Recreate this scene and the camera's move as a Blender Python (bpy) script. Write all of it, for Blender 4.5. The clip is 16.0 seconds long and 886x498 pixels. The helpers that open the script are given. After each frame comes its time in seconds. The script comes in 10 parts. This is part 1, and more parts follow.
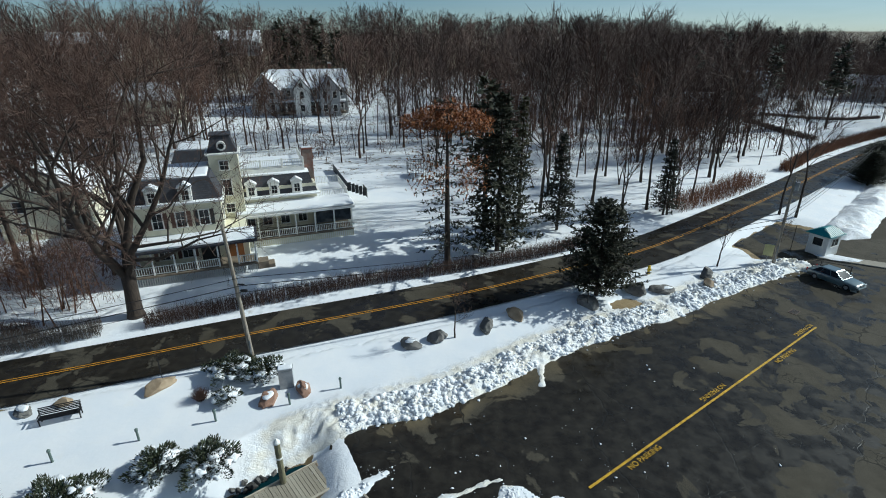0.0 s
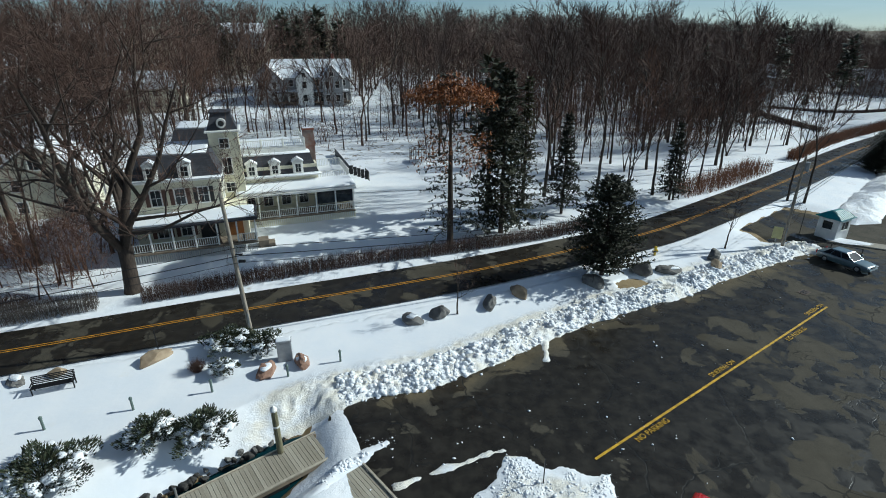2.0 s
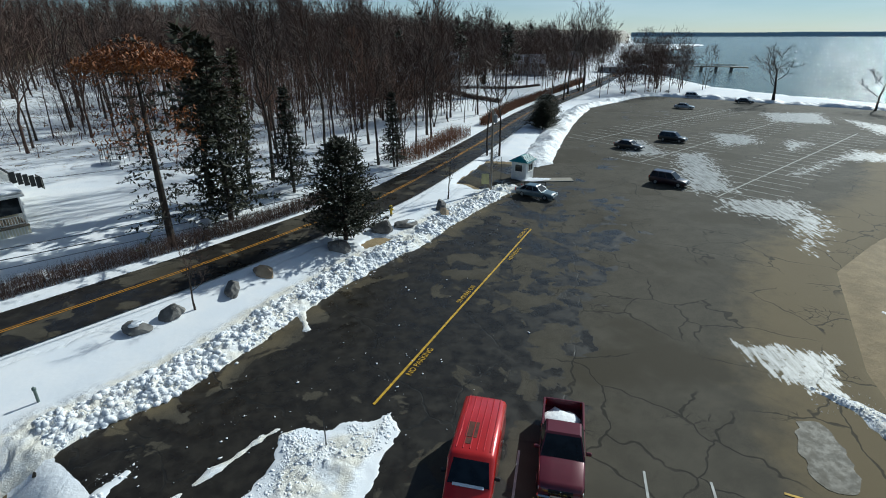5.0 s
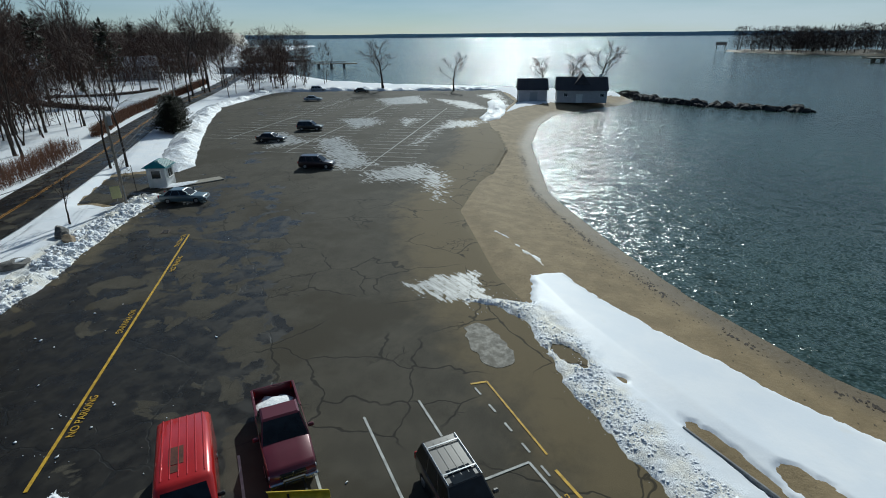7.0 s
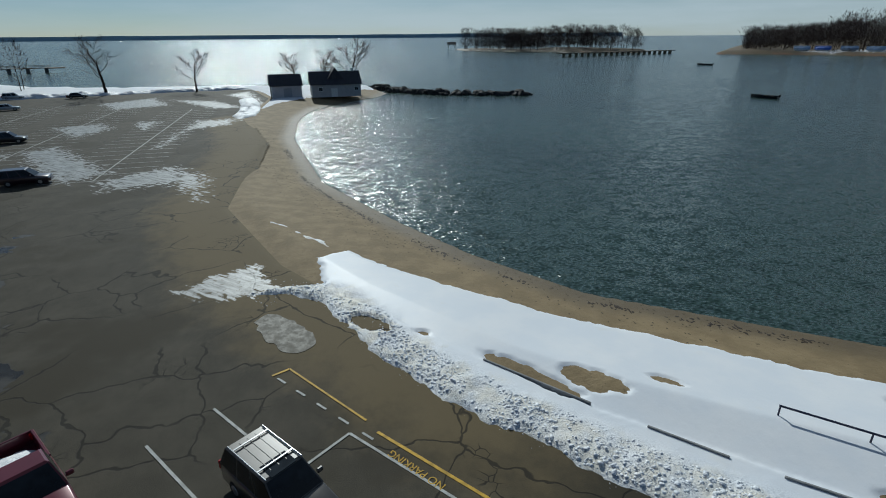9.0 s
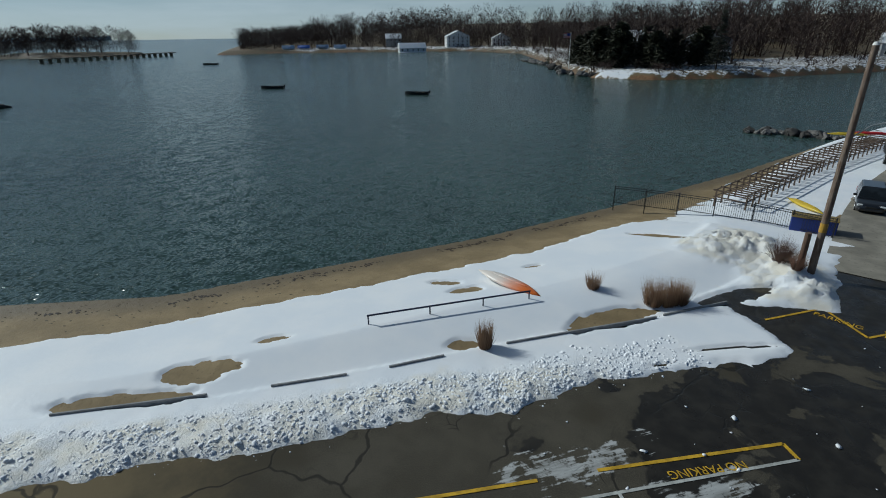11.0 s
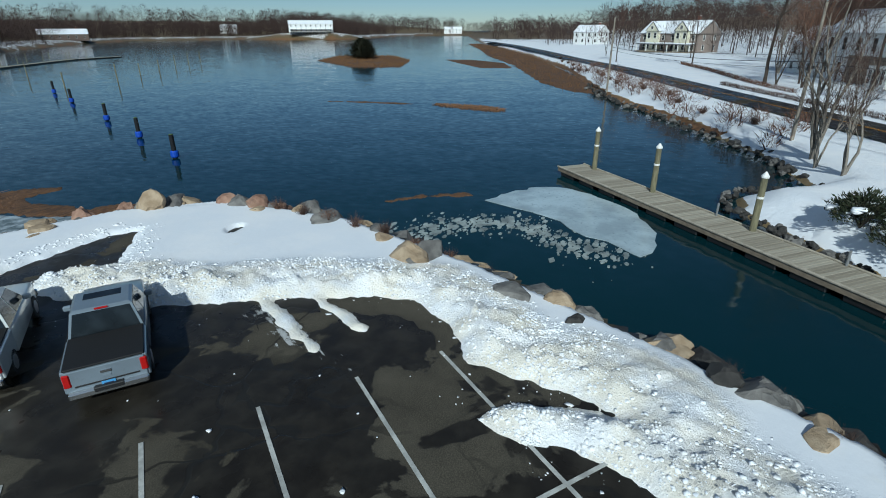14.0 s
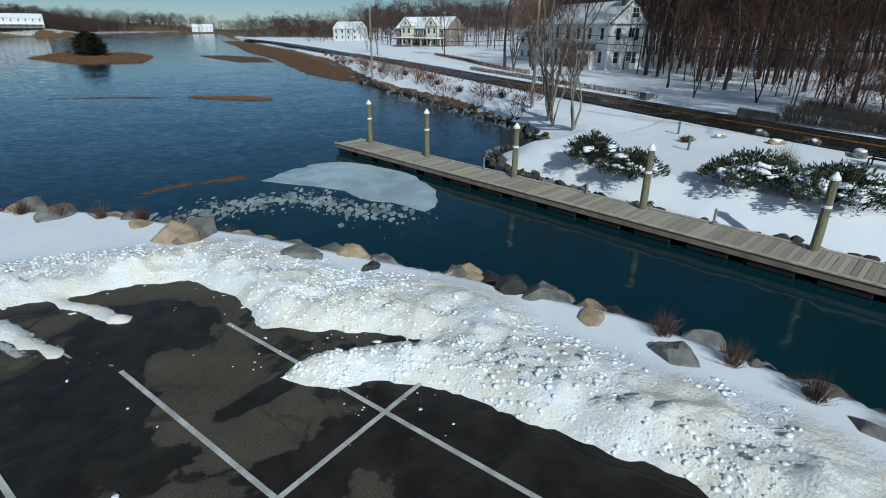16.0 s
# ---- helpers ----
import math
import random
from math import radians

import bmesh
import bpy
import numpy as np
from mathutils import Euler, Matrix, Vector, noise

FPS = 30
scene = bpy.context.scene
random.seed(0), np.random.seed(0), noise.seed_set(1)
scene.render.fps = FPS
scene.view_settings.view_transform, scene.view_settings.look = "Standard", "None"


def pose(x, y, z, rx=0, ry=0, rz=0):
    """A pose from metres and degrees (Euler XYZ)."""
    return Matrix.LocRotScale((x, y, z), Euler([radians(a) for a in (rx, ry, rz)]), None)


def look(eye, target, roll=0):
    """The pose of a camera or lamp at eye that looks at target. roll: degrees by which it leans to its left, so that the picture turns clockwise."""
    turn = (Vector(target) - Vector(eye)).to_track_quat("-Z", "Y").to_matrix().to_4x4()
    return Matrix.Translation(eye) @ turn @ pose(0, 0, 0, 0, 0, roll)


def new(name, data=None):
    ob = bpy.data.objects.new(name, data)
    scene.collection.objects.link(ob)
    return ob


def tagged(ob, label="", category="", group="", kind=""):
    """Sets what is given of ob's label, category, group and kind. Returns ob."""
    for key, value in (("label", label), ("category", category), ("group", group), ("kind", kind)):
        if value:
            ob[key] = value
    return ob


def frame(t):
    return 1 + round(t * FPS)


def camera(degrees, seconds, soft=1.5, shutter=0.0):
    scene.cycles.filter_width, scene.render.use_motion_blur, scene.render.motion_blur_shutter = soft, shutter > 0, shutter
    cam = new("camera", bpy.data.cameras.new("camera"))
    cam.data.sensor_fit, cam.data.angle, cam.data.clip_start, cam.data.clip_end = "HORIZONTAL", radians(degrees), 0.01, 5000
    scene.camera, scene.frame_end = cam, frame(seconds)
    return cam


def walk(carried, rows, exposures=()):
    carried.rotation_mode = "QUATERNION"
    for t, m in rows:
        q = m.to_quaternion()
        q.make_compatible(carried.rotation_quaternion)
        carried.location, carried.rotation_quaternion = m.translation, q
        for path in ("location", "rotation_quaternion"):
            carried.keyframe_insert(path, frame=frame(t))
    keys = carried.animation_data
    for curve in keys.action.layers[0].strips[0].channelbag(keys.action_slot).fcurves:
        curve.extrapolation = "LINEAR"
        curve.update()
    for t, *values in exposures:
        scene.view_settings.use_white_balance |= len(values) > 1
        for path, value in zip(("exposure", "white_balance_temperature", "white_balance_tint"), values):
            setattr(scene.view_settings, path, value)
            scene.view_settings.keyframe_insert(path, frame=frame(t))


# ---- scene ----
cam = camera(81.2, 16.0, soft=1.0)
PATH = [
    (0, (0.001, 0.001, 23.120), (-0.008, 9.247, 19.309), -0.23),
    (0.5, (0.013, -0.016, 22.558), (-0.003, 9.227, 18.741), -0.16),
    (1, (-0.005, -0.010, 22.016), (-0.030, 9.231, 18.195), -0.10),
    (1.5, (-0.017, 0.026, 21.485), (-0.059, 9.266, 17.662), -0.06),
    (2, (-0.018, 0.053, 20.996), (-0.075, 9.291, 17.168), -0.02),
    (2.5, (0.007, 0.051, 20.506), (-0.071, 9.291, 16.681), 0.00),
    (3, (0.040, 0.049, 19.996), (-0.044, 9.288, 16.170), 0.05),
    (3.2, (0.056, 0.045, 19.795), (-0.037, 9.285, 15.971), 0.04),
    (3.7, (0.156, 0.153, 19.268), (0.796, 9.370, 15.442), 0.01),
    (4.2, (0.257, 0.260, 18.726), (2.240, 9.283, 14.898), -0.06),
    (4.7, (0.358, 0.367, 18.211), (3.948, 8.878, 14.380), -0.13),
    (5.3, (0.479, 0.496, 17.683), (5.856, 8.006, 13.851), -0.17),
    (5.5, (0.460, 0.441, 17.518), (6.344, 7.564, 13.693), -0.19),
    (6, (0.479, 0.334, 17.150), (7.528, 6.307, 13.325), -0.36),
    (6.5, (0.476, 0.328, 16.777), (8.403, 5.076, 12.954), -0.37),
    (7, (0.422, 0.391, 16.388), (8.948, 3.955, 12.567), -0.51),
    (7.5, (0.415, 0.509, 15.947), (9.323, 2.963, 12.123), -0.48),
    (8, (0.490, 0.586, 15.422), (9.610, 2.097, 11.609), -0.50),
    (8.2, (0.543, 0.587, 15.218), (9.717, 1.722, 11.403), -0.55),
    (8.7, (0.588, 0.602, 14.754), (9.830, 0.763, 10.937), -0.52),
    (9.2, (0.633, 0.617, 14.360), (9.823, -0.359, 10.540), -0.47),
    (9.7, (0.678, 0.632, 13.973), (9.599, -1.777, 10.149), -0.41),
    (10.3, (0.732, 0.650, 13.428), (8.735, -3.968, 9.602), -0.38),
    (10.5, (0.721, 0.647, 13.248), (8.209, -4.764, 9.421), -0.55),
    (11, (0.770, 0.432, 12.701), (6.524, -6.786, 8.855), -0.84),
    (11.5, (0.760, 0.174, 12.020), (4.167, -8.396, 8.152), -0.96),
    (12, (0.804, -0.063, 11.345), (1.356, -9.261, 7.460), -0.73),
    (12.5, (0.905, -0.339, 10.763), (-1.533, -9.222, 6.870), -0.46),
    (13, (0.836, -0.469, 10.323), (-4.491, -7.977, 6.416), -0.44),
    (13.5, (0.685, -0.712, 9.748), (-6.895, -5.939, 5.846), -0.37),
    (14, (0.651, -0.669, 9.297), (-8.065, -3.630, 5.388), -0.26),
    (14.5, (0.577, -0.672, 8.842), (-8.562, -1.770, 4.934), 0.06),
    (15, (0.477, -0.626, 8.366), (-8.717, -0.177, 4.458), 0.22),
    (15.5, (0.521, -0.561, 7.945), (-8.651, 0.236, 4.039), 0.30),
    (16, (0.542, -0.481, 7.481), (-8.618, 0.423, 3.572), 0.29),
]

walk(cam, [(t, look(eye, target, roll)) for t, eye, target, roll in PATH],
     exposures=[(0, 0.08, 5700, -2), (3.2, 0.08, 5700, -2), (5.3, 0.02, 5750, -1), (6.3, -0.16, 5750, -1), (8.2, -0.40, 5750, 0), (10.3, -0.58, 5750, 0), (12, -0.34, 5700, 0), (13.3, -0.12, 5500, -3), (16, -0.2, 5550, 0)])

# ---- world, sun ----
SUN_AZ, SUN_EL = 75.5, 33.0   # degrees clockwise from +y, above the horizon
world = bpy.data.worlds.new("sky")
scene.world = world
world.use_nodes = True
wn, wl = world.node_tree.nodes, world.node_tree.links
wn.clear()
sky = wn.new("ShaderNodeTexSky")
sky.sky_type = "NISHITA"
sky.sun_disc = False
sky.sun_elevation, sky.sun_rotation = radians(SUN_EL), radians(SUN_AZ)
sky.air_density, sky.dust_density, sky.ozone_density = 0.8, 0.05, 3.5
bg, wo = wn.new("ShaderNodeBackground"), wn.new("ShaderNodeOutputWorld")
bg.inputs["Strength"].default_value = 0.055
# thin high cloud over a clear sky
tc, nz = wn.new("ShaderNodeTexCoord"), wn.new("ShaderNodeTexNoise")
mp, cr, mx = wn.new("ShaderNodeMapping"), wn.new("ShaderNodeMapRange"), wn.new("ShaderNodeMix")
mp.inputs["Scale"].default_value = (1.0, 1.0, 7.0)
nz.inputs["Scale"].default_value, nz.inputs["Detail"].default_value, nz.inputs["Roughness"].default_value = 1.6, 6, 0.6
cr.inputs["From Min"].default_value, cr.inputs["From Max"].default_value = 0.30, 0.70
cr.inputs["To Max"].default_value = 0.75
mx.data_type = "RGBA"
mx.inputs[7].default_value = (12.0, 13.0, 13.6, 1)
wl.new(tc.outputs["Generated"], mp.inputs["Vector"])
wl.new(mp.outputs[0], nz.inputs["Vector"])
wl.new(nz.outputs["Fac"], cr.inputs["Value"])
side, over, both = wn.new("ShaderNodeVectorMath"), wn.new("ShaderNodeMapRange"), wn.new("ShaderNodeMath")
side.operation, both.operation = "DOT_PRODUCT", "MULTIPLY"
side.inputs[1].default_value = (0.88, -0.30, 0.0)
over.inputs["From Min"].default_value, over.inputs["From Max"].default_value = -0.35, 0.75
over.inputs["To Min"].default_value, over.inputs["To Max"].default_value = 0.0, 1.0
wl.new(tc.outputs["Generated"], side.inputs[0])
wl.new(side.outputs["Value"], over.inputs["Value"])
wl.new(cr.outputs[0], both.inputs[0])
wl.new(over.outputs[0], both.inputs[1])
wl.new(both.outputs[0], mx.inputs[0])
wl.new(sky.outputs[0], mx.inputs[6])
wl.new(mx.outputs[2], bg.inputs[0])
wl.new(bg.outputs[0], wo.inputs[0])
lamp = bpy.data.lights.new("sun", "SUN")
lamp.energy, lamp.angle, lamp.color = 4.1, radians(0.8), (1.0, 0.95, 0.87)
sa, se = radians(SUN_AZ), radians(SUN_EL)
SUN_DIR = Vector((math.sin(sa) * math.cos(se), math.cos(sa) * math.cos(se), math.sin(se)))
sun = new("sun", lamp)
sun.matrix_world = look((0, 0, 60), Vector((0, 0, 60)) - SUN_DIR)


# ---- materials ----
class Mat:
    """Small wrapper for building a node material."""

    def __init__(self, name, rough=0.6, metal=0.0, coat=0.0):
        self.m = bpy.data.materials.new(name)
        self.m.use_nodes = True
        self.n, self.l = self.m.node_tree.nodes, self.m.node_tree.links
        self.n.clear()
        self.b = self.n.new("ShaderNodeBsdfPrincipled")
        self.o = self.n.new("ShaderNodeOutputMaterial")
        self.l.new(self.b.outputs[0], self.o.inputs[0])
        self.b.inputs["Roughness"].default_value = rough
        self.b.inputs["Metallic"].default_value = metal
        if coat:
            self.b.inputs["Coat Weight"].default_value = coat
            self.b.inputs["Coat Roughness"].default_value = 0.05
        self.co = self.n.new("ShaderNodeTexCoord").outputs["Object"]

    def put(self, socket, value):
        if isinstance(value, bpy.types.NodeSocket):
            self.l.new(value, socket)
        elif isinstance(value, tuple) and len(value) == 3 and socket.type == "RGBA":
            socket.default_value = (*value, 1)
        else:
            socket.default_value = value

    def world_pos(self):
        return self.n.new("ShaderNodeNewGeometry").outputs["Position"]

    def noise(self, scale, detail=4, rough=0.55, co=None, distort=0.0):
        t = self.n.new("ShaderNodeTexNoise")
        t.inputs["Scale"].default_value, t.inputs["Detail"].default_value = scale, detail
        t.inputs["Roughness"].default_value, t.inputs["Distortion"].default_value = rough, distort
        self.l.new(co or self.co, t.inputs["Vector"])
        return t.outputs["Fac"]

    def voronoi(self, scale, feature="F1", co=None, out="Distance"):
        t = self.n.new("ShaderNodeTexVoronoi")
        t.feature = feature
        t.inputs["Scale"].default_value = scale
        self.l.new(co or self.co, t.inputs["Vector"])
        return t.outputs[out]

    def stretch(self, x, y, z, co=None):
        t = self.n.new("ShaderNodeMapping")
        t.inputs["Scale"].default_value = (x, y, z)
        self.l.new(co or self.co, t.inputs["Vector"])
        return t.outputs[0]

    def ramp(self, fac, a, b):
        """0 at a, 1 at b, smooth and clamped."""
        t = self.n.new("ShaderNodeMapRange")
        t.interpolation_type = "SMOOTHSTEP"
        t.inputs["From Min"].default_value, t.inputs["From Max"].default_value = a, b
        self.put(t.inputs["Value"], fac)
        return t.outputs[0]

    def math(self, op, a, b=0.0):
        t = self.n.new("ShaderNodeMath")
        t.operation = op
        self.put(t.inputs[0], a)
        self.put(t.inputs[1], b)
        return t.outputs[0]

    def mix(self, fac, a, b):
        t = self.n.new("ShaderNodeMix")
        t.data_type = "RGBA"
        self.put(t.inputs[0], fac)
        self.put(t.inputs[6], a)
        self.put(t.inputs[7], b)
        return t.outputs[2]

    def attr(self, name):
        t = self.n.new("ShaderNodeAttribute")
        t.attribute_name = name
        return t

    def random(self):
        return self.n.new("ShaderNodeObjectInfo").outputs["Random"]

    def bump(self, height, strength=0.3, dist=0.02):
        t = self.n.new("ShaderNodeBump")
        t.inputs["Strength"].default_value, t.inputs["Distance"].default_value = strength, dist
        self.l.new(height, t.inputs["Height"])
        self.l.new(t.outputs[0], self.b.inputs["Normal"])

    def colour(self, c):
        self.put(self.b.inputs["Base Color"], c)

    def rough(self, r):
        self.put(self.b.inputs["Roughness"], r)


def paint(name, c, rough=0.5, metal=0.0, coat=0.0, vary=0.12, scale=3.0, bump=0.0):
    """Painted or plain surface with slight soiling at two scales."""
    m = Mat(name, rough, metal, coat)
    dark = tuple(v * (1 - vary) for v in c)
    light = tuple(min(1, v * (1 + vary * 0.6)) for v in c)
    a = m.mix(m.ramp(m.noise(scale, 5), 0.3, 0.7), dark, light)
    m.colour(m.mix(m.ramp(m.noise(scale * 9, 3), 0.55, 0.8), a, tuple(v * (1 - 1.6 * vary) for v in c)))
    if bump:
        m.bump(m.noise(scale * 20, 3), bump, 0.01)
    return m.m


def snow_colour(m):
    p = m.world_pos()
    big = m.noise(0.35, 4, co=p)
    fine = m.noise(9.0, 4, co=p)
    c = m.mix(m.ramp(big, 0.35, 0.7), (0.79, 0.81, 0.845), (0.86, 0.86, 0.87))
    return m.mix(m.ramp(fine, 0.62, 0.8), c, (0.78, 0.79, 0.81)), p


def make_snow(name, dirt=0.0, lumps=0.5, banked=False):
    m = Mat(name, 0.55)
    c, p = snow_colour(m)
    if dirt:
        c = m.mix(m.math("MULTIPLY", m.ramp(m.noise(1.1, 5, co=p), 0.5, 0.72), dirt), c, (0.42, 0.36, 0.27))
    if banked:
        k = m.attr("pile").outputs["Fac"]
        c = m.mix(m.math("MULTIPLY", m.ramp(m.math("ADD", m.math("MULTIPLY", k, 0.35), m.noise(0.8, 5, co=p)), 0.62, 1.0), 0.65), c, (0.80, 0.72, 0.56))
        clod = m.noise(4.2, 6, 0.72, co=p)
        crumb = m.math("SUBTRACT", 1.0, m.voronoi(12.0, co=p))
        h = m.math("ADD", m.math("MULTIPLY", clod, 1.1), m.math("MULTIPLY", crumb, 0.28))
        h = m.math("ADD", h, m.math("MULTIPLY", m.noise(18, 5, 0.75, co=p), 0.55))
        h = m.math("MULTIPLY", h, m.ramp(k, 0.05, 0.8))
        h = m.math("ADD", h, m.math("MULTIPLY", m.noise(3.0, 6, 0.6, co=p), 0.16))
    else:
        h = m.math("ADD", m.noise(2.2, 5, co=p), m.math("MULTIPLY", m.noise(11, 4, co=p), 0.5))
    m.colour(c)
    m.bump(h, lumps, 0.11 if banked else 0.16)
    return m.m


def make_ground():
    """Natural ground: sand and leaf litter with snow and marsh grass where the cover says so."""
    m = Mat("ground_cover", 0.8)
    p = m.world_pos()
    cov = m.attr("cover")
    sep = m.n.new("ShaderNodeSeparateColor")
    m.l.new(cov.outputs["Color"], sep.inputs[0])
    edge = m.math("ADD", m.math("MULTIPLY", m.noise(0.9, 6, 0.65, co=p), 0.9), -0.45)
    snow_f = m.ramp(m.math("ADD", sep.outputs[0], edge), 0.46, 0.54)
    marsh_f = m.ramp(m.math("ADD", sep.outputs[1], edge), 0.4, 0.6)
    wet_f = sep.outputs[2]
    sand = m.mix(m.ramp(m.noise(0.6, 5, co=p), 0.35, 0.7), (0.205, 0.146, 0.070), (0.285, 0.208, 0.106))
    sand = m.mix(m.ramp(m.noise(6.0, 4, co=p), 0.6, 0.72), sand, (0.16, 0.115, 0.06))
    sand = m.mix(m.math("MULTIPLY", wet_f, 0.75), sand, (0.085, 0.06, 0.03))
    marsh = m.mix(m.ramp(m.noise(1.4, 6, co=p), 0.3, 0.7), (0.10, 0.05, 0.022), (0.23, 0.12, 0.05))
    c = m.mix(marsh_f, sand, marsh)
    s, _ = snow_colour(m)
    litter = m.ramp(m.noise(0.16, 6, 0.7, co=p), 0.62, 0.70)
    s = m.mix(m.math("MULTIPLY", litter, 0.55), s, (0.30, 0.22, 0.15))
    m.colour(m.mix(snow_f, c, s))
    m.rough(m.mix(m.math("MULTIPLY", wet_f, 0.8), (0.85, 0.85, 0.85), (0.62, 0.62, 0.62)))
    m.bump(m.math("ADD", m.noise(2.5, 6, co=p), m.math("MULTIPLY", m.noise(14, 4, co=p), 0.4)), 0.5, 0.1)
    return m.m


def make_asphalt(name, wet_bias, sandy=True):
    """Cracked old asphalt, wet dark and dry grey patches with sharp outlines."""
    m = Mat(name, 0.6)
    p = m.world_pos()
    big = m.noise(0.12, 3, 0.5, co=p, distort=0.5)
    mid = m.noise(0.33, 5, 0.55, co=p, distort=0.5)
    w = m.math("ADD", m.math("MULTIPLY", mid, 0.75), m.math("MULTIPLY", big, 0.45))
    zone = m.attr("zone")
    sep = m.n.new("ShaderNodeSeparateColor")
    m.l.new(zone.outputs["Color"], sep.inputs[0])
    w = m.math("ADD", w, m.math("MULTIPLY", m.math("SUBTRACT", sep.outputs[0], 0.5), 0.6))
    w = m.math("SUBTRACT", w, m.math("MULTIPLY", sep.outputs[1], 0.22))
    wet = m.ramp(w, wet_bias - 0.006, wet_bias + 0.012)
    halo = m.ramp(w, wet_bias - 0.06, wet_bias + 0.01)
    grain = m.noise(26, 3, co=p)
    dry = m.mix(m.ramp(m.noise(0.5, 6, 0.7, co=p), 0.35, 0.7), (0.046, 0.041, 0.031), (0.080, 0.071, 0.054))
    dry = m.mix(m.ramp(grain, 0.35, 0.75), dry, (0.100, 0.088, 0.068))
    dry = m.mix(m.ramp(m.noise(0.09, 4, 0.6, co=p), 0.5, 0.62), dry, (0.056, 0.048, 0.034))
    dry = m.mix(m.math("MULTIPLY", halo, 0.35), dry, (0.042, 0.038, 0.031))
    dark = m.mix(m.ramp(m.noise(1.3, 5, co=p), 0.35, 0.7), (0.016, 0.0135, 0.0105), (0.030, 0.026, 0.020))
    c = m.mix(wet, dry, dark)
    if sandy:
        s = m.ramp(m.math("ADD", sep.outputs[1], m.math("MULTIPLY", m.math("SUBTRACT", m.noise(0.5, 6, 0.65, co=p), 0.5), 0.8)), 0.25, 0.85)
        c = m.mix(m.math("MULTIPLY", s, 0.85), c, m.mix(wet, (0.165, 0.127, 0.070), (0.060, 0.045, 0.025)))
    # cracks
    warp = m.n.new("ShaderNodeVectorMath")
    warp.operation = "ADD"
    nz = m.n.new("ShaderNodeTexNoise")
    nz.inputs["Scale"].default_value = 0.8
    m.l.new(p, nz.inputs["Vector"])
    m.l.new(p, warp.inputs[0])
    m.l.new(nz.outputs["Color"], warp.inputs[1])
    crack = m.voronoi(0.19, "DISTANCE_TO_EDGE", warp.outputs[0])
    few = m.ramp(m.noise(0.11, 2, co=p), 0.42, 0.5)
    line = m.math("MULTIPLY", m.math("SUBTRACT", 1.0, m.ramp(crack, 0.004, 0.012)), few)
    fine = m.voronoi(1.3, "DISTANCE_TO_EDGE", warp.outputs[0])
    some = m.ramp(m.noise(0.22, 3, co=p), 0.60, 0.66)
    line = m.math("MAXIMUM", line, m.math("MULTIPLY", m.math("SUBTRACT", 1.0, m.ramp(fine, 0.012, 0.04)), some))
    c = m.mix(m.math("MULTIPLY", line, 0.75), c, (0.018, 0.017, 0.015))
    r = m.mix(wet, (0.78, 0.78, 0.78), m.mix(m.ramp(m.noise(0.7, 3, co=p), 0.4, 0.6), (0.26, 0.26, 0.26), (0.50, 0.50, 0.50)))
    m.put(m.b.inputs["Specular IOR Level"], m.math("ADD", 0.10, m.math("MULTIPLY", wet, 0.17)))
    if sandy:
        # films of grey ice and packed slush, streaked along the lanes
        streak = m.noise(1.1, 6, 0.65, co=m.stretch(1.0, 1.0, 1.0, p), distort=0.5)
        tn = m.n.new("ShaderNodeMapping")
        tn.vector_type = "TEXTURE"
        tn.inputs["Rotation"].default_value = (0, 0, radians(56))
        tn.inputs["Scale"].default_value = (2.2, 0.3, 1)
        m.l.new(p, tn.inputs["Vector"])
        run = m.noise(1.0, 4, 0.6, co=tn.outputs[0])
        e = m.math("ADD", m.math("MULTIPLY", m.math("SUBTRACT", streak, 0.5), 0.7), m.math("MULTIPLY", m.math("SUBTRACT", run, 0.5), 0.6))
        film = m.ramp(m.math("ADD", sep.outputs[2], e), 0.50, 0.56)
        film = m.math("MULTIPLY", film, m.ramp(m.noise(3.1, 5, 0.7, co=p), 0.30, 0.46))
        ice_c = m.mix(m.ramp(run, 0.35, 0.65), (0.24, 0.24, 0.225), (0.50, 0.50, 0.49))
        c = m.mix(m.math("MULTIPLY", film, 0.9), c, ice_c)
        r = m.mix(film, r, (0.38, 0.38, 0.38))
    m.colour(c)
    m.rough(r)
    h = m.math("SUBTRACT", m.math("MULTIPLY", grain, m.math("SUBTRACT", 1.0, m.math("MULTIPLY", wet, 0.8))), line)
    m.bump(h, 0.35, 0.02)
    return m.m


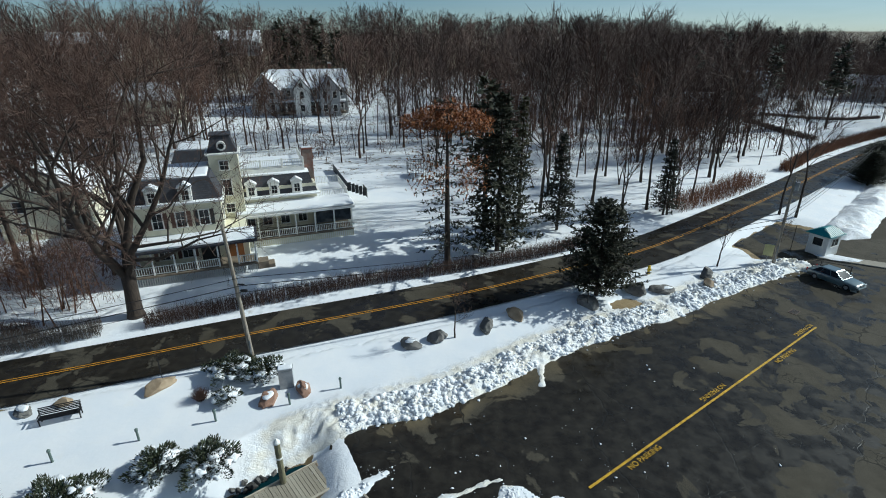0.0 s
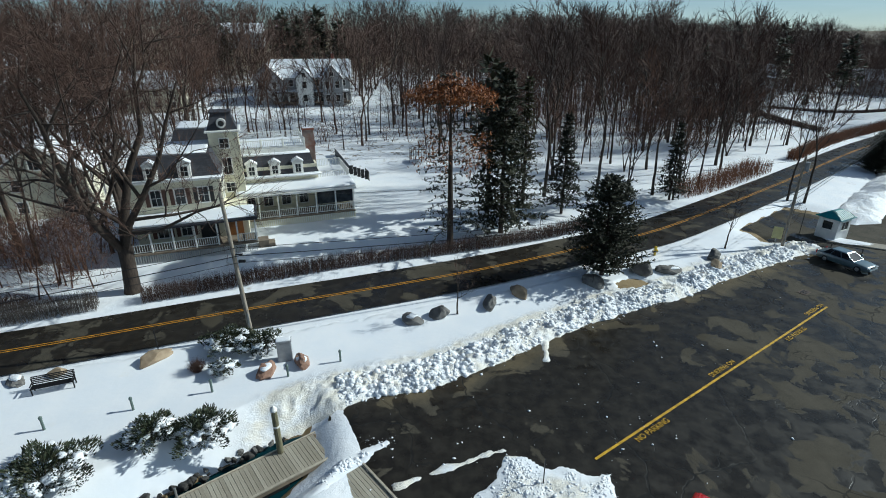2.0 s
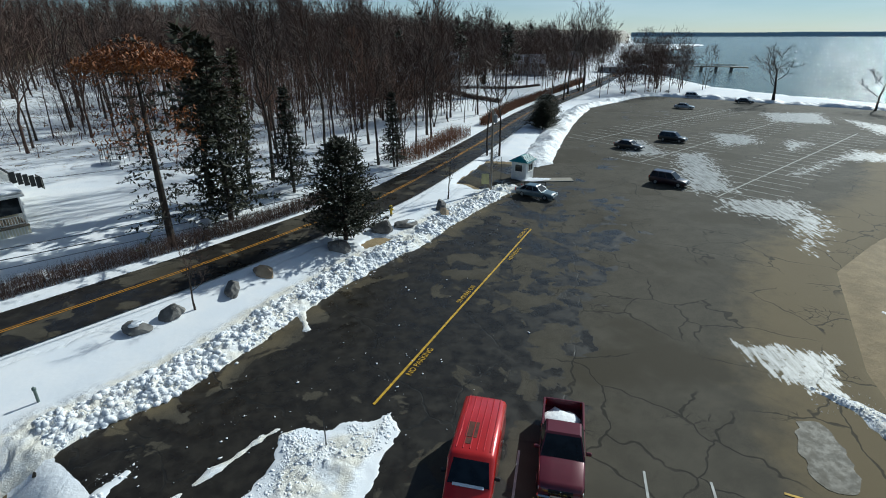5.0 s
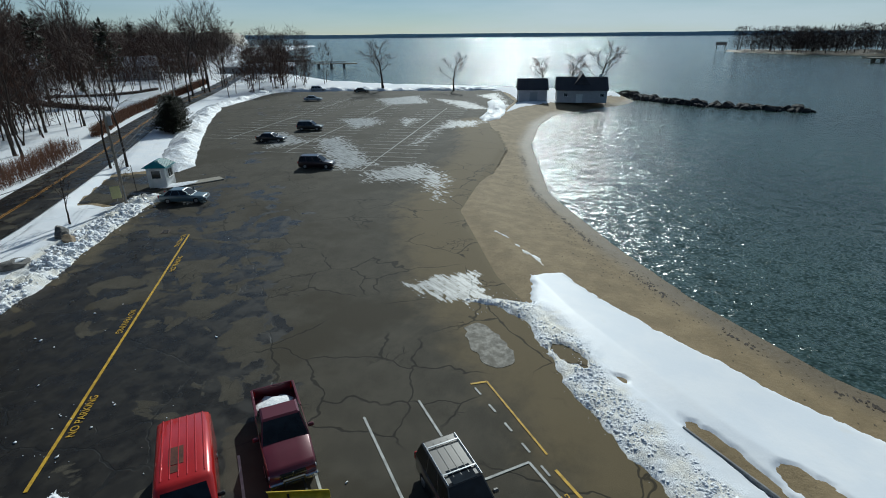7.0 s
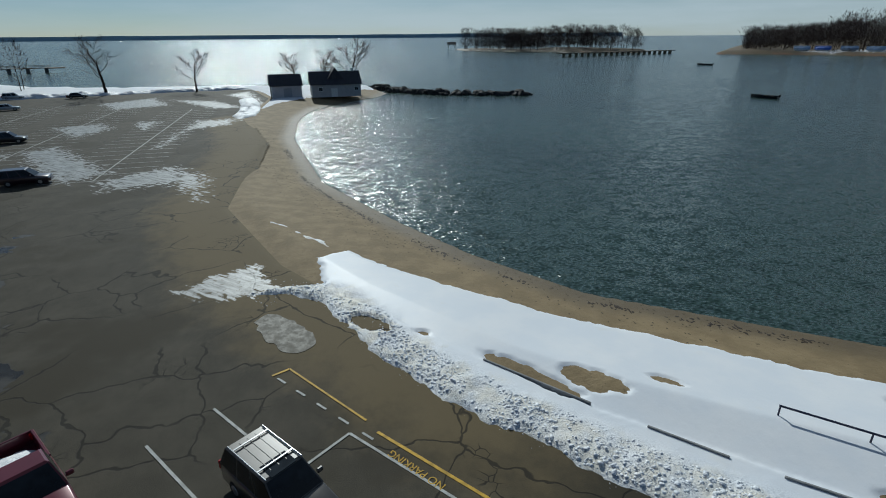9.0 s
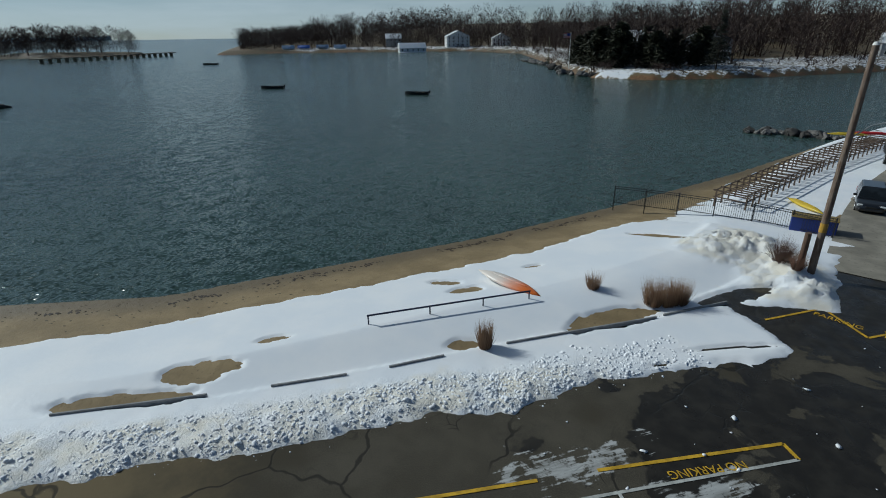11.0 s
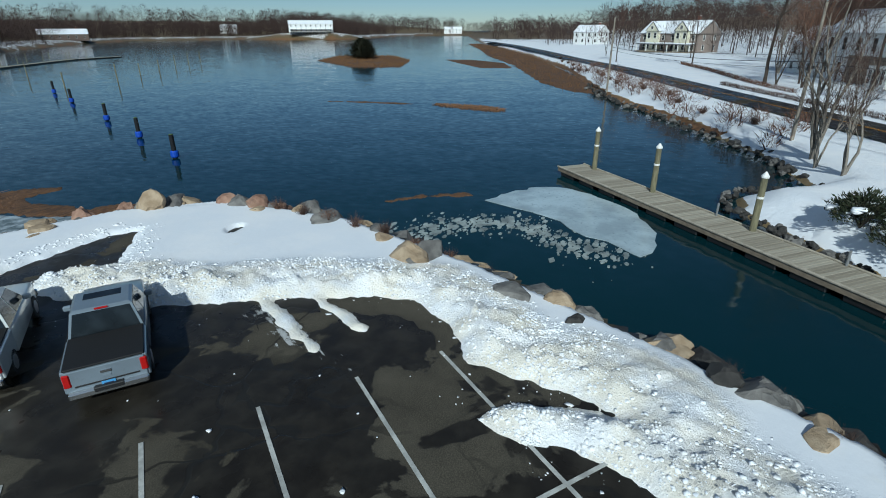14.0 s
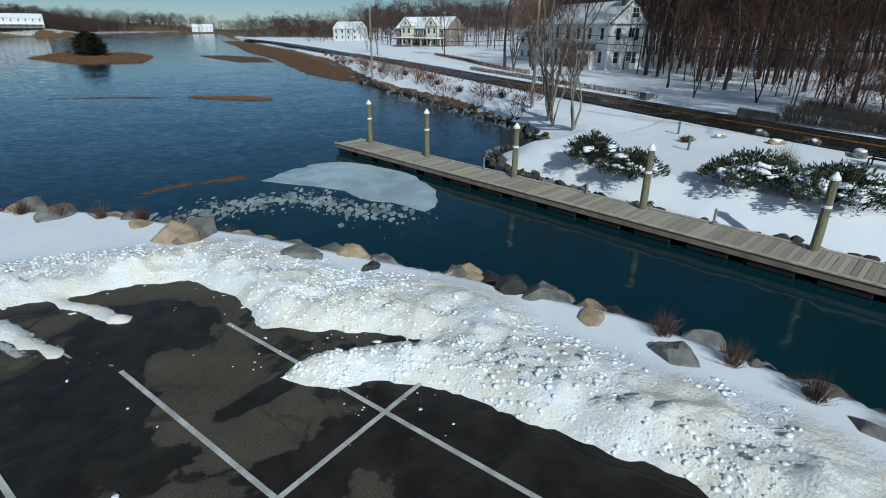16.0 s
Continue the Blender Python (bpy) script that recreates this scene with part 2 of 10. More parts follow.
def make_water(name, c, waves, scale, rough):
    m = Mat(name, rough)
    p = m.world_pos()
    m.colour(m.mix(m.ramp(m.noise(0.02, 3, co=p), 0.3, 0.7), c, tuple(v * 0.7 for v in c)))
    m.b.inputs["IOR"].default_value = 1.33
    # ripples: the normal leans by two sizes of noise
    s = m.stretch(1.0, 0.6, 1.0, p)
    lean = None
    for k, amp in ((1.0, waves * 0.55), (4.6, waves * 1.15)):
        t, v = m.n.new("ShaderNodeTexNoise"), m.n.new("ShaderNodeVectorMath")
        t.inputs["Scale"].default_value, t.inputs["Detail"].default_value = scale * k, 2
        m.l.new(s, t.inputs["Vector"])
        v.operation = "MULTIPLY_ADD"
        m.l.new(t.outputs["Color"], v.inputs[0])
        v.inputs[1].default_value = (amp, amp, 0)
        v.inputs[2].default_value = (-amp / 2, -amp / 2, 0.5)
        if lean is None:
            lean = v.outputs[0]
        else:
            add = m.n.new("ShaderNodeVectorMath")
            m.l.new(lean, add.inputs[0])
            m.l.new(v.outputs[0], add.inputs[1])
            unit_v = m.n.new("ShaderNodeVectorMath")
            unit_v.operation = "NORMALIZE"
            m.l.new(add.outputs[0], unit_v.inputs[0])
            m.l.new(unit_v.outputs[0], m.b.inputs["Normal"])
    return m.m


SNOW = make_snow("snow")
SNOW_BANK = make_snow("ploughed_snow", 0.0, 0.6, True)
SNOW_CRUST = make_snow("crusted_snow", 0.22, 0.5)
SNOW_HEAP = make_snow("heaped_snow", 0.35, 0.9)
GROUND = make_ground()
ASPHALT = make_asphalt("asphalt", 0.575)
ROAD = make_asphalt("road_asphalt", 0.24, False)
SEA = make_water("sea_water", (0.044, 0.080, 0.070), 1.35, 1.3, 0.15)
INLET = make_water("inlet_water", (0.005, 0.027, 0.034), 0.08, 0.4, 0.09)
YELLOW = paint("yellow_road_paint", (0.56, 0.33, 0.014), 0.7, vary=0.35, scale=2.5)
ORANGE_LINE = paint("orange_centre_line_paint", (0.50, 0.22, 0.012), 0.7, vary=0.35, scale=2.5)
WHITE_LINE = paint("white_road_paint", (0.45, 0.45, 0.42), 0.7, vary=0.3, scale=2.5)
ICE = paint("grey_ice", (0.42, 0.50, 0.53), 0.25, vary=0.25, scale=0.5, bump=0.2)
BLACK = paint("black_plastic", (0.015, 0.015, 0.016), 0.5)

# ---- numpy helpers ----
def fade(a, b, x):
    t = np.clip((x - a) / (b - a), 0, 1)
    return t * t * (3 - 2 * t)


def line_dist(px, py, pts, closed=False):
    """Distance to a polyline, and the signed side (left of travel positive)."""
    pts = np.asarray(pts, float)
    ends = np.roll(pts, -1, 0) if closed else pts[1:]
    best, side = np.full(px.shape, 1e9), np.zeros(px.shape)
    for (ax, ay), (bx, by) in zip(pts[: len(ends)], ends):
        dx, dy = bx - ax, by - ay
        s = np.clip(((px - ax) * dx + (py - ay) * dy) / (dx * dx + dy * dy), 0, 1)
        d = np.hypot(px - ax - s * dx, py - ay - s * dy)
        near = d < best
        best = np.where(near, d, best)
        side = np.where(near, np.sign(dx * (py - ay) - dy * (px - ax)), side)
    return best, side


def inside(px, py, pts):
    pts = np.asarray(pts, float)
    hit = np.zeros(px.shape, bool)
    for (ax, ay), (bx, by) in zip(pts, np.roll(pts, -1, 0)):
        if ay != by:
            hit ^= ((ay > py) != (by > py)) & (px < (bx - ax) * (py - ay) / (by - ay) + ax)
    return hit


def sdf(px, py, pts):
    """Signed distance to a polygon, positive inside."""
    d, _ = line_dist(px, py, pts, True)
    return np.where(inside(px, py, pts), d, -d)


def hash2(ix, iy, seed):
    h = (ix.astype(np.int64) * 374761393 + iy.astype(np.int64) * 668265263 + seed * 982451653) & 0x7FFFFFFF
    h = ((h ^ (h >> 13)) * 1274126177) & 0x7FFFFFFF
    return ((h ^ (h >> 16)) & 0xFFFF) / 65535.0


def vnoise(x, y, seed=0):
    ix, iy = np.floor(x), np.floor(y)
    fx, fy = x - ix, y - iy
    fx, fy = fx * fx * (3 - 2 * fx), fy * fy * (3 - 2 * fy)
    a, b = hash2(ix, iy, seed), hash2(ix + 1, iy, seed)
    c, d = hash2(ix, iy + 1, seed), hash2(ix + 1, iy + 1, seed)
    return (a + (b - a) * fx) * (1 - fy) + (c + (d - c) * fx) * fy


def fbm(x, y, octaves=4, seed=0):
    """Roughly -0.5 to 0.5."""
    v, amp, tot = 0, 1.0, 0
    for o in range(octaves):
        v = v + amp * (vnoise(x * 2**o + 17.3 * o, y * 2**o - 9.1 * o, seed + o) - 0.5)
        tot += amp
        amp *= 0.5
    return v / tot


def smooth_line(pts, step=1.0):
    """Catmull-Rom through the points."""
    p = np.asarray(pts, float)
    p = np.vstack([2 * p[0] - p[1], p, 2 * p[-1] - p[-2]])
    out = []
    for a, b, c, d in zip(p, p[1:], p[2:], p[3:]):
        k = max(2, int(np.hypot(*(c - b)) / step))
        for s in np.arange(k) / k:
            out.append(0.5 * (2 * b + (c - a) * s + (2 * a - 5 * b + 4 * c - d) * s**2 + (3 * b - a - 3 * c + d) * s**3))
    out.append(p[-2])
    return np.array(out)


def mesh_from(name, verts, faces, mat, smooth=False):
    me = bpy.data.meshes.new(name)
    me.from_pydata([tuple(v) for v in np.asarray(verts, float).tolist()], [], [tuple(int(i) for i in f) for f in faces])
    if mat:
        me.materials.append(mat)
    if smooth:
        me.polygons.foreach_set("use_smooth", np.ones(len(me.polygons), bool))
    me.update()
    return me


def sheet(name, xs, ys, zfun, mat, keep=None, colour=None, attr="cover"):
    """A height sheet over a grid; keep(x, y, z) says which quads stay."""
    gx, gy = np.meshgrid(xs, ys)
    z = zfun(gx, gy)
    ny, nx = gx.shape
    idx = np.arange(nx * ny).reshape(ny, nx)
    quads = np.stack([idx[:-1, :-1], idx[:-1, 1:], idx[1:, 1:], idx[1:, :-1]], -1).reshape(-1, 4)
    verts = np.stack([gx, gy, z], -1).reshape(-1, 3)
    if keep is not None:
        ok = keep(gx, gy, z).reshape(-1)
        quads = quads[ok[quads].any(1)]
        used = np.unique(quads)
        back = np.zeros(len(verts), int)
        back[used] = np.arange(len(used))
        verts, quads = verts[used], back[quads]
    me = bpy.data.meshes.new(name)
    me.vertices.add(len(verts))
    me.vertices.foreach_set("co", verts.ravel())
    me.loops.add(quads.size)
    me.loops.foreach_set("vertex_index", quads.ravel())
    me.polygons.add(len(quads))
    me.polygons.foreach_set("loop_start", np.arange(0, quads.size, 4))
    me.polygons.foreach_set("use_smooth", np.ones(len(quads), bool))
    me.materials.append(mat)
    if colour is not None:
        c = colour(verts[:, 0], verts[:, 1], verts[:, 2])
        a = me.attributes.new(attr, "FLOAT_COLOR", "POINT")
        a.data.foreach_set("color", np.column_stack([c, np.ones(len(c))]).ravel())
    me.update(calc_edges=True)
    me.validate()
    return new(name, me)


# ---- the plan: shores, road, lot ----
WATER_Z = -1.2
SHORE_SEA = [(900, 640), (372, 343), (298, 264), (212, 165), (186, 125), (178, 92), (182, 55), (176, 14), (160, 8), (149, 10.5),
             (139, 17), (126, 23.5), (111, 24), (88.5, 20.5), (60, 11.4), (45.3, 2.2), (36.8, -4), (30.2, -10.5),
             (25.4, -19.8), (20.6, -29.3), (16, -41), (9.7, -60), (4, -81), (-2.7, -102), (-9, -125), (-19, -139)]
SHORE_INLET = [(-35, -128), (-33, -108), (-25, -97), (-20, -86), (-13, -62), (-9, -49), (-8, -42), (-9, -36), (-13.5, -31.5),
               (-20.8, -28), (-24.5, -23), (-24.3, -17), (-21.5, -8.5), (-18.6, -2.9), (-15.8, 2.8), (-13, 5.9),
               (-10, 8.8), (-7.6, 10.6), (-7.0, 12.5), (-8.0, 16), (-9.6, 17.8), (-8.9, 19.4), (-7.6, 21.4)]
SHORE_NORTH = [(-8.4, 24.4), (-10.2, 23.6), (-16.0, 18.4), (-21.5, 13.8), (-28.5, 9.4), (-33.5, 6.8), (-37, 7.2), (-38.6, 10.2), (-41, 12.6),
               (-52, 11.5), (-68, 6), (-90, -3), (-112, -8), (-153, -16), (-250, -46), (-469, -125), (-1400, -420)]
LAND = SHORE_SEA + SHORE_INLET + SHORE_NORTH + [(-1400, 1400), (900, 1400)]
LAND_FAR = [(760, -470), (560, -330), (432, -243), (414, -284), (361, -335), (274, -382), (203, -345), (133, -249), (91, -188), (70, -166), (53, -168), (36, -183), (21, -203), (-2, -238),
            (-21, -265), (-65, -308), (-120, -298), (-150, -310), (-180, -300), (-250, -365), (-370, -470), (-490, -535), (-590, -480), (-574, -410), (-588, -340),
            (-612, -316), (-800, -372), (-1000, -400), (-1020, -270), (-1400, -300), (-1400, -1500), (1200, -1500)]
ISLAND = [(650, -46), (600, -60), (560, -92), (520, -150), (486, -205), (520, -228), (580, -190), (640, -140), (690, -80)]
ROAD_LINE = smooth_line([(-420, -108), (-330, -70), (-240, -38), (-180, -18.5), (-129.5, -0.5), (-82, 13.6), (-61.3, 20.2), (-45, 25.2), (-31.2, 30.0), (-15.6, 36.4), (0.8, 42.9), (13.2, 48.9),
                         (21.8, 53.4), (31, 60), (51, 76), (76.6, 97.3), (98.3, 113.5), (125, 131), (170, 163), (260, 232), (400, 360)], 2.0)
ROAD_HALF = 3.15
# edge of the lot against the planted strip, the beach and the inlet bank
LOT = [(-4.4, 22.8), (-5.8, 25.6), (-0.2, 28.2), (4.5, 31.5), (9.2, 35), (14.5, 38), (20, 40.5), (27.6, 45.5), (36, 50.5), (36, 56), (33, 58.5), (42, 66), (46, 62.5),
       (48, 57.5), (75, 84), (102, 106), (140, 116), (156, 80), (167, 50), (140, 38), (104, 33.8), (78, 23.5), (47, 18.5), (33.5, 10.5),
       (28, 5.5), (21.5, -1.5), (17, -6.5), (12.2, -13.5), (6.3, -22), (4.2, -27), (1.0, -36), (-5.2, -37), (-7, -33), (-12.5, -29.5), (-19, -26), (-22, -21), (-21.5, -14), (-18, -6), (-14.5, 0), (-11, 5.5),
       (-7.5, 8.5), (-4.5, 11), (-2.9, 14.5), (-2.7, 18.4)]
DRIVE = [(-1.0, -34), (-1.6, -49), (-3.7, -63), (-8, -82), (-14, -103)]


STRIP = [(-46, 29), (-36, 14), (-29.4, 9.3), (-21.4, 13.9), (-9.9, 23.7), (-6.3, 25.6), (-0.4, 27.6), (4.5, 30.6), (7.4, 32.8), (9.4, 34.0), (14.5, 37.0), (20.2, 39.7), (27.6, 44.4),
         (37.6, 49.6), (41, 46.5), (42, 47.5), (38.8, 52.2), (33.5, 53), (27, 52.4), (20, 47.2), (10, 42.0), (-4, 36.2), (-15, 32.0), (-27, 28)]
BEACH_SNOW = [(36.6, 5.7), (34.3, 7.9), (30.7, 6.9), (30.0, 9.8), (29.3, 11.0), (29.0, 8.8), (28.0, 6.5), (25.2, 4.5), (22.8, 3.2), (20.7, 1.4), (19.0, -0.2), (17.2, -1.9), (13.2, -6.9), (10.2, -10.9), (8.2, -12.8),
              (7.0, -15.3), (6.5, -16.5), (4.9, -17.8), (3.4, -20.1), (1.7, -21.4), (0.7, -23.5), (3.0, -25.4), (4.6, -26.4),
              (2.4, -27.2), (-0.6, -28.4), (-0.4, -34), (-0.6, -37), (11.0, -38.5), (12.6, -37.0), (15.8, -27.5), (19.4, -20.2), (25.6, -8.9), (28.4, -4.4), (30.8, -1.0), (33.3, 2.5)]
BANK = [(-3.9, -29.7), (-7.7, -28.6), (-6.7, -27.2), (-8.1, -23.6), (-8.6, -22.3), (-10.8, -24.4), (-16.5, -23.7), (-17.4, -23.0), (-15.6, -21.8), (-14.2, -20.6), (-13.3, -21.4), (-12.1, -22.4), (-10.9, -21.6), (-11.2, -19.6), (-11.6, -18.0), (-11.6, -16.4), (-12.3, -14.8), (-13.4, -12.7),
        (-14.1, -10.6), (-14.5, -9.2), (-15.0, -7.2), (-13.7, -5.5), (-12.9, -4.7), (-12.2, -4.4), (-11.6, -2.6), (-11.3, -0.4), (-10.9, 0.2), (-10.6, -2.4), (-9.6, -3.3),
        (-9.3, -2.0), (-9.0, 0.1), (-8.1, 1.8), (-6.8, 3.4), (-5.0, 5.4), (-2.5, 8), (-4, 11), (-7.6, 10.2), (-10.2, 8.4), (-15.5, 3.2), (-18.4, -3), (-21.4, -8.4), (-24, -17), (-24, -22.8), (-20.4, -27.4), (-13, -31), (-8.6, -31.5)]
HEAP = [(-1.5, 15.5), (0.0, 17.8), (2.0, 19.6), (3.2, 21.6), (4.1, 21.5), (5.0, 20.9), (7.6, 20.3), (8.6, 20.4), (8.4, 18.9), (6.9, 17.4), (4.2, 14.8), (0.5, 13.6)]
TONGUE = [(-7.6, 18.9), (-6.3, 20.6), (-4.7, 22.0), (-3.1, 23.0), (-3.0, 22.4), (-4.5, 20.9), (-5.9, 19.3), (-7.3, 18.0)]
# thin grey ice and slush lying on the lot
FILMS = [[(58.2, 35.6), (64.9, 30.3), (58.7, 23.5), (49.2, 21.3), (52.1, 23.2), (56.1, 27), (53, 32.4)], [(74.9, 55.5), (79.5, 52.6), (61.9, 35.6), (56.6, 38.5), (62.5, 45.4)],
         [(96.2, 64.4), (101.4, 58.3), (94.2, 52.2), (85.5, 54.1)], [(102.6, 52.7), (102.5, 48), (92.4, 45.6), (95.5, 49.7)], [(76.3, 37.6), (102.6, 41.8), (104.5, 34.1), (96.4, 33.6), (92.1, 38.5), (75.5, 36.3)],
         [(139.7, 62.2), (135.4, 49.1), (121.3, 37.8), (120.3, 44.9)], [(132.1, 75.9), (144.7, 68), (128, 57), (120.4, 65.9)], [(75.1, 67.2), (79.5, 65.4), (72.8, 53.9), (65.4, 57.5)],
         [(29.8, 15.7), (32.2, 13.9), (34.3, 11.9), (29.8, 8.9), (28.8, 11), (28.6, 13.3)], [(7.4, -10.2), (5.8, -12.1), (3.8, -14.7), (3.5, -14.1), (4.6, -11.4), (6.6, -10)],
         [(3.3, -12.7), (1.4, -14.5), (0.4, -14.7), (0.7, -12.4), (2.4, -11.9)], [(0.1, -14.4), (-1.6, -14.8), (-2.3, -14.8), (-0.9, -13.3)], [(-13.4, -12.4), (-12.3, -10.7), (-10.5, -8.0), (-10.9, -9.7), (-12.6, -12.2)],
         [(100, 33.5), (120, 36), (140, 44), (150, 52), (160, 48), (140, 40), (117, 31)]]


def north_of_road(x, y):
    d, s = line_dist(x, y, ROAD_LINE[::3])
    return d * s


def ground_z(x, y):
    land = np.maximum(np.maximum(sdf(x, y, LAND), sdf(x, y, LAND_FAR)), sdf(x, y, ISLAND))
    n = north_of_road(x, y)
    lot = sdf(x, y, LOT)
    beach = fade(2, 8, x - np.clip((y + 45) * 0.0, 0, 0)) * fade(175, 160, x) * fade(-110, -60, y)
    slope = 0.13 + 0.47 * (1 - beach)
    shore = WATER_Z + land * slope + np.where(land < 0, land * 0.25, 0)
    hill = 0.75 + 0.025 * np.clip(n - 4, 0, 40) + 0.075 * np.clip(n - 70, 0, 55) + 0.115 * np.clip(n - 125, 0, 110) + 0.015 * np.clip(n - 235, 0, 700)
    far = np.clip(fade(-120, -210, y) + fade(330, 420, x) * fade(0, -60, y) + fade(-440, -540, x) * fade(0, -80, y), 0, 1)
    top = np.where(n > 0, hill, 0.25 + 0.5 * fade(-9, -2, n))
    top = top * (1 - far) + far * (0.9 + 0.05 * np.clip(land, 0, 30) + 0.085 * np.clip(land - 40, 0, 260))
    top = top + 7.0 * np.exp(-(((x + 580) / 60) ** 2 + ((y + 372) / 55) ** 2))
    bump = 0.5 * fbm(x * 0.05, y * 0.05, 4, 3) * fade(8, 25, n)
    top = top + bump
    spit = fade(-36, -42, y) * fade(-150, -140, y)
    top = top * (1 - spit) - 0.1 * spit
    top = np.where(lot > -4, top * fade(0.0, -4, lot) - 0.12 * fade(-4, 0.5, lot), top)
    z = np.minimum(shore, top)
    road = fade(ROAD_HALF + 1.6, ROAD_HALF + 0.2, np.abs(n))
    z = np.where(land > 3, z * (1 - road) + road * 0.55, z)
    return np.clip(z, -4, 60)


def ground_cover(x, y, z):
    n = north_of_road(x, y)
    land = sdf(x, y, LAND)
    snow = np.ones_like(x)
    sand = fade(0.12, -0.12, z) * fade(8, 14, x) * fade(-70, -50, y) * fade(172, 150, x)
    snow -= sand * 1.4
    drift, _ = line_dist(x, y, [(150, 44), (104, 33.8), (78, 23.5), (47, 18.5), (33.5, 10.5), (28, 5.5)])
    snow -= 2.0 * fade(16, 11, drift) * fade(122, 106, x) * (n < -8)
    dockside = (x < -5) & (x > -60) & (y > 5)
    low = np.where(dockside, fade(-0.95, -1.1, z), fade(-0.55, -0.75, z))
    snow -= low * 1.5
    spit = fade(-40, -44, y) * fade(-145, -138, y) * fade(60, 30, np.abs(x))
    east = x - np.interp(-y, [34, 49, 63, 82, 103], [-1.0, -1.6, -3.7, -8.0, -14.0])
    snow -= spit * np.where(east > 1.5, 0.25, np.where(east > -5.0, 0.85, 0.2))
    snow -= 0.6 * fade(400, 450, x) * fade(0, -30, y)
    woods = fade(25, 45, n)
    snow -= woods * (0.42 + 0.22 * fade(110, 180, n))
    far = fade(-150, -180, y)
    snow -= far * (0.50 + 0.6 * fade(25, 60, np.maximum(sdf(x, y, LAND_FAR), sdf(x, y, ISLAND))))
    marsh = fade(-0.5, -0.8, z) * np.where(((x < 0) & ~dockside) | (y < -150), 1.0, 0.0)
    wet = np.maximum(fade(-0.75, -1.1, z) * np.where(x > 5, 1, 0.4), np.maximum(np.maximum(woods, far), fade(400, 450, x) * fade(0, -30, y)))
    # gravel and sand under the lying snow near the lot
    snow -= 2.0 * fade(-0.4, 0.3, sdf(x, y, BEACH_SNOW)) * (y > -37) + 2.0 * fade(0.6, 1.4, sdf(x, y, STRIP)) + 2.0 * fade(0, 0.8, sdf(x, y, BANK))
    return np.clip(np.column_stack([snow, marsh, wet]), 0, 1)


def graded(lo, hi, fine_lo, fine_hi, step, grow=1.09):
    mid = list(np.arange(fine_lo, fine_hi + step / 2, step))
    a, s = [fine_hi], step
    while a[-1] < hi:
        s *= grow
        a.append(a[-1] + s)
    b, s = [fine_lo], step
    while b[-1] > lo:
        s *= grow
        b.append(b[-1] - s)
    return np.array(sorted(b[1:]) + mid + a[1:])


gx_axis = graded(-1300, 1000, -60, 60, 0.6, 1.03)
gy_axis = graded(-1400, 1300, -60, 80, 0.6, 1.03)
ground = tagged(sheet("ground", gx_axis, gy_axis, ground_z, GROUND, keep=lambda x, y, z: z > -2.2, colour=ground_cover),
                "snow-covered ground with sand and leaf litter showing", "ground", kind="structure")


def flat_disc(name, pts, z, mat):
    bm = bmesh.new()
    f = bm.faces.new([bm.verts.new((x, y, z)) for x, y in pts])
    f.normal_update()
    if f.normal.z < 0:
        f.normal_flip()
    bmesh.ops.triangulate(bm, faces=bm.faces)
    me = bpy.data.meshes.new(name)
    bm.to_mesh(me)
    bm.free()
    me.materials.append(mat)
    return new(name, me)


tagged(flat_disc("sea_water", [(4900 * math.cos(a), 4900 * math.sin(a)) for a in np.linspace(0, 2 * math.pi, 64, False)], WATER_Z, SEA),
       "grey-green sea with small wind ripples and sun glitter", "water", kind="structure")
tagged(flat_disc("inlet_water", [(-2, 26), (2, -38), (-6, -90), (-16, -135), (-70, -330), (-1500, -1000), (-1500, 0), (-300, 40), (-45, 30)], WATER_Z + 0.004, INLET),
       "calm deep blue inlet water with thin ice", "water", kind="structure")


def lot_zone(x, y, z):
    """R: wetness, G: drifted sand."""
    beach, _ = line_dist(x, y, [(104, 33.8), (78, 23.5), (47, 18.5), (33.5, 10.5), (28, 5.5), (21.5, -1.5), (17, -6.5)])
    strip, _ = line_dist(x, y, STRIP[5:14])
    g = np.maximum(fade(11, 1.0, beach) * fade(-10, 0, y), 0.48 * fade(3.4, 0.4, strip))
    r = 0.5 + 0.05 * fade(-2, -8, y) - 0.14 * fade(-6, -9, y) * fade(-22, -18, y) * fade(3.5, 5.5, x) - 0.10 * fade(35, 60, x) + 0.17 * fade(10, 20, y) * fade(26, 14, x)
    r = r - 0.12 * fade(5, 9, x) * fade(26, 20, y) * fade(-6, 2, y) * fade(30, 22, x)
    across = (y - 21.35) * 0.815 - (x - 8.0) * 0.578
    r = r - 0.30 * fade(-7, -11, across) * fade(7, 11, x) - 0.16 * fade(38, 50, x)
    film = np.full(x.shape, -9.0)
    for k in FILMS:
        film = np.maximum(film, sdf(x, y, k) / (1.5 if k[0][0] < 40 else 4.0))
    return np.clip(np.column_stack([r, g, 0.47 + 0.3 * film]), 0, 1)


lot_x, lot_y = graded(-26, 172, -20, 40, 0.35, 1.02), graded(-40, 120, -30, 40, 0.35, 1.03)
parking_lot = tagged(sheet("parking_lot", lot_x, lot_y, lambda x, y: 0.02 * fbm(x * 0.1, y * 0.1, 3, 5) - 0.3 * fade(0.0, -1.5, sdf(x, y, LOT)),
                           ASPHALT, keep=lambda x, y, z: sdf(x, y, LOT) > -1.2, colour=lot_zone, attr="zone"),
                     "cracked grey asphalt car park with dark wet patches", "parking lot", kind="structure")


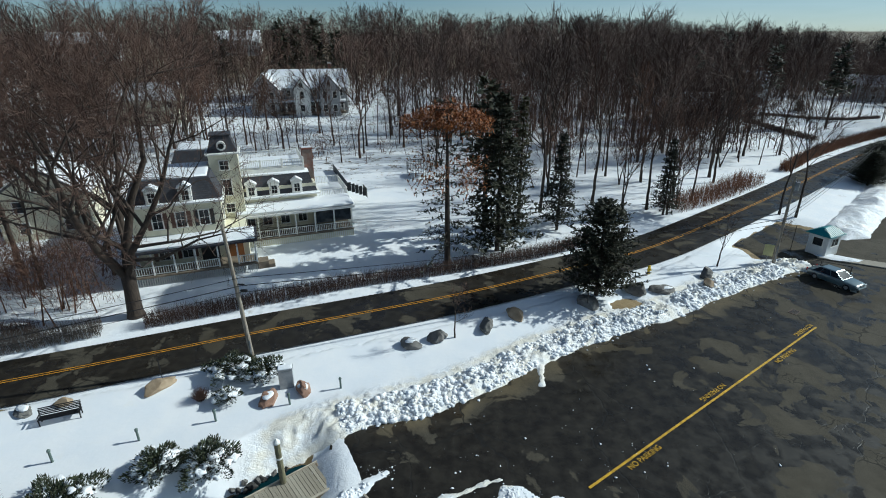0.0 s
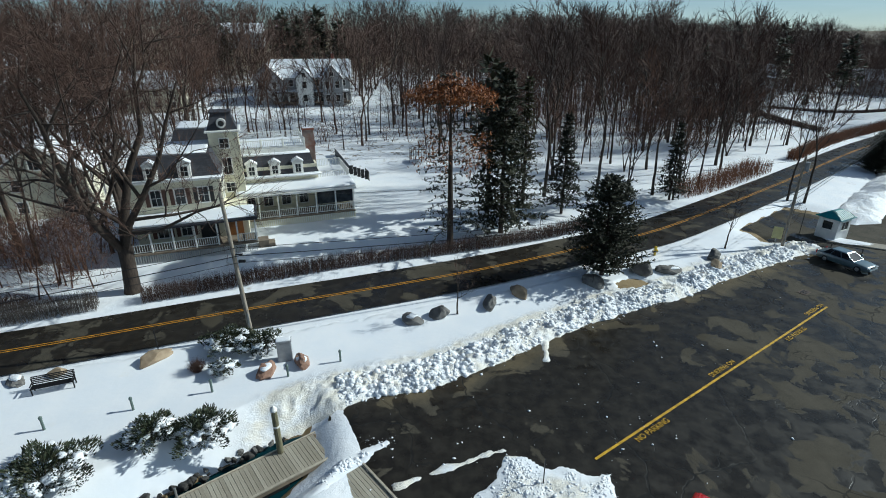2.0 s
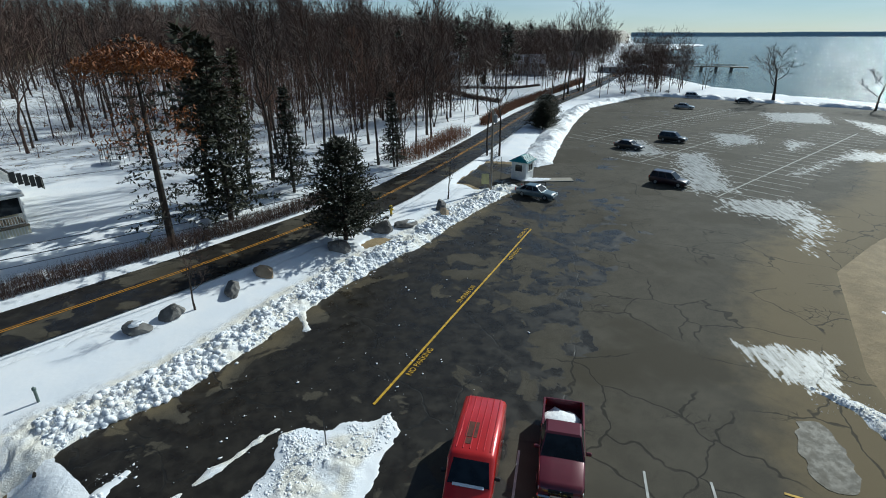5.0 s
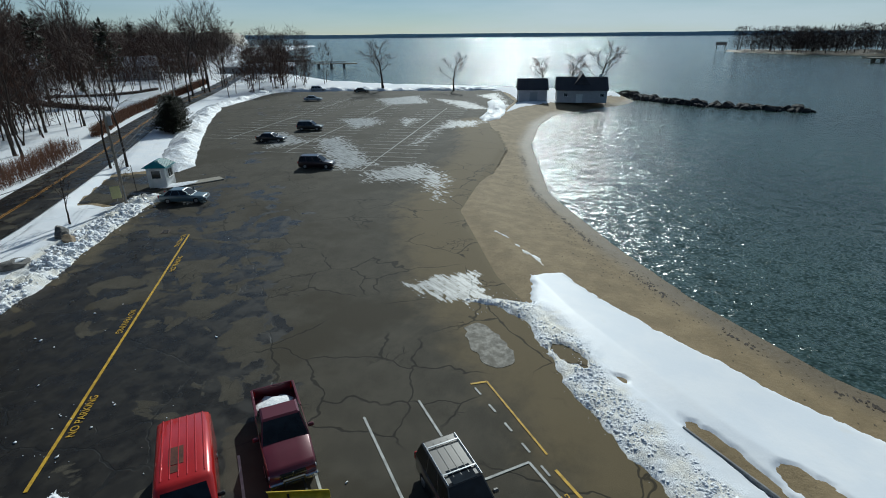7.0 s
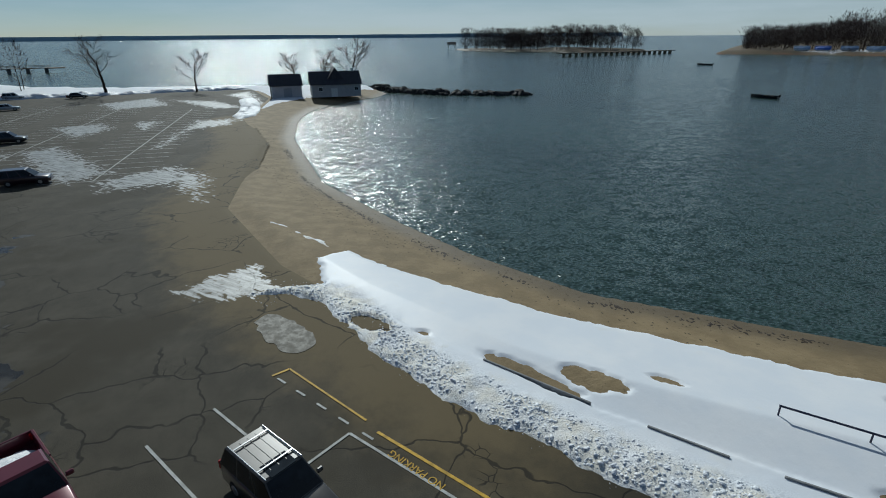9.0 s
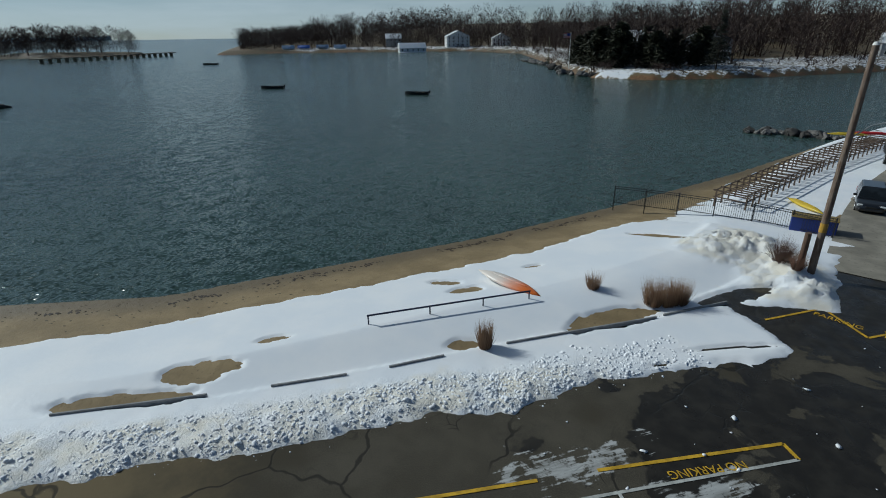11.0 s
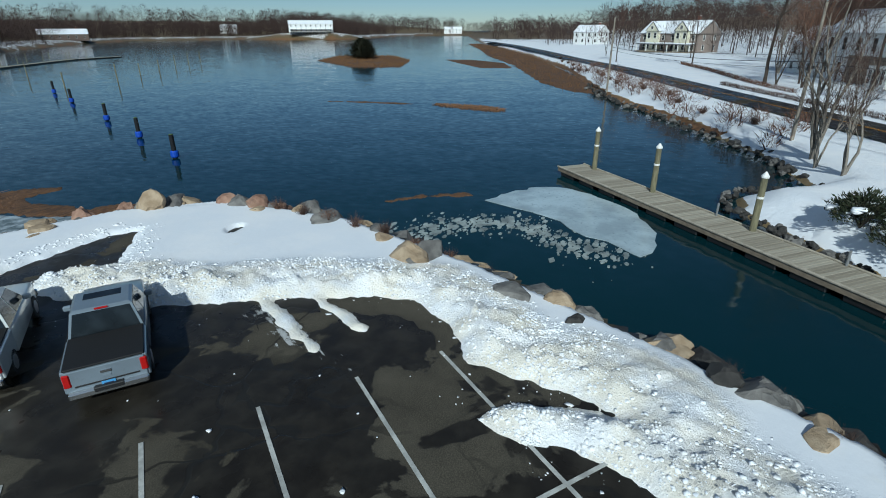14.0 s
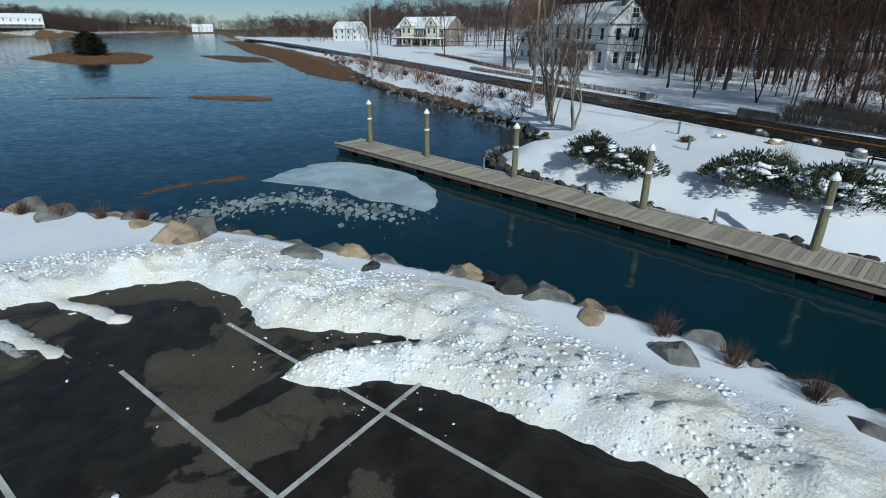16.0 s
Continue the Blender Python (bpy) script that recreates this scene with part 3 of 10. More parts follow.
def ribbon(name, line, half, z, mat, crown=0.0, offset=0.0):
    """A band along a line."""
    line = np.asarray(line)
    t = np.gradient(line, axis=0)
    t /= np.linalg.norm(t, axis=1)[:, None]
    nrm = np.column_stack([-t[:, 1], t[:, 0]])
    zz = z(line[:, 0], line[:, 1]) if callable(z) else np.full(len(line), z)
    cols = [(-half, -crown), (-half * 0.5, -crown * 0.25), (0, 0), (half * 0.5, -crown * 0.25), (half, -crown)] if crown else [(-half, 0), (half, 0)]
    v, k = [], len(cols)
    for p, q, h in zip(line, nrm, zz):
        v += [(*(p + q * (o + offset)), h + c) for o, c in cols]
    f = [(i * k + j, i * k + j + 1, (i + 1) * k + j + 1, (i + 1) * k + j) for i in range(len(line) - 1) for j in range(k - 1)]
    me = mesh_from(name, v, [g[::-1] for g in f], mat)
    return new(name, me)


road = tagged(ribbon("road", ROAD_LINE, ROAD_HALF, 0.74, ROAD, 0.06), "wet black asphalt two-lane road with double yellow line", "road", kind="structure")
for off in (-0.13, 0.13):
    stripe = ribbon("centre_line", ROAD_LINE, 0.05, 0.755, ORANGE_LINE, offset=off)
    stripe.parent = road
    stripe["label"] = "worn yellow centre line"

# ---- lying and ploughed snow near the lot ----
def snow_layers(x, y):
    """Snow thickness over the paving, and how much of it is ploughed up."""
    rag = 0.9 * fbm(x * 0.45, y * 0.45, 4, 11) + 0.55 * fbm(x * 2.2, y * 2.2, 4, 12)
    lump = fbm(x * 1.1, y * 1.1, 5, 21) * 1.1 + np.abs(fbm(x * 2.6, y * 2.6, 4, 22)) * 1.5 - 0.15
    t, heap = np.full(x.shape, -0.3), np.zeros(x.shape)

    def lay(d, flat, pile, rise):
        nonlocal t, heap
        h = np.where(d > -1, flat * fade(0, 0.45, d) - 0.3 * fade(0.02, -0.3, d) + pile * fade(-0.1, rise, d) * np.clip(0.70 + 1.5 * lump, 0.3, 3.2), -0.3)
        t = np.maximum(t, h)
        heap = np.maximum(heap, np.clip(pile * 9.0, 0, 1) * (d > -0.5))

    berm, _ = line_dist(x, y, STRIP[4:14])
    lay(sdf(x, y, STRIP) + 0.8 * rag, 0.13, 0.50 * np.exp(-((berm - 1.4) / 1.4) ** 2) * fade(-14, -5, x), 0.9)
    berm, _ = line_dist(x, y, BEACH_SNOW[3:17])
    berm2, _ = line_dist(x, y, [(1.2, -30), (2.6, -33), (4.5, -35.5), (6, -33)])
    lay(sdf(x, y, BEACH_SNOW) + 0.9 * rag, 0.09, 0.10 * np.exp(-((berm - 1.2) / 1.3) ** 2) * fade(-17.5, -13, y) + 0.05 * np.exp(-((berm - 0.8) / 1.2) ** 2) + 0.5 * np.exp(-(berm2 / 1.6) ** 2), 0.7)
    berm, _ = line_dist(x, y, BANK[12:34])
    lay(sdf(x, y, BANK) + 0.8 * rag, 0.17, 0.30 * np.exp(-((berm - 1.5) / 1.2) ** 2) + 0.12 * np.exp(-((berm - 0.7) / 0.6) ** 2), 1.0)
    d = sdf(x, y, HEAP) + 0.7 * rag
    lay(d, 0.06, 0.24 * fade(0, 2.2, d), 0.8)
    d = sdf(x, y, TONGUE) + 0.5 * rag
    lay(d, 0.05, 0.10 * fade(0, 1.4, d), 0.8)
    for x0, y0, x1, y1, w in FINGERS:
        d, _ = line_dist(x, y, [(x0, y0), (x1, y1)])
        lay(w - d + 0.85 * rag, 0.05, 0.12 * np.ones(x.shape), 0.4)
    bare = np.zeros(x.shape)
    for cx, cy, rx, ry, turn in BARE:
        c, s = math.cos(turn), math.sin(turn)
        u, v = ((x - cx) * c + (y - cy) * s) / rx, (-(x - cx) * s + (y - cy) * c) / ry
        bare = np.maximum(bare, fade(1.06, 0.92, np.hypot(u, v) + 0.9 * rag))
    t = np.where(t > 0, t * (1 - bare) - 0.03 * bare, t)
    road_d = np.abs(north_of_road(x, y))
    t = t - 0.8 * fade(ROAD_HALF + 0.45, ROAD_HALF + 0.1, road_d + 0.3 * rag)
    return t, heap


def snow_top(x, y):
    base = np.maximum(ground_z(x, y), np.where(sdf(x, y, LOT) > -0.6, 0.0, -9))
    return base + snow_layers(x, y)[0]


def snow_pile(x, y, z):
    k = snow_layers(x, y)[1]
    return np.column_stack([k, k, k])


# thrown-up streaks of snow reaching into the lot
FINGERS = [(-13.4, -12.6, -10.9, -8.6, 0.16), (-14.1, -10.6, -12.7, -8.1, 0.14),
           (7.5, 34.0, 7.0, 30.6, 0.3), (-2.5, 19.5, 3.1, 22.0, 0.2), (42.3, 12.8, 40.8, 10.6, 0.1), (40.1, 10.3, 38.6, 8.9, 0.16), (38.4, 8.3, 36.8, 7.2, 0.2)]
# patches of sand and gravel where the snow has gone: x, y, half lengths, turn
BARE = [(20.2, -4.4, 2.6, 0.55, 0.80), (19.6, -7.0, 1.6, 0.75, 0.95), (19.2, -10.4, 0.7, 0.3, 1.0), (17.0, -19.9, 1.0, 0.4, 0.4), (15.2, -19.6, 0.9, 0.45, 0.9),
        (12.2, -15.3, 0.9, 0.4, 0.8), (7.6, -21.6, 2.9, 0.75, 0.98), (25.4, 3.4, 1.7, 0.7, 0.85), (24.2, 0.5, 0.45, 0.25, 1.0), (14.0, -24.7, 0.6, 0.2, 1.0),
        (3.6, -27.4, 2.6, 0.7, 1.0), (9.2, -34.0, 2.4, 0.45, 0.1), (5.2, -35.4, 1.2, 0.4, 0.2), (3.3, -21.6, 1.9, 0.10, 0.80), (2.2, -22.6, 1.5, 0.12, 0.72), (4.9, -18.9, 0.7, 0.10, 0.9), (16.9, 42.0, 1.6, 0.9, 0.4), (-19, -18.4, 0.5, 0.3, 0.2)]
snow_cover = tagged(sheet("snow_cover", np.arange(-46, 46, 0.16), np.arange(-39, 56, 0.16), snow_top, SNOW_BANK, colour=snow_pile, attr="pile",
                          keep=lambda x, y, z: z > np.maximum(ground_z(x, y), np.where(sdf(x, y, LOT) > -0.6, 0.0, -9)) - 0.12),
                    "lying white snow with lumpy ploughed banks along the lot", "snow", kind="structure")

# ---- mesh tools ----
def _chamfer_template():
    signs = [(a, b, c) for a in (-1, 1) for b in (-1, 1) for c in (-1, 1)]
    vid = {(s, ax): i * 3 + ax for i, s in enumerate(signs) for ax in range(3)}
    faces = []
    for ax in range(3):
        o = [k for k in range(3) if k != ax]
        for sg in (-1, 1):
            ring = []
            for p, q in ((-1, -1), (1, -1), (1, 1), (-1, 1)):
                s = [0, 0, 0]
                s[ax], s[o[0]], s[o[1]] = sg, p, q
                ring.append(vid[(tuple(s), ax)])
            faces.append(ring)
    for third in range(3):
        a, b = [k for k in range(3) if k != third]
        for sa_ in (-1, 1):
            for sb_ in (-1, 1):
                s1, s2 = [0, 0, 0], [0, 0, 0]
                s1[a] = s2[a] = sa_
                s1[b] = s2[b] = sb_
                s1[third], s2[third] = -1, 1
                s1, s2 = tuple(s1), tuple(s2)
                faces.append([vid[(s1, a)], vid[(s2, a)], vid[(s2, b)], vid[(s1, b)]])
    for s in signs:
        faces.append([vid[(s, 0)], vid[(s, 1)], vid[(s, 2)]])
    def at_unit(i):
        s, ax = signs[i // 3], i % 3
        return np.array([s[k] * (1.0 if k == ax else 0.9) for k in range(3)])
    fixed = []
    for f in faces:
        p = [at_unit(i) for i in f]
        nrm = np.cross(p[1] - p[0], p[2] - p[0])
        fixed.append(f if nrm @ sum(p) > 0 else f[::-1])
    return signs, fixed


CH_SIGNS, CH_FACES = _chamfer_template()


class Geo:
    """Collects vertices and faces of one part."""

    def __init__(self):
        self.v, self.f, self.smooth = [], [], False

    def add(self, verts, faces):
        k = len(self.v)
        self.v += [tuple(map(float, p)) for p in verts]
        self.f += [tuple(i + k for i in f) for f in faces]
        return self

    def box(self, x, y, z, sx, sy, sz, rz=0.0, b=0.0, tilt=None):
        """Centre and full size; rz degrees; b: chamfer."""
        h = (sx / 2, sy / 2, sz / 2)
        b = min(b, 0.45 * min(sx, sy, sz))
        if b > 0:
            pts = [[s[k] * (h[k] if k == ax else h[k] - b) for k in range(3)] for s in CH_SIGNS for ax in range(3)]
            faces = CH_FACES
        else:
            pts = [[i * h[0], j * h[1], k * h[2]] for i in (-1, 1) for j in (-1, 1) for k in (-1, 1)]
            faces = [(0, 1, 3, 2), (4, 6, 7, 5), (0, 4, 5, 1), (2, 3, 7, 6), (0, 2, 6, 4), (1, 5, 7, 3)]
        m = Matrix.Rotation(radians(rz), 3, "Z")
        if tilt:
            m = m @ Euler([radians(a) for a in tilt]).to_matrix()
        a = np.array(m)
        return self.add(np.array(pts) @ a.T + (x, y, z), faces)

    def tube(self, pts, radii, n=8, caps=True):
        pts = np.asarray(pts, float)
        if np.isscalar(radii):
            radii = [radii] * len(pts)
        verts, faces = [], []
        d = np.gradient(pts, axis=0)
        ref = np.array([0.0, 0, 1]) if abs(d[0][2]) < 0.9 * np.linalg.norm(d[0]) else np.array([1.0, 0, 0])
        for p, t, r in zip(pts, d, radii):
            t = t / (np.linalg.norm(t) + 1e-9)
            u = np.cross(ref, t)
            u /= np.linalg.norm(u) + 1e-9
            w = np.cross(t, u)
            for k in range(n):
                a = 2 * math.pi * k / n
                verts.append(p + r * (math.cos(a) * u + math.sin(a) * w))
        for i in range(len(pts) - 1):
            for k in range(n):
                faces.append((i * n + k, i * n + (k + 1) % n, (i + 1) * n + (k + 1) % n, (i + 1) * n + k))
        if caps:
            faces += [tuple(range(n))[::-1], tuple(range((len(pts) - 1) * n, len(pts) * n))]
        return self.add(verts, faces)

    def cyl(self, x, y, z0, z1, r0, r1=None, n=12):
        return self.tube([(x, y, z0), (x, y, z1)], [r0, r0 if r1 is None else r1], n)

    def spike(self, p, q, r):
        """A thin three-sided twig from p to a point at q."""
        px, py, pz = p
        dx, dy, dz = q[0] - px, q[1] - py, q[2] - pz
        k = len(self.v)
        if abs(dz) > abs(dx) + abs(dy):
            self.v += [(px + r, py, pz), (px - 0.5 * r, py + 0.87 * r, pz), (px - 0.5 * r, py - 0.87 * r, pz), (q[0], q[1], q[2])]
        else:
            ln = math.hypot(dx, dy) + 1e-9
            ux, uy = -dy / ln * r, dx / ln * r
            self.v += [(px, py, pz + r), (px + 0.87 * ux, py + 0.87 * uy, pz - 0.5 * r), (px - 0.87 * ux, py - 0.87 * uy, pz - 0.5 * r), (q[0], q[1], q[2])]
        self.f += [(k, k + 1, k + 3), (k + 1, k + 2, k + 3), (k + 2, k, k + 3)]

    def prism(self, outline, a, b, plane="xz"):
        """Extrudes a closed 2D outline between a and b along the third axis."""
        n = len(outline)
        put = {"xz": lambda p, q, c: (p, c, q), "xy": lambda p, q, c: (p, q, c), "yz": lambda p, q, c: (c, p, q)}[plane]
        area = sum(outline[i][0] * outline[(i + 1) % n][1] - outline[(i + 1) % n][0] * outline[i][1] for i in range(n))
        if (area < 0) != (plane == "xz"):
            outline = outline[::-1]
        lo, hi = min(a, b), max(a, b)
        v = [put(p, q, lo) for p, q in outline] + [put(p, q, hi) for p, q in outline]
        f = [tuple(range(n))[::-1], tuple(range(n, 2 * n))] + [(i, (i + 1) % n, n + (i + 1) % n, n + i) for i in range(n)]
        return self.add(v, f)

    def loft(self, rings, close=True):
        """Joins rings with the same count of points, with end caps."""
        n = len(rings[0])
        v = [p for r in rings for p in r]
        f = [(i * n + k, i * n + (k + 1) % n, (i + 1) * n + (k + 1) % n, (i + 1) * n + k) for i in range(len(rings) - 1) for k in range(n)]
        if close:
            f += [tuple(range(n))[::-1], tuple(range((len(rings) - 1) * n, len(rings) * n))]
        return self.add(v, f)

    def blob(self, x, y, z, rx, ry, rz, rough=0.25, seed=0, n=2, flat=None, cuts=0):
        """An uneven lump with facets, as a stone or a heap of snow."""
        bm = bmesh.new()
        bmesh.ops.create_icosphere(bm, subdivisions=n, radius=1)
        pts = []
        rc = random.Random(seed * 7 + 3)
        planes = [(Vector((rc.uniform(-1, 1), rc.uniform(-1, 1), rc.uniform(-0.4, 1))).normalized(), rc.uniform(0.55, 0.85)) for _ in range(cuts)]
        for v in bm.verts:
            k = 1 + rough * 2 * noise.noise(v.co * 1.3 + Vector((seed * 3.1, seed * 1.7, 5.0))) + rough * noise.noise(v.co * 3.1 + Vector((seed, 2.0, seed)))
            c = v.co * k
            for d, lim in planes:
                over = c.dot(d) - lim
                if over > 0:
                    c = c - d * over
            if flat is not None:
                c.z = max(c.z, flat)
            pts.append((x + c.x * rx, y + c.y * ry, z + c.z * rz))
        bm.verts.index_update()
        faces = [tuple(v.index for v in f.verts) for f in bm.faces]
        bm.free()
        return self.add(pts, faces)

    def mesh(self, name, mat):
        me = bpy.data.meshes.new(name)
        me.from_pydata(self.v, [], self.f)
        for m in mat if isinstance(mat, (list, tuple)) else [mat]:
            me.materials.append(m)
        if self.smooth:
            me.polygons.foreach_set("use_smooth", np.ones(len(me.polygons), bool))
        me.update()
        return me


def part(name, geo, mat, parent=None, label=""):
    """Links a Geo (or a ready mesh) as one mesh object under a thing or a part."""
    me = geo if isinstance(geo, bpy.types.Mesh) else geo.mesh(name, mat)
    ob = new(name, me)
    if parent:
        ob.parent = parent
    if label:
        ob["label"] = label
    return ob


def gz(x, y):
    """Ground height at one place, with lying snow or paving."""
    ax, ay = np.array([float(x)]), np.array([float(y)])
    base = float(ground_z(ax, ay)[0])
    if -46 < x < 46 and -39 < y < 56:
        s = float(snow_top(ax, ay)[0])
        base = max(base, s)
    if sdf(ax, ay, LOT)[0] > 0:
        base = max(base, 0.0)
    return base


def thing(name, x, y, z=None, rz=0.0, label="", category="", group="", kind=""):
    ob = new(name)
    ob.empty_display_size = 0.2
    ob.matrix_world = pose(x, y, gz(x, y) if z is None else z, 0, 0, rz)
    return tagged(ob, label, category, group, kind)


rnd = random.Random(4)

# ---- trees and shrubs ----
def make_bark(name, a, b):
    m = Mat(name, 0.85)
    s = m.stretch(6, 6, 1.2)
    m.colour(m.mix(m.ramp(m.noise(1.5, 5, co=s), 0.3, 0.7), a, b))
    m.bump(m.noise(2.5, 4, co=s), 0.6, 0.05)
    return m.m


def make_twig(name, a, b):
    m = Mat(name, 0.8)
    m.colour(m.mix(m.random(), a, b))
    return m.m


BARK = make_bark("grey_brown_bark", (0.026, 0.018, 0.013), (0.062, 0.044, 0.032))
PALE_BARK = make_bark("pale_bark", (0.15, 0.125, 0.10), (0.27, 0.24, 0.20))
TWIG = make_twig("bare_twigs", (0.042, 0.021, 0.014), (0.078, 0.040, 0.026))
RED_TWIG = make_twig("red_brown_twigs", (0.10, 0.05, 0.033), (0.15, 0.075, 0.045))
def make_needles(name, a, b, c):
    m = Mat(name, 0.7)
    n = m.noise(0.9, 4)
    m.colour(m.mix(m.ramp(m.noise(5, 3), 0.4, 0.7), m.mix(m.ramp(n, 0.35, 0.65), a, b), c))
    return m.m


NEEDLE = make_needles("dark_needles", (0.017, 0.023, 0.011), (0.032, 0.038, 0.017), (0.045, 0.038, 0.018))
NEEDLE_BLUE = make_needles("spruce_needles", (0.018, 0.024, 0.015), (0.036, 0.042, 0.026), (0.040, 0.034, 0.020))
NEEDLE_OLIVE = make_needles("olive_needles", (0.03, 0.034, 0.010), (0.065, 0.06, 0.018), (0.05, 0.035, 0.012))
NEEDLE_DEAD = make_needles("dead_orange_needles", (0.20, 0.062, 0.012), (0.34, 0.115, 0.02), (0.11, 0.045, 0.018))
JUNIPER = make_needles("juniper_needles", (0.014, 0.026, 0.010), (0.035, 0.05, 0.02), (0.05, 0.045, 0.02))


def unit(v):
    return v / (np.linalg.norm(v) + 1e-9)


def bare_tree_geo(seed, height=16.0, r0=0.22, bole=0.45, spread=0.55, limbs=9, twigs=5, twig_r=0.017, forks=1, lean=0.0, levels=2, split=0.0):
    """Trunk with limbs, and the crown of twigs, of a leafless tree."""
    rg = np.random.RandomState(seed)
    trunk, crown = Geo(), Geo()

    def limb(p, d, length, r, level):
        if level >= levels:
            d = unit(d + (0, 0, 0.15))
            q = p + d * length
            crown.spike(p, q, twig_r * 1.25)
            for i in range(twigs):
                t = 0.15 + 0.8 * rg.rand()
                nd = unit(d * 0.8 + rg.normal(0, 0.5, 3) + (0, 0, 0.12))
                o = p + (q - p) * t
                crown.spike(o, o + nd * length * (0.35 + 0.35 * rg.rand()), twig_r)
            return
        k = (5, 3, 3)[min(level, 2)]
        pts, rad = [p], [r]
        step = length / k
        for i in range(k):
            d = unit(d + rg.normal(0, 0.14 + 0.05 * level, 3) + (0, 0, 0.10 + 0.05 * level))
            p = p + d * step
            pts.append(p)
            rad.append(max(r * (1 - 0.8 * (i + 1) / k), twig_r * 0.8))
        trunk.tube(pts, rad, (7, 4, 3)[min(level, 2)], False)
        count = (limbs, 5, 5)[min(level, 2)]
        for i in range(count):
            t = (0.25 if level else 0.1) + (0.74 if level else 0.89) * (i + rg.rand()) / count
            j = min(int(t * k), k - 1)
            q = pts[j] + (pts[j + 1] - pts[j]) * (t * k - j)
            a = unit(pts[j + 1] - pts[j])
            side = unit(np.cross(a, rg.normal(0, 1, 3)))
            nd = unit(a * (0.75 - 0.25 * spread) + side * spread * 1.05 + (0, 0, 0.12))
            limb(q, nd, length * (0.62 - 0.22 * t) * (0.85 + 0.4 * rg.rand()), max(rad[j] * 0.55, twig_r), level + 1)
        for i in range(3):
            nd = unit(d + rg.normal(0, 0.35, 3))
            limb(pts[-1], nd, length * 0.4, twig_r, levels)

    if split:
        bole_h = height * bole
        trunk.tube([(0, 0, -0.4), (0, 0, 0.5), (0.1, 0, bole_h * 0.6), (0.15, 0.05, bole_h)], [r0 * 1.6, r0 * 1.15, r0, r0 * 1.05], 10, False)
        for fk in range(forks):
            a = fk * 6.283 / forks + 0.5 * rg.rand()
            d0 = unit(np.array([split * math.cos(a), split * math.sin(a), 1.0]) if fk else np.array([0.08, 0.05, 1.0]))
            limb(np.array([0.12, 0.03, bole_h * (0.82 + 0.16 * rg.rand())]), d0, (height - bole_h) * (0.9 + 0.15 * rg.rand()), r0 * (0.62 if fk else 0.75), 0)
        forks = 0
    for fk in range(forks):
        d0 = unit(np.array([lean + (0.22 * math.cos(fk * 2.4 + seed) if forks > 1 else 0), 0.22 * math.sin(fk * 2.4 + seed) if forks > 1 else 0, 1.0]))
        top = height * (1 - 0.12 * fk)
        bole_h = height * bole
        pts = [np.zeros(3)]
        for i in range(4):
            pts.append(pts[-1] + unit(d0 + rg.normal(0, 0.05, 3)) * bole_h / 4)
        trunk.tube([pts[0] - (0, 0, 0.3)] + pts[1:], [r0 * 1.35, r0 * 1.05, r0 * 0.95, r0 * 0.9, r0 * 0.84], 8, False)
        limb(pts[-1], d0, (top - bole_h) * 0.98, r0 * 0.82, 0)
    trunk.smooth = True
    return trunk, crown


TREE_KINDS = {}


def tree_kind(key, label, bark=BARK, twig=TWIG, name="bare_tree", **kw):
    t, c = bare_tree_geo(**kw)
    TREE_KINDS[key] = (t.mesh("trunk", bark), c.mesh("crown", twig), label, name)


def plant(key, x, y, z=None, rz=0.0, scale=1.0, label="", group="", tilt=0.0, wide=1.0):
    t, c, lab, name = TREE_KINDS[key]
    ob = thing(name, x, y, z, rz, label or lab, "tree", group)
    ob.matrix_world = ob.matrix_world @ pose(0, 0, -0.05, tilt) @ Matrix.Diagonal((scale * wide, scale * wide, scale, 1))
    part("trunk", t, None, ob)
    part("crown", c, None, ob)
    return ob


for i in range(5):
    tree_kind("wood%d" % i, "tall bare grey-brown deciduous tree standing in snow", seed=20 + i, height=17 + i, r0=0.17 + 0.02 * i,
              bole=0.26 + 0.06 * (i % 3), spread=0.46 + 0.07 * (i % 3), limbs=11, twigs=5, twig_r=0.042)
for i in range(2):
    tree_kind("red%d" % i, "bare reddish-brown tree with fine dense twigs", twig=RED_TWIG, seed=40 + i, height=12 + 2 * i, r0=0.15, bole=0.2, spread=0.6, limbs=7, twigs=5, twig_r=0.028, forks=2)
tree_kind("oak", "huge old bare oak with heavy spreading limbs", seed=61, height=21, r0=0.55, bole=0.2, spread=0.85, limbs=8, twigs=7, twig_r=0.018, forks=5, name="oak_tree", levels=3, split=0.75)
tree_kind("multi", "bare pale-barked tree with several stems", bark=PALE_BARK, seed=71, height=13, r0=0.17, bole=0.22, spread=0.45, limbs=7, twigs=4, twig_r=0.016, forks=4)
tree_kind("birch", "tall bare pale birch with fine twigs", bark=PALE_BARK, twig=make_twig("pale_twigs", (0.16, 0.11, 0.09), (0.22, 0.16, 0.13)), seed=77, height=17, r0=0.16, bole=0.15, spread=0.4, limbs=9, twigs=5, twig_r=0.016, forks=3)
tree_kind("small", "small bare ornamental tree with fine twigs", seed=81, height=4.2, r0=0.07, bole=0.28, spread=0.62, limbs=7, twigs=5, twig_r=0.010)
tree_kind("shore", "bare wind-shaped tree standing alone at the shore", seed=91, height=13, r0=0.3, bole=0.22, spread=0.8, limbs=11, twigs=6, twig_r=0.034)
tree_kind("shore2", "bare upright tree standing alone at the shore", seed=95, height=14, r0=0.26, bole=0.25, spread=0.62, limbs=11, twigs=6, twig_r=0.034)


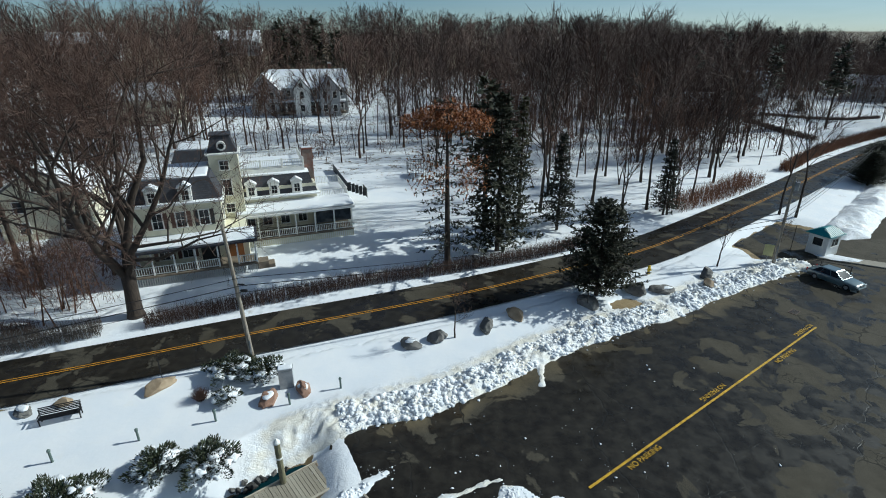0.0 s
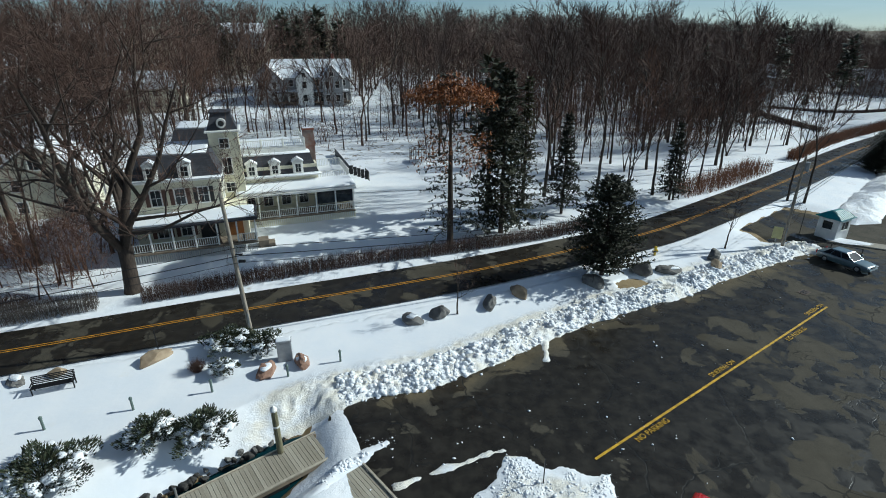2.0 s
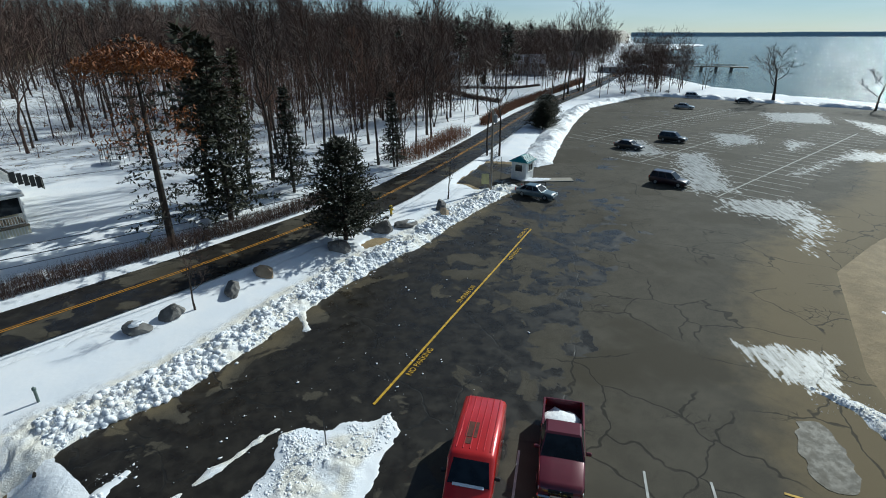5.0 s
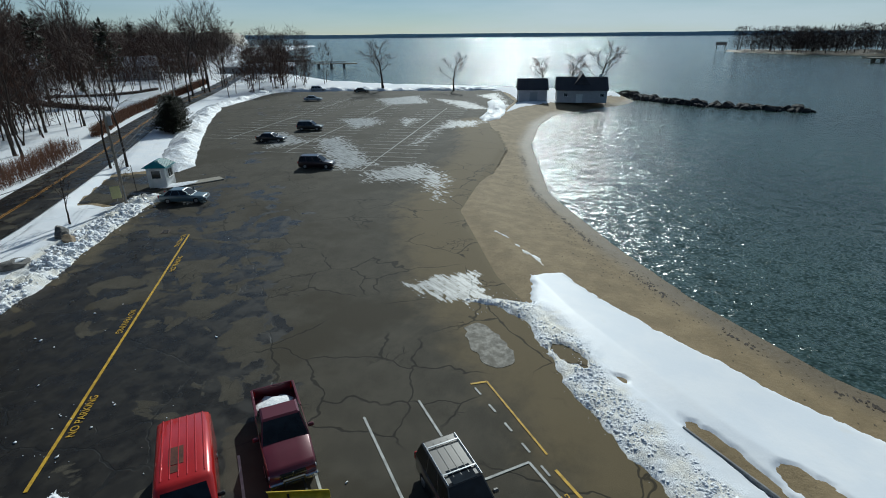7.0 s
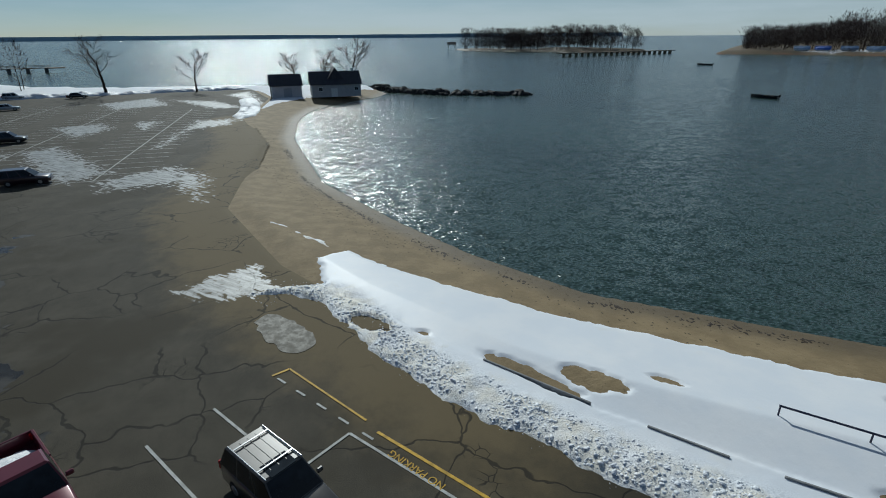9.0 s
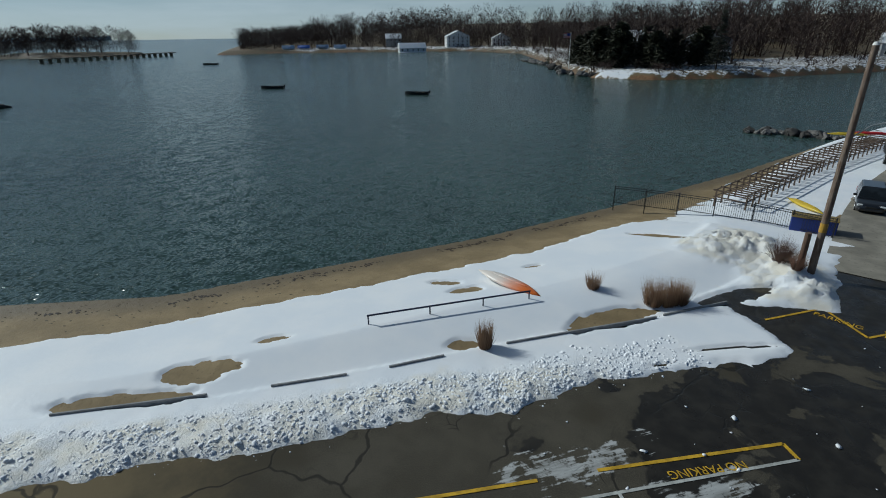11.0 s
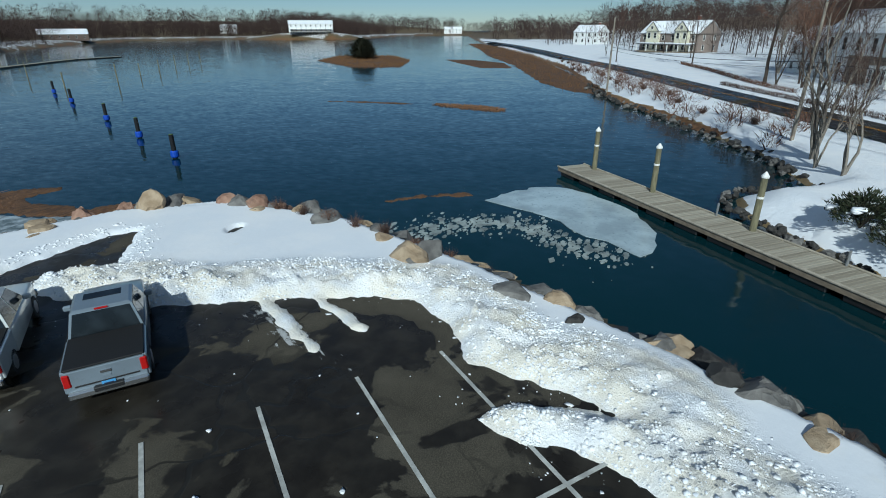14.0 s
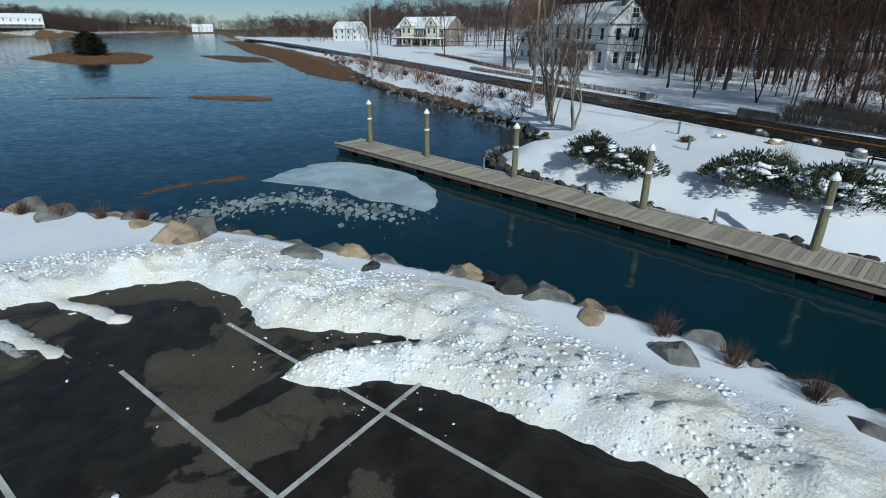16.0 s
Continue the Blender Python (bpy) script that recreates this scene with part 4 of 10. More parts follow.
def conifer_geo(seed, height, width, first=0.12, whorls=22, per=7, droop=0.15, blade=0.5, density=10, r0=0.22, top_open=1.0, shape=1.0):
    """Straight trunk with whorls of branches and needle sprays."""
    rg = np.random.RandomState(seed)
    trunk, crown = Geo(), Geo()
    trunk.tube([(0, 0, -0.3), (0, 0, height * 0.5), (0, 0, height * 0.98)], [r0 * 1.15, r0 * 0.7, 0.03], 8, False)
    trunk.smooth = True
    for i in range(whorls):
        t = first + (1 - first) * (i + 0.5 * rg.rand()) / whorls
        reach = width * (1 - t) ** shape * (0.7 + 0.5 * rg.rand()) + 0.25
        for j in range(per):
            if rg.rand() < 0.12:
                continue
            a = 2 * math.pi * (j + rg.rand()) / per
            ln = reach * (0.65 + 0.5 * rg.rand())
            d = np.array([math.cos(a), math.sin(a), 0.25 - droop * 1.6 * (1 - t)])
            p0 = np.array([0, 0, t * height])
            mid = p0 + d * ln * 0.55
            tip = mid + unit(d + (0, 0, -droop * 0.5)) * ln * 0.45
            trunk.tube([p0, mid, tip], [0.022 + 0.018 * (1 - t), 0.016, 0.007], 3, False)
            k = int(density * (0.5 + ln / width))
            for _ in range(k):
                s = 0.18 + 0.82 * rg.rand()
                q = p0 + (mid - p0) * (s / 0.55) if s < 0.55 else mid + (tip - mid) * ((s - 0.55) / 0.45)
                side = unit(d * 0.5 + rg.normal(0, 0.6, 3) * (1, 1, 0.55))
                b = blade * (0.6 + 0.8 * rg.rand())
                u = unit(np.cross(side, (rg.normal(0, 0.4), rg.normal(0, 0.4), 1))) * b * 0.20
                crown.add([q, q + side * b * 0.5 + u, q + side * b, q + side * b * 0.5 - u], [(0, 1, 2), (0, 2, 3)])
    return trunk, crown


def conifer_kind(key, label, needles, bark=BARK, name="conifer", **kw):
    t, c = conifer_geo(**kw)
    TREE_KINDS[key] = (t.mesh("trunk", bark), c.mesh("crown", needles), label, name)


conifer_kind("fir", "tall dark green fir with drooping branches", NEEDLE, name="fir_tree", seed=3, height=17, width=4.6, first=0.08, whorls=30, per=9, droop=0.16, blade=0.5, density=40, r0=0.24, shape=0.75)
conifer_kind("spruce", "slim blue-green spruce standing in snow", NEEDLE_BLUE, name="spruce_tree", seed=5, height=12, width=2.9, first=0.12, whorls=24, per=8, droop=0.2, blade=0.42, density=26, r0=0.16)
conifer_kind("pine", "tall sparse old pine with bare lower branches", NEEDLE_BLUE, name="pine_tree", seed=8, height=17.4, width=4.2, first=0.14, whorls=18, per=5, droop=0.28, blade=0.36, density=30, r0=0.3, shape=0.5)
conifer_kind("olive", "olive-yellow cedar tree standing in snow", NEEDLE_OLIVE, name="cedar_tree", seed=9, height=15, width=2.4, first=0.3, whorls=18, per=7, droop=0.05, blade=0.45, density=20, r0=0.2)
conifer_kind("far_pine", "dark white pine rising above the woods", NEEDLE, name="pine_tree", seed=12, height=20, width=4.4, first=0.45, whorls=12, per=6, droop=0.0, blade=1.5, density=9, r0=0.3, shape=0.6)
conifer_kind("holly", "dense dark evergreen tree with a rounded outline", NEEDLE, name="holly_tree", seed=14, height=9.2, width=3.5, first=0.03, whorls=36, per=11, droop=-0.12, blade=0.34, density=34, r0=0.2, shape=0.38)
conifer_kind("cedar", "dark evergreen tree near the shore", NEEDLE, name="cedar_tree", seed=16, height=12, width=5.4, first=0.03, whorls=20, per=10, droop=0.02, blade=1.5, density=16, r0=0.25, shape=0.6)

GROUP_WOODS = "bare trees of the wood"
# single trees by the road and the lot
plant("oak", -26.6, 39.2, rz=20)
plant("pine", 0.4, 48.9, rz=0)
plant("fir", 6.0, 53.5)
plant("holly", 14.3, 43.2, rz=10)
plant("olive", 9.5, 62, rz=40, scale=1.05)
plant("spruce", 14, 60, scale=1.0)
plant("spruce", 29.5, 66, rz=70, scale=0.85)
plant("far_pine", 5.0, 60, rz=10, scale=0.88)
plant("small", 0.9, 36.0, rz=30, label="small bare ornamental tree beside boulders in the snow")
plant("small", 29.0, 50.0, rz=110, scale=1.15, label="small bare ornamental tree beside the entrance")
dead = Geo()
rg_dead = np.random.RandomState(5)
for i in range(5200):
    a, r = rg_dead.rand() * 6.28, 4.3 * math.sqrt(rg_dead.rand())
    zt = 14.9 + 2.6 * rg_dead.rand() * (1 - r / 5) - (0.8 if i % 5 == 0 else 0)
    if i % 6 == 0:
        zt, r = 8.5 + 3.5 * rg_dead.rand(), 1.5 + 2.6 * rg_dead.rand()
    q = np.array([r * math.cos(a), r * math.sin(a), zt])
    s = unit(rg_dead.normal(0, 1, 3) * (1, 1, 0.6))
    u = unit(np.cross(s, (0.2, 0.1, 1))) * 0.08
    dead.add([q, q + s * 0.22 + u, q + s * 0.45, q + s * 0.22 - u], [(0, 1, 2), (0, 2, 3)])
pine_ob = [o for o in bpy.data.objects if o.name == "pine_tree"][0]
part("dead_needles", dead, NEEDLE_DEAD, pine_ob, "dead orange-brown needles")

# the wood on the slope
wood_rng = random.Random(11)
CLEAR = [[(-60, 34), (-60, 80), (-46, 95), (-6, 92), (6, 66), (30, 62), (60, 84), (60, 60), (0, 38)],
         [(66, 96), (74, 122), (86, 160), (92, 190), (150, 196), (168, 180), (150, 152), (104, 120)], [(-60, 122), (-54, 150), (-14, 148), (-14, 122)], [(-150, 98), (-150, 140), (-84, 156), (-62, 138), (-76, 102)]]


def is_clear(x, y, rings):
    ax, ay = np.array([x]), np.array([y])
    return any(inside(ax, ay, r)[0] for r in rings)


count = 0
while count < 210:
    x = wood_rng.uniform(-110, 150)
    n = 14 + 110 * wood_rng.random()
    y = 43 + 0.55 * x * (1 if x > 0 else 0.75) + n * (1.12 if x < 0 else 1.0)
    if is_clear(x, y, CLEAR):
        continue
    k = "wood%d" % wood_rng.randrange(5) if wood_rng.random() < 0.86 else "red%d" % wood_rng.randrange(2)
    plant(k, x, y, rz=wood_rng.uniform(0, 360), scale=wood_rng.uniform(0.72, 1.1), group=GROUP_WOODS)
    count += 1


def tree_mass(name, places, label, seed, kinds=2, mat=TWIG, twig_r=0.075, height=17.0):
    """Trees standing too thick to be counted, in one mesh."""
    rg = np.random.RandomState(seed)
    base = []
    for k in range(kinds):
        t, c = bare_tree_geo(seed * 7 + k, height=height, r0=0.2, bole=0.28, spread=0.5, limbs=8, twigs=2, twig_r=twig_r)
        v, f = np.array(t.v + c.v), [tuple(i for i in q) for q in t.f] + [tuple(i + len(t.v) for i in q) for q in c.f]
        tri = np.array([q[:3] for q in f] + [(q[0], q[2], q[3]) for q in f if len(q) == 4])
        base.append((v, tri))
    zs = ground_z(np.array([p[0] for p in places]), np.array([p[1] for p in places]))
    vs, fs, off = [], [], 0
    for (x, y), z in zip(places, zs):
        v, tri = base[rg.randint(kinds)]
        a, s = rg.rand() * 6.283, 0.75 + 0.4 * rg.rand()
        c, d = math.cos(a) * s, math.sin(a) * s
        vs.append(np.column_stack([v[:, 0] * c - v[:, 1] * d + x, v[:, 0] * d + v[:, 1] * c + y, v[:, 2] * s + z]))
        fs.append(tri + off)
        off += len(v)
    vs, fs = np.vstack(vs), np.vstack(fs)
    me = bpy.data.meshes.new(name)
    me.vertices.add(len(vs))
    me.vertices.foreach_set("co", vs.ravel())
    me.loops.add(fs.size)
    me.loops.foreach_set("vertex_index", fs.ravel())
    me.polygons.add(len(fs))
    me.polygons.foreach_set("loop_start", np.arange(0, fs.size, 3))
    me.materials.append(mat)
    me.update(calc_edges=True)
    return tagged(new(name, me), label, "trees", kind="stuff")


def scatter(n, x0, x1, y0, y1, test, seed):
    rg = np.random.RandomState(seed)
    xs, ys = rg.uniform(x0, x1, n * 8), rg.uniform(y0, y1, n * 8)
    ok = test(xs, ys)
    return list(zip(xs[ok], ys[ok]))[:n]


def open_wood(x, y, lo, hi):
    n = north_of_road(x, y)
    ok = (n > lo) & (n < hi)
    for r in CLEAR:
        ok &= ~inside(x, y, r)
    return ok


tree_mass("wood_slope", scatter(230, -170, 210, 70, 330, lambda x, y: open_wood(x, y, 55, 190), 61), "dense bare brown trees covering the slope", 61, 3, height=16)
tree_mass("wood_slope", scatter(120, -150, 60, 40, 130, lambda x, y: open_wood(x, y, 16, 80) & (x < -48), 62), "dense bare brown trees behind the carriage house", 62, 2, height=16)


def thicket(name, places, label, seed, mat, per, h, length, width, low=0.15, crown=0.24):
    """Crossing twigs of woods that nobody could count, as thin slivers in one mesh."""
    rg = np.random.RandomState(seed)
    px, py = np.array([p[0] for p in places]), np.array([p[1] for p in places])
    pz = ground_z(px, py)
    hh = h * (0.65 + 0.5 * rg.rand(len(px)))
    k = len(px) * per
    tree = np.repeat(np.arange(len(px)), per)
    t = low + (1 - low) * rg.rand(k) ** 0.8
    reach = hh[tree] * crown * np.sqrt(rg.rand(k)) * np.sin(np.clip(0.35 + 2.5 * t, 0, 3.0))
    a = rg.rand(k) * 6.2832
    o = np.column_stack([px[tree] + reach * np.cos(a), py[tree] + reach * np.sin(a), pz[tree] + hh[tree] * t])
    d = np.column_stack([np.cos(a) * 0.55, np.sin(a) * 0.55, np.full(k, 0.75)]) + rg.normal(0, 0.4, (k, 3))
    d /= np.linalg.norm(d, axis=1)[:, None]
    s = np.cross(d, rg.normal(0, 1, (k, 3)))
    s /= np.linalg.norm(s, axis=1)[:, None]
    ln = length * (0.5 + rg.rand(k))[:, None]
    w = width * (0.6 + 0.8 * rg.rand(k))[:, None]
    v = np.stack([o - s * w, o + s * w, o + d * ln], 1).reshape(-1, 3)
    # boles
    n = len(px)
    b = np.column_stack([px, py, pz - 0.3])
    top = b + np.column_stack([rg.normal(0, 0.6, n), rg.normal(0, 0.6, n), hh * 0.9])
    for ax in ((1, 0, 0), (0, 1, 0)):
        q = np.array(ax) * (width * 1.6 + 0.06)
        v = np.vstack([v, np.stack([b - q, b + q, top], 1).reshape(-1, 3)])
    me = bpy.data.meshes.new(name)
    me.vertices.add(len(v))
    me.vertices.foreach_set("co", v.ravel())
    me.loops.add(len(v))
    me.loops.foreach_set("vertex_index", np.arange(len(v)))
    me.polygons.add(len(v) // 3)
    me.polygons.foreach_set("loop_start", np.arange(0, len(v), 3))
    me.materials.append(mat)
    me.update(calc_edges=True)
    return tagged(new(name, me), label, "trees", kind="stuff")


thicket("wood_thicket", scatter(1000, -190, 230, 70, 330, lambda x, y: open_wood(x, y, 50, 190), 71), "fine brown twigs filling the wooded slope", 71, TWIG, 130, 14.0, 1.7, 0.04)
thicket("wood_thicket", scatter(260, -160, -46, 36, 140, lambda x, y: open_wood(x, y, 16, 90), 72), "fine brown twigs behind the carriage house", 72, TWIG, 160, 13.0, 1.4, 0.03)
thicket("wood_thicket", scatter(420, 8, 190, 70, 250, lambda x, y: open_wood(x, y, 22, 95), 74), "fine dark twigs of the roadside wood", 74, TWIG, 150, 14.0, 1.5, 0.035)
thicket("wood_thicket", scatter(60, -62, -30, 36, 66, lambda x, y: (north_of_road(x, y) > 7) & (np.hypot(x + 34, y - 52) > 9), 75), "brown brush and saplings beside the carriage house", 75, RED_TWIG, 150, 7.0, 1.0, 0.022, 0.05, 0.4)
thicket("wood_thicket", scatter(110, 45, 170, 85, 200, lambda x, y: (north_of_road(x, y) > 9) & (north_of_road(x, y) < 48) & ~inside(x, y, CLEAR[1]), 76), "dark bare trees close along the road", 76, TWIG, 220, 14.0, 1.6, 0.04)
thicket("wood_thicket", scatter(95, 112, 230, 114, 200, lambda x, y: (sdf(x, y, LAND) > 8) & (np.abs(north_of_road(x, y)) > 7) & (north_of_road(x, y) > -30), 77), "tall bare trees above the shore road", 77, TWIG, 330, 17.0, 1.8, 0.055)
thicket("wood_thicket", scatter(320, 84, 260, 150, 320, lambda x, y: open_wood(x, y, 36, 150), 78), "tall dark bare trees behind the snowy lawn", 78, TWIG, 260, 20.0, 1.9, 0.05)
thicket("wood_thicket", scatter(30, -46, -30, 38, 47, lambda x, y: north_of_road(x, y) > 7, 79), "dense rusty brush beside the driveway", 79, RED_TWIG, 240, 5.0, 0.9, 0.02, 0.03, 0.5)
thicket("wood_brush", scatter(420, -40, 160, 70, 230, lambda x, y: open_wood(x, y, 24, 90), 73), "low bare brush under the trees", 73, RED_TWIG, 70, 3.0, 0.9, 0.02, 0.02, 0.6)

# ---- buildings ----
def make_clapboard(name, c, pitch=0.14):
    m = Mat(name, 0.6)
    p = m.co
    sep = m.n.new("ShaderNodeSeparateXYZ")
    m.l.new(p, sep.inputs[0])
    saw = m.math("FRACT", m.math("DIVIDE", sep.outputs[2], pitch))
    m.colour(m.mix(m.ramp(m.noise(1.2, 5), 0.35, 0.75), c, tuple(v * 0.86 for v in c)))
    m.bump(saw, 0.8, 0.02)
    return m.m


def make_slate(name, a, b):
    m = Mat(name, 0.75)
    t = m.n.new("ShaderNodeTexBrick")
    t.inputs["Color1"].default_value, t.inputs["Color2"].default_value = (*a, 1), (*b, 1)
    t.inputs["Mortar"].default_value = (*(v * 0.5 for v in a), 1)
    t.inputs["Scale"].default_value = 3.0
    t.inputs["Mortar Size"].default_value = 0.012
    m.l.new(m.co, t.inputs["Vector"])
    m.colour(m.mix(m.ramp(m.noise(0.8, 4), 0.4, 0.7), t.outputs[0], a))
    m.bump(m.noise(9, 3), 0.3, 0.02)
    return m.m


def make_glass(name, c=(0.015, 0.018, 0.02)):
    m = Mat(name, 0.06)
    m.colour(m.mix(m.ramp(m.noise(1.3, 2), 0.4, 0.6), c, tuple(v * 2.2 for v in c)))
    m.b.inputs["Specular IOR Level"].default_value = 0.4
    return m.m


CLAP_CREAM = make_clapboard("cream_clapboard", (0.72, 0.68, 0.52))
CLAP_WHITE = make_clapboard("white_clapboard", (0.78, 0.78, 0.76))
CLAP_GREY = make_clapboard("grey_shingle", (0.33, 0.34, 0.35))
CLAP_SAGE = make_clapboard("sage_siding", (0.42, 0.46, 0.43))
CLAP_TAN = make_clapboard("taupe_siding", (0.52, 0.50, 0.50))
CLAP_RED = make_clapboard("red_clapboard", (0.25, 0.03, 0.025))
CLAP_BROWN = make_clapboard("brown_siding", (0.13, 0.09, 0.07))
TRIM = paint("white_trim", (0.80, 0.79, 0.75), 0.5, vary=0.08)
SLATE = make_slate("dark_slate", (0.035, 0.036, 0.045), (0.06, 0.06, 0.07))
ROOF_GREY = make_slate("grey_shingle_roof", (0.10, 0.10, 0.105), (0.16, 0.155, 0.15))
GLASS = make_glass("window_glass")
SHUTTER = paint("black_shutter", (0.02, 0.022, 0.022), 0.5)
BROWN_SHUTTER = paint("brown_shutter", (0.10, 0.045, 0.03), 0.6)
def make_brick(name):
    m = Mat(name, 0.85)
    t = m.n.new("ShaderNodeTexBrick")
    t.inputs["Color1"].default_value, t.inputs["Color2"].default_value = (0.27, 0.085, 0.05, 1), (0.20, 0.06, 0.04, 1)
    t.inputs["Mortar"].default_value = (0.25, 0.2, 0.17, 1)
    t.inputs["Scale"].default_value = 4.5
    m.l.new(m.stretch(1, 1, 1), t.inputs["Vector"])
    m.colour(m.mix(m.ramp(m.noise(2, 4), 0.3, 0.8), t.outputs[0], (0.18, 0.07, 0.05)))
    m.bump(m.noise(12, 3), 0.4, 0.02)
    return m.m


BRICK = make_brick("red_brick")
WOOD_DECK = paint("weathered_wood", (0.20, 0.16, 0.115), 0.8, vary=0.3, scale=1.6, bump=0.3)


def window(parent, x, z, w, h, y, facing=-1, axis="y", panes=(2, 2), shutters=None, pane_depth=0.03):
    """A sash window on a wall: frame, glass panes and bars; the wall faces -y or +x (axis)."""
    def put(g, u, v, dv, su, dd, sv, b=0.0):
        if axis == "y":
            g.box(u, y + facing * dv, v, su, dd, sv, b=b)
        else:
            g.box(y + facing * dv, u, v, dd, su, sv, b=b)
    f = Geo()
    t = 0.09
    for sx in (-1, 1):
        put(f, x + sx * (w / 2 + t / 2), z, 0.03, t, 0.10, h + 2 * t, 0.01)
    for sz in (-1, 1):
        put(f, x, z + sz * (h / 2 + t / 2), 0.035, w + 2 * t + 0.06, 0.12, t, 0.01)
    fr = part("window_frame", f, TRIM, parent)
    nx, nz = panes
    pw, ph = w / nx, h / nz
    for i in range(nx):
        for j in range(nz):
            g = Geo()
            put(g, x - w / 2 + (i + 0.5) * pw, z - h / 2 + (j + 0.5) * ph, 0.012, pw - 0.035, pane_depth, ph - 0.035)
            part("pane", g, GLASS, fr)
    bars = Geo()
    for i in range(1, nx):
        put(bars, x - w / 2 + i * pw, z, 0.02, 0.035, 0.05, h)
    for j in range(1, nz):
        put(bars, x, z - h / 2 + j * ph, 0.02, w, 0.05, 0.04)
    if nx > 1 or nz > 1:
        part("glazing_bars", bars, TRIM, fr)
    if shutters:
        for sx in (-1, 1):
            g = Geo()
            put(g, x + sx * (w / 2 + t + 0.22), z, 0.03, 0.36, 0.05, h + 0.1, 0.01)
            part("shutter", g, shutters, parent)
    return fr


def balustrade(parent, x0, y0, x1, y1, z, h=0.9, mat=TRIM, step=0.16, name="railing"):
    """A top and bottom rail with balusters and end posts."""
    ln = math.hypot(x1 - x0, y1 - y0)
    rz = math.degrees(math.atan2(y1 - y0, x1 - x0))
    g = Geo()
    cx, cy = (x0 + x1) / 2, (y0 + y1) / 2
    g.box(cx, cy, z + h, ln, 0.09, 0.07, rz, 0.01)
    g.box(cx, cy, z + 0.12, ln, 0.06, 0.06, rz)
    n = max(2, int(ln / max(step, 0.2)))
    rail = part(name, g, mat, parent)
    post = Geo().box(0, 0, 0, 0.05, 0.05, h - 0.12, rz).mesh("baluster", mat)
    for i in range(n):
        s = (i + 0.5) / n
        b = part("baluster", post, None, rail)
        b.location = (x0 + (x1 - x0) * s, y0 + (y1 - y0) * s, z + 0.12 + (h - 0.12) / 2)
    return rail


def snow_slab(parent, outline, z, t=0.16, name="roof_snow"):
    """Snow lying on a flat or pitched piece: a rounded slab over a 2D outline."""
    cx, cy = sum(p[0] for p in outline) / len(outline), sum(p[1] for p in outline) / len(outline)
    lift = (lambda x, y: z) if not callable(z) else z
    rings = []
    for k, h in ((0.985, 0.004), (1.0, t * 0.5), (0.975, t * 0.9), (0.9, t)):
        rings.append([(cx + (x - cx) * k, cy + (y - cy) * k, lift(cx + (x - cx) * k, cy + (y - cy) * k) + h) for x, y in outline])
    g = Geo().loft(rings)
    g.smooth = True
    return part(name, g, SNOW, parent, "white snow")


def mansard(parent, x0, x1, y0, y1, z0, z1, inset, mat=SLATE, name="mansard_roof"):
    r0 = [(x0, y0, z0), (x1, y0, z0), (x1, y1, z0), (x0, y1, z0)]
    i = inset
    r1 = [(x0 + i * 0.6, y0 + i * 0.6, z0 + (z1 - z0) * 0.55), (x1 - i * 0.6, y0 + i * 0.6, z0 + (z1 - z0) * 0.55),
          (x1 - i * 0.6, y1 - i * 0.6, z0 + (z1 - z0) * 0.55), (x0 + i * 0.6, y1 - i * 0.6, z0 + (z1 - z0) * 0.55)]
    r2 = [(x0 + i, y0 + i, z1), (x1 - i, y0 + i, z1), (x1 - i, y1 - i, z1), (x0 + i, y1 - i, z1)]
    return part(name, Geo().loft([r0, r1, r2]), mat, parent)


def dormer(parent, x, y, z, w=1.15, h=1.35):
    """A gabled dormer with its own small window and snow cap."""
    g = Geo().box(x, y + 0.7, z + h / 2, w, 1.5, h, b=0.01)
    g.prism([(x - w / 2 - 0.05, z + h), (x + w / 2 + 0.05, z + h), (x, z + h + 0.38)], y - 0.06, y + 1.5)
    d = part("dormer", g, TRIM, parent)
    window(d, x, z + h * 0.48, 0.62, 0.95, y - 0.05, panes=(2, 2))
    c = Geo()
    for s in (-1, 1):
        c.box(x + s * (w / 4 + 0.05), y + 0.62, z + h + 0.27, w / 2 + 0.22, 1.55, 0.09, tilt=(0, s * 32, 0), b=0.03)
    part("roof_snow", c, SNOW, d, "white snow")
    return d


HX, HY, HR = -22.4, 53.7, 20.5
house = thing("house", HX, HY, 0.95, HR, "large cream Victorian house with tower, mansard roofs and snowy porches", "house")
# right wing
part("wall", Geo().box(4.3, 7.2, 3.5, 9.2, 8.2, 5.3), CLAP_CREAM, house)
mansard(house, -0.5, 9.1, 2.8, 11.4, 5.05, 7.35, 0.85)
part("cornice", Geo().box(4.3, 7.1, 5.02, 10.0, 9.0, 0.22, b=0.05), TRIM, house)
part("upper_wall", Geo().box(4.2, 7.3, 7.65, 7.4, 6.2, 0.7), TRIM, house)
snow_slab(house, [(0.3, 3.6), (8.3, 3.6), (8.3, 10.6), (0.3, 10.6)], 7.35, 0.2)
snow_slab(house, [(0.6, 4.3), (7.8, 4.3), (7.8, 10.3), (0.6, 10.3)], 8.0, 0.22)
for a in ((0.6, 4.3, 7.8, 4.3), (7.8, 4.3, 7.8, 10.3), (0.6, 10.3, 7.8, 10.3), (0.6, 4.3, 0.6, 10.3)):
    balustrade(house, *a, 8.0, 0.95, step=0.2)
for px, py in ((0.6, 4.3), (3.0, 4.3), (5.4, 4.3), (7.8, 4.3), (7.8, 7.3), (7.8, 10.3), (0.6, 10.3)):
    part("post", Geo().box(px, py, 8.55, 0.2, 0.2, 1.1, b=0.02), TRIM, house)
for dx in (1.65, 4.15, 6.7):
    dormer(house, dx, 2.75, 5.25)
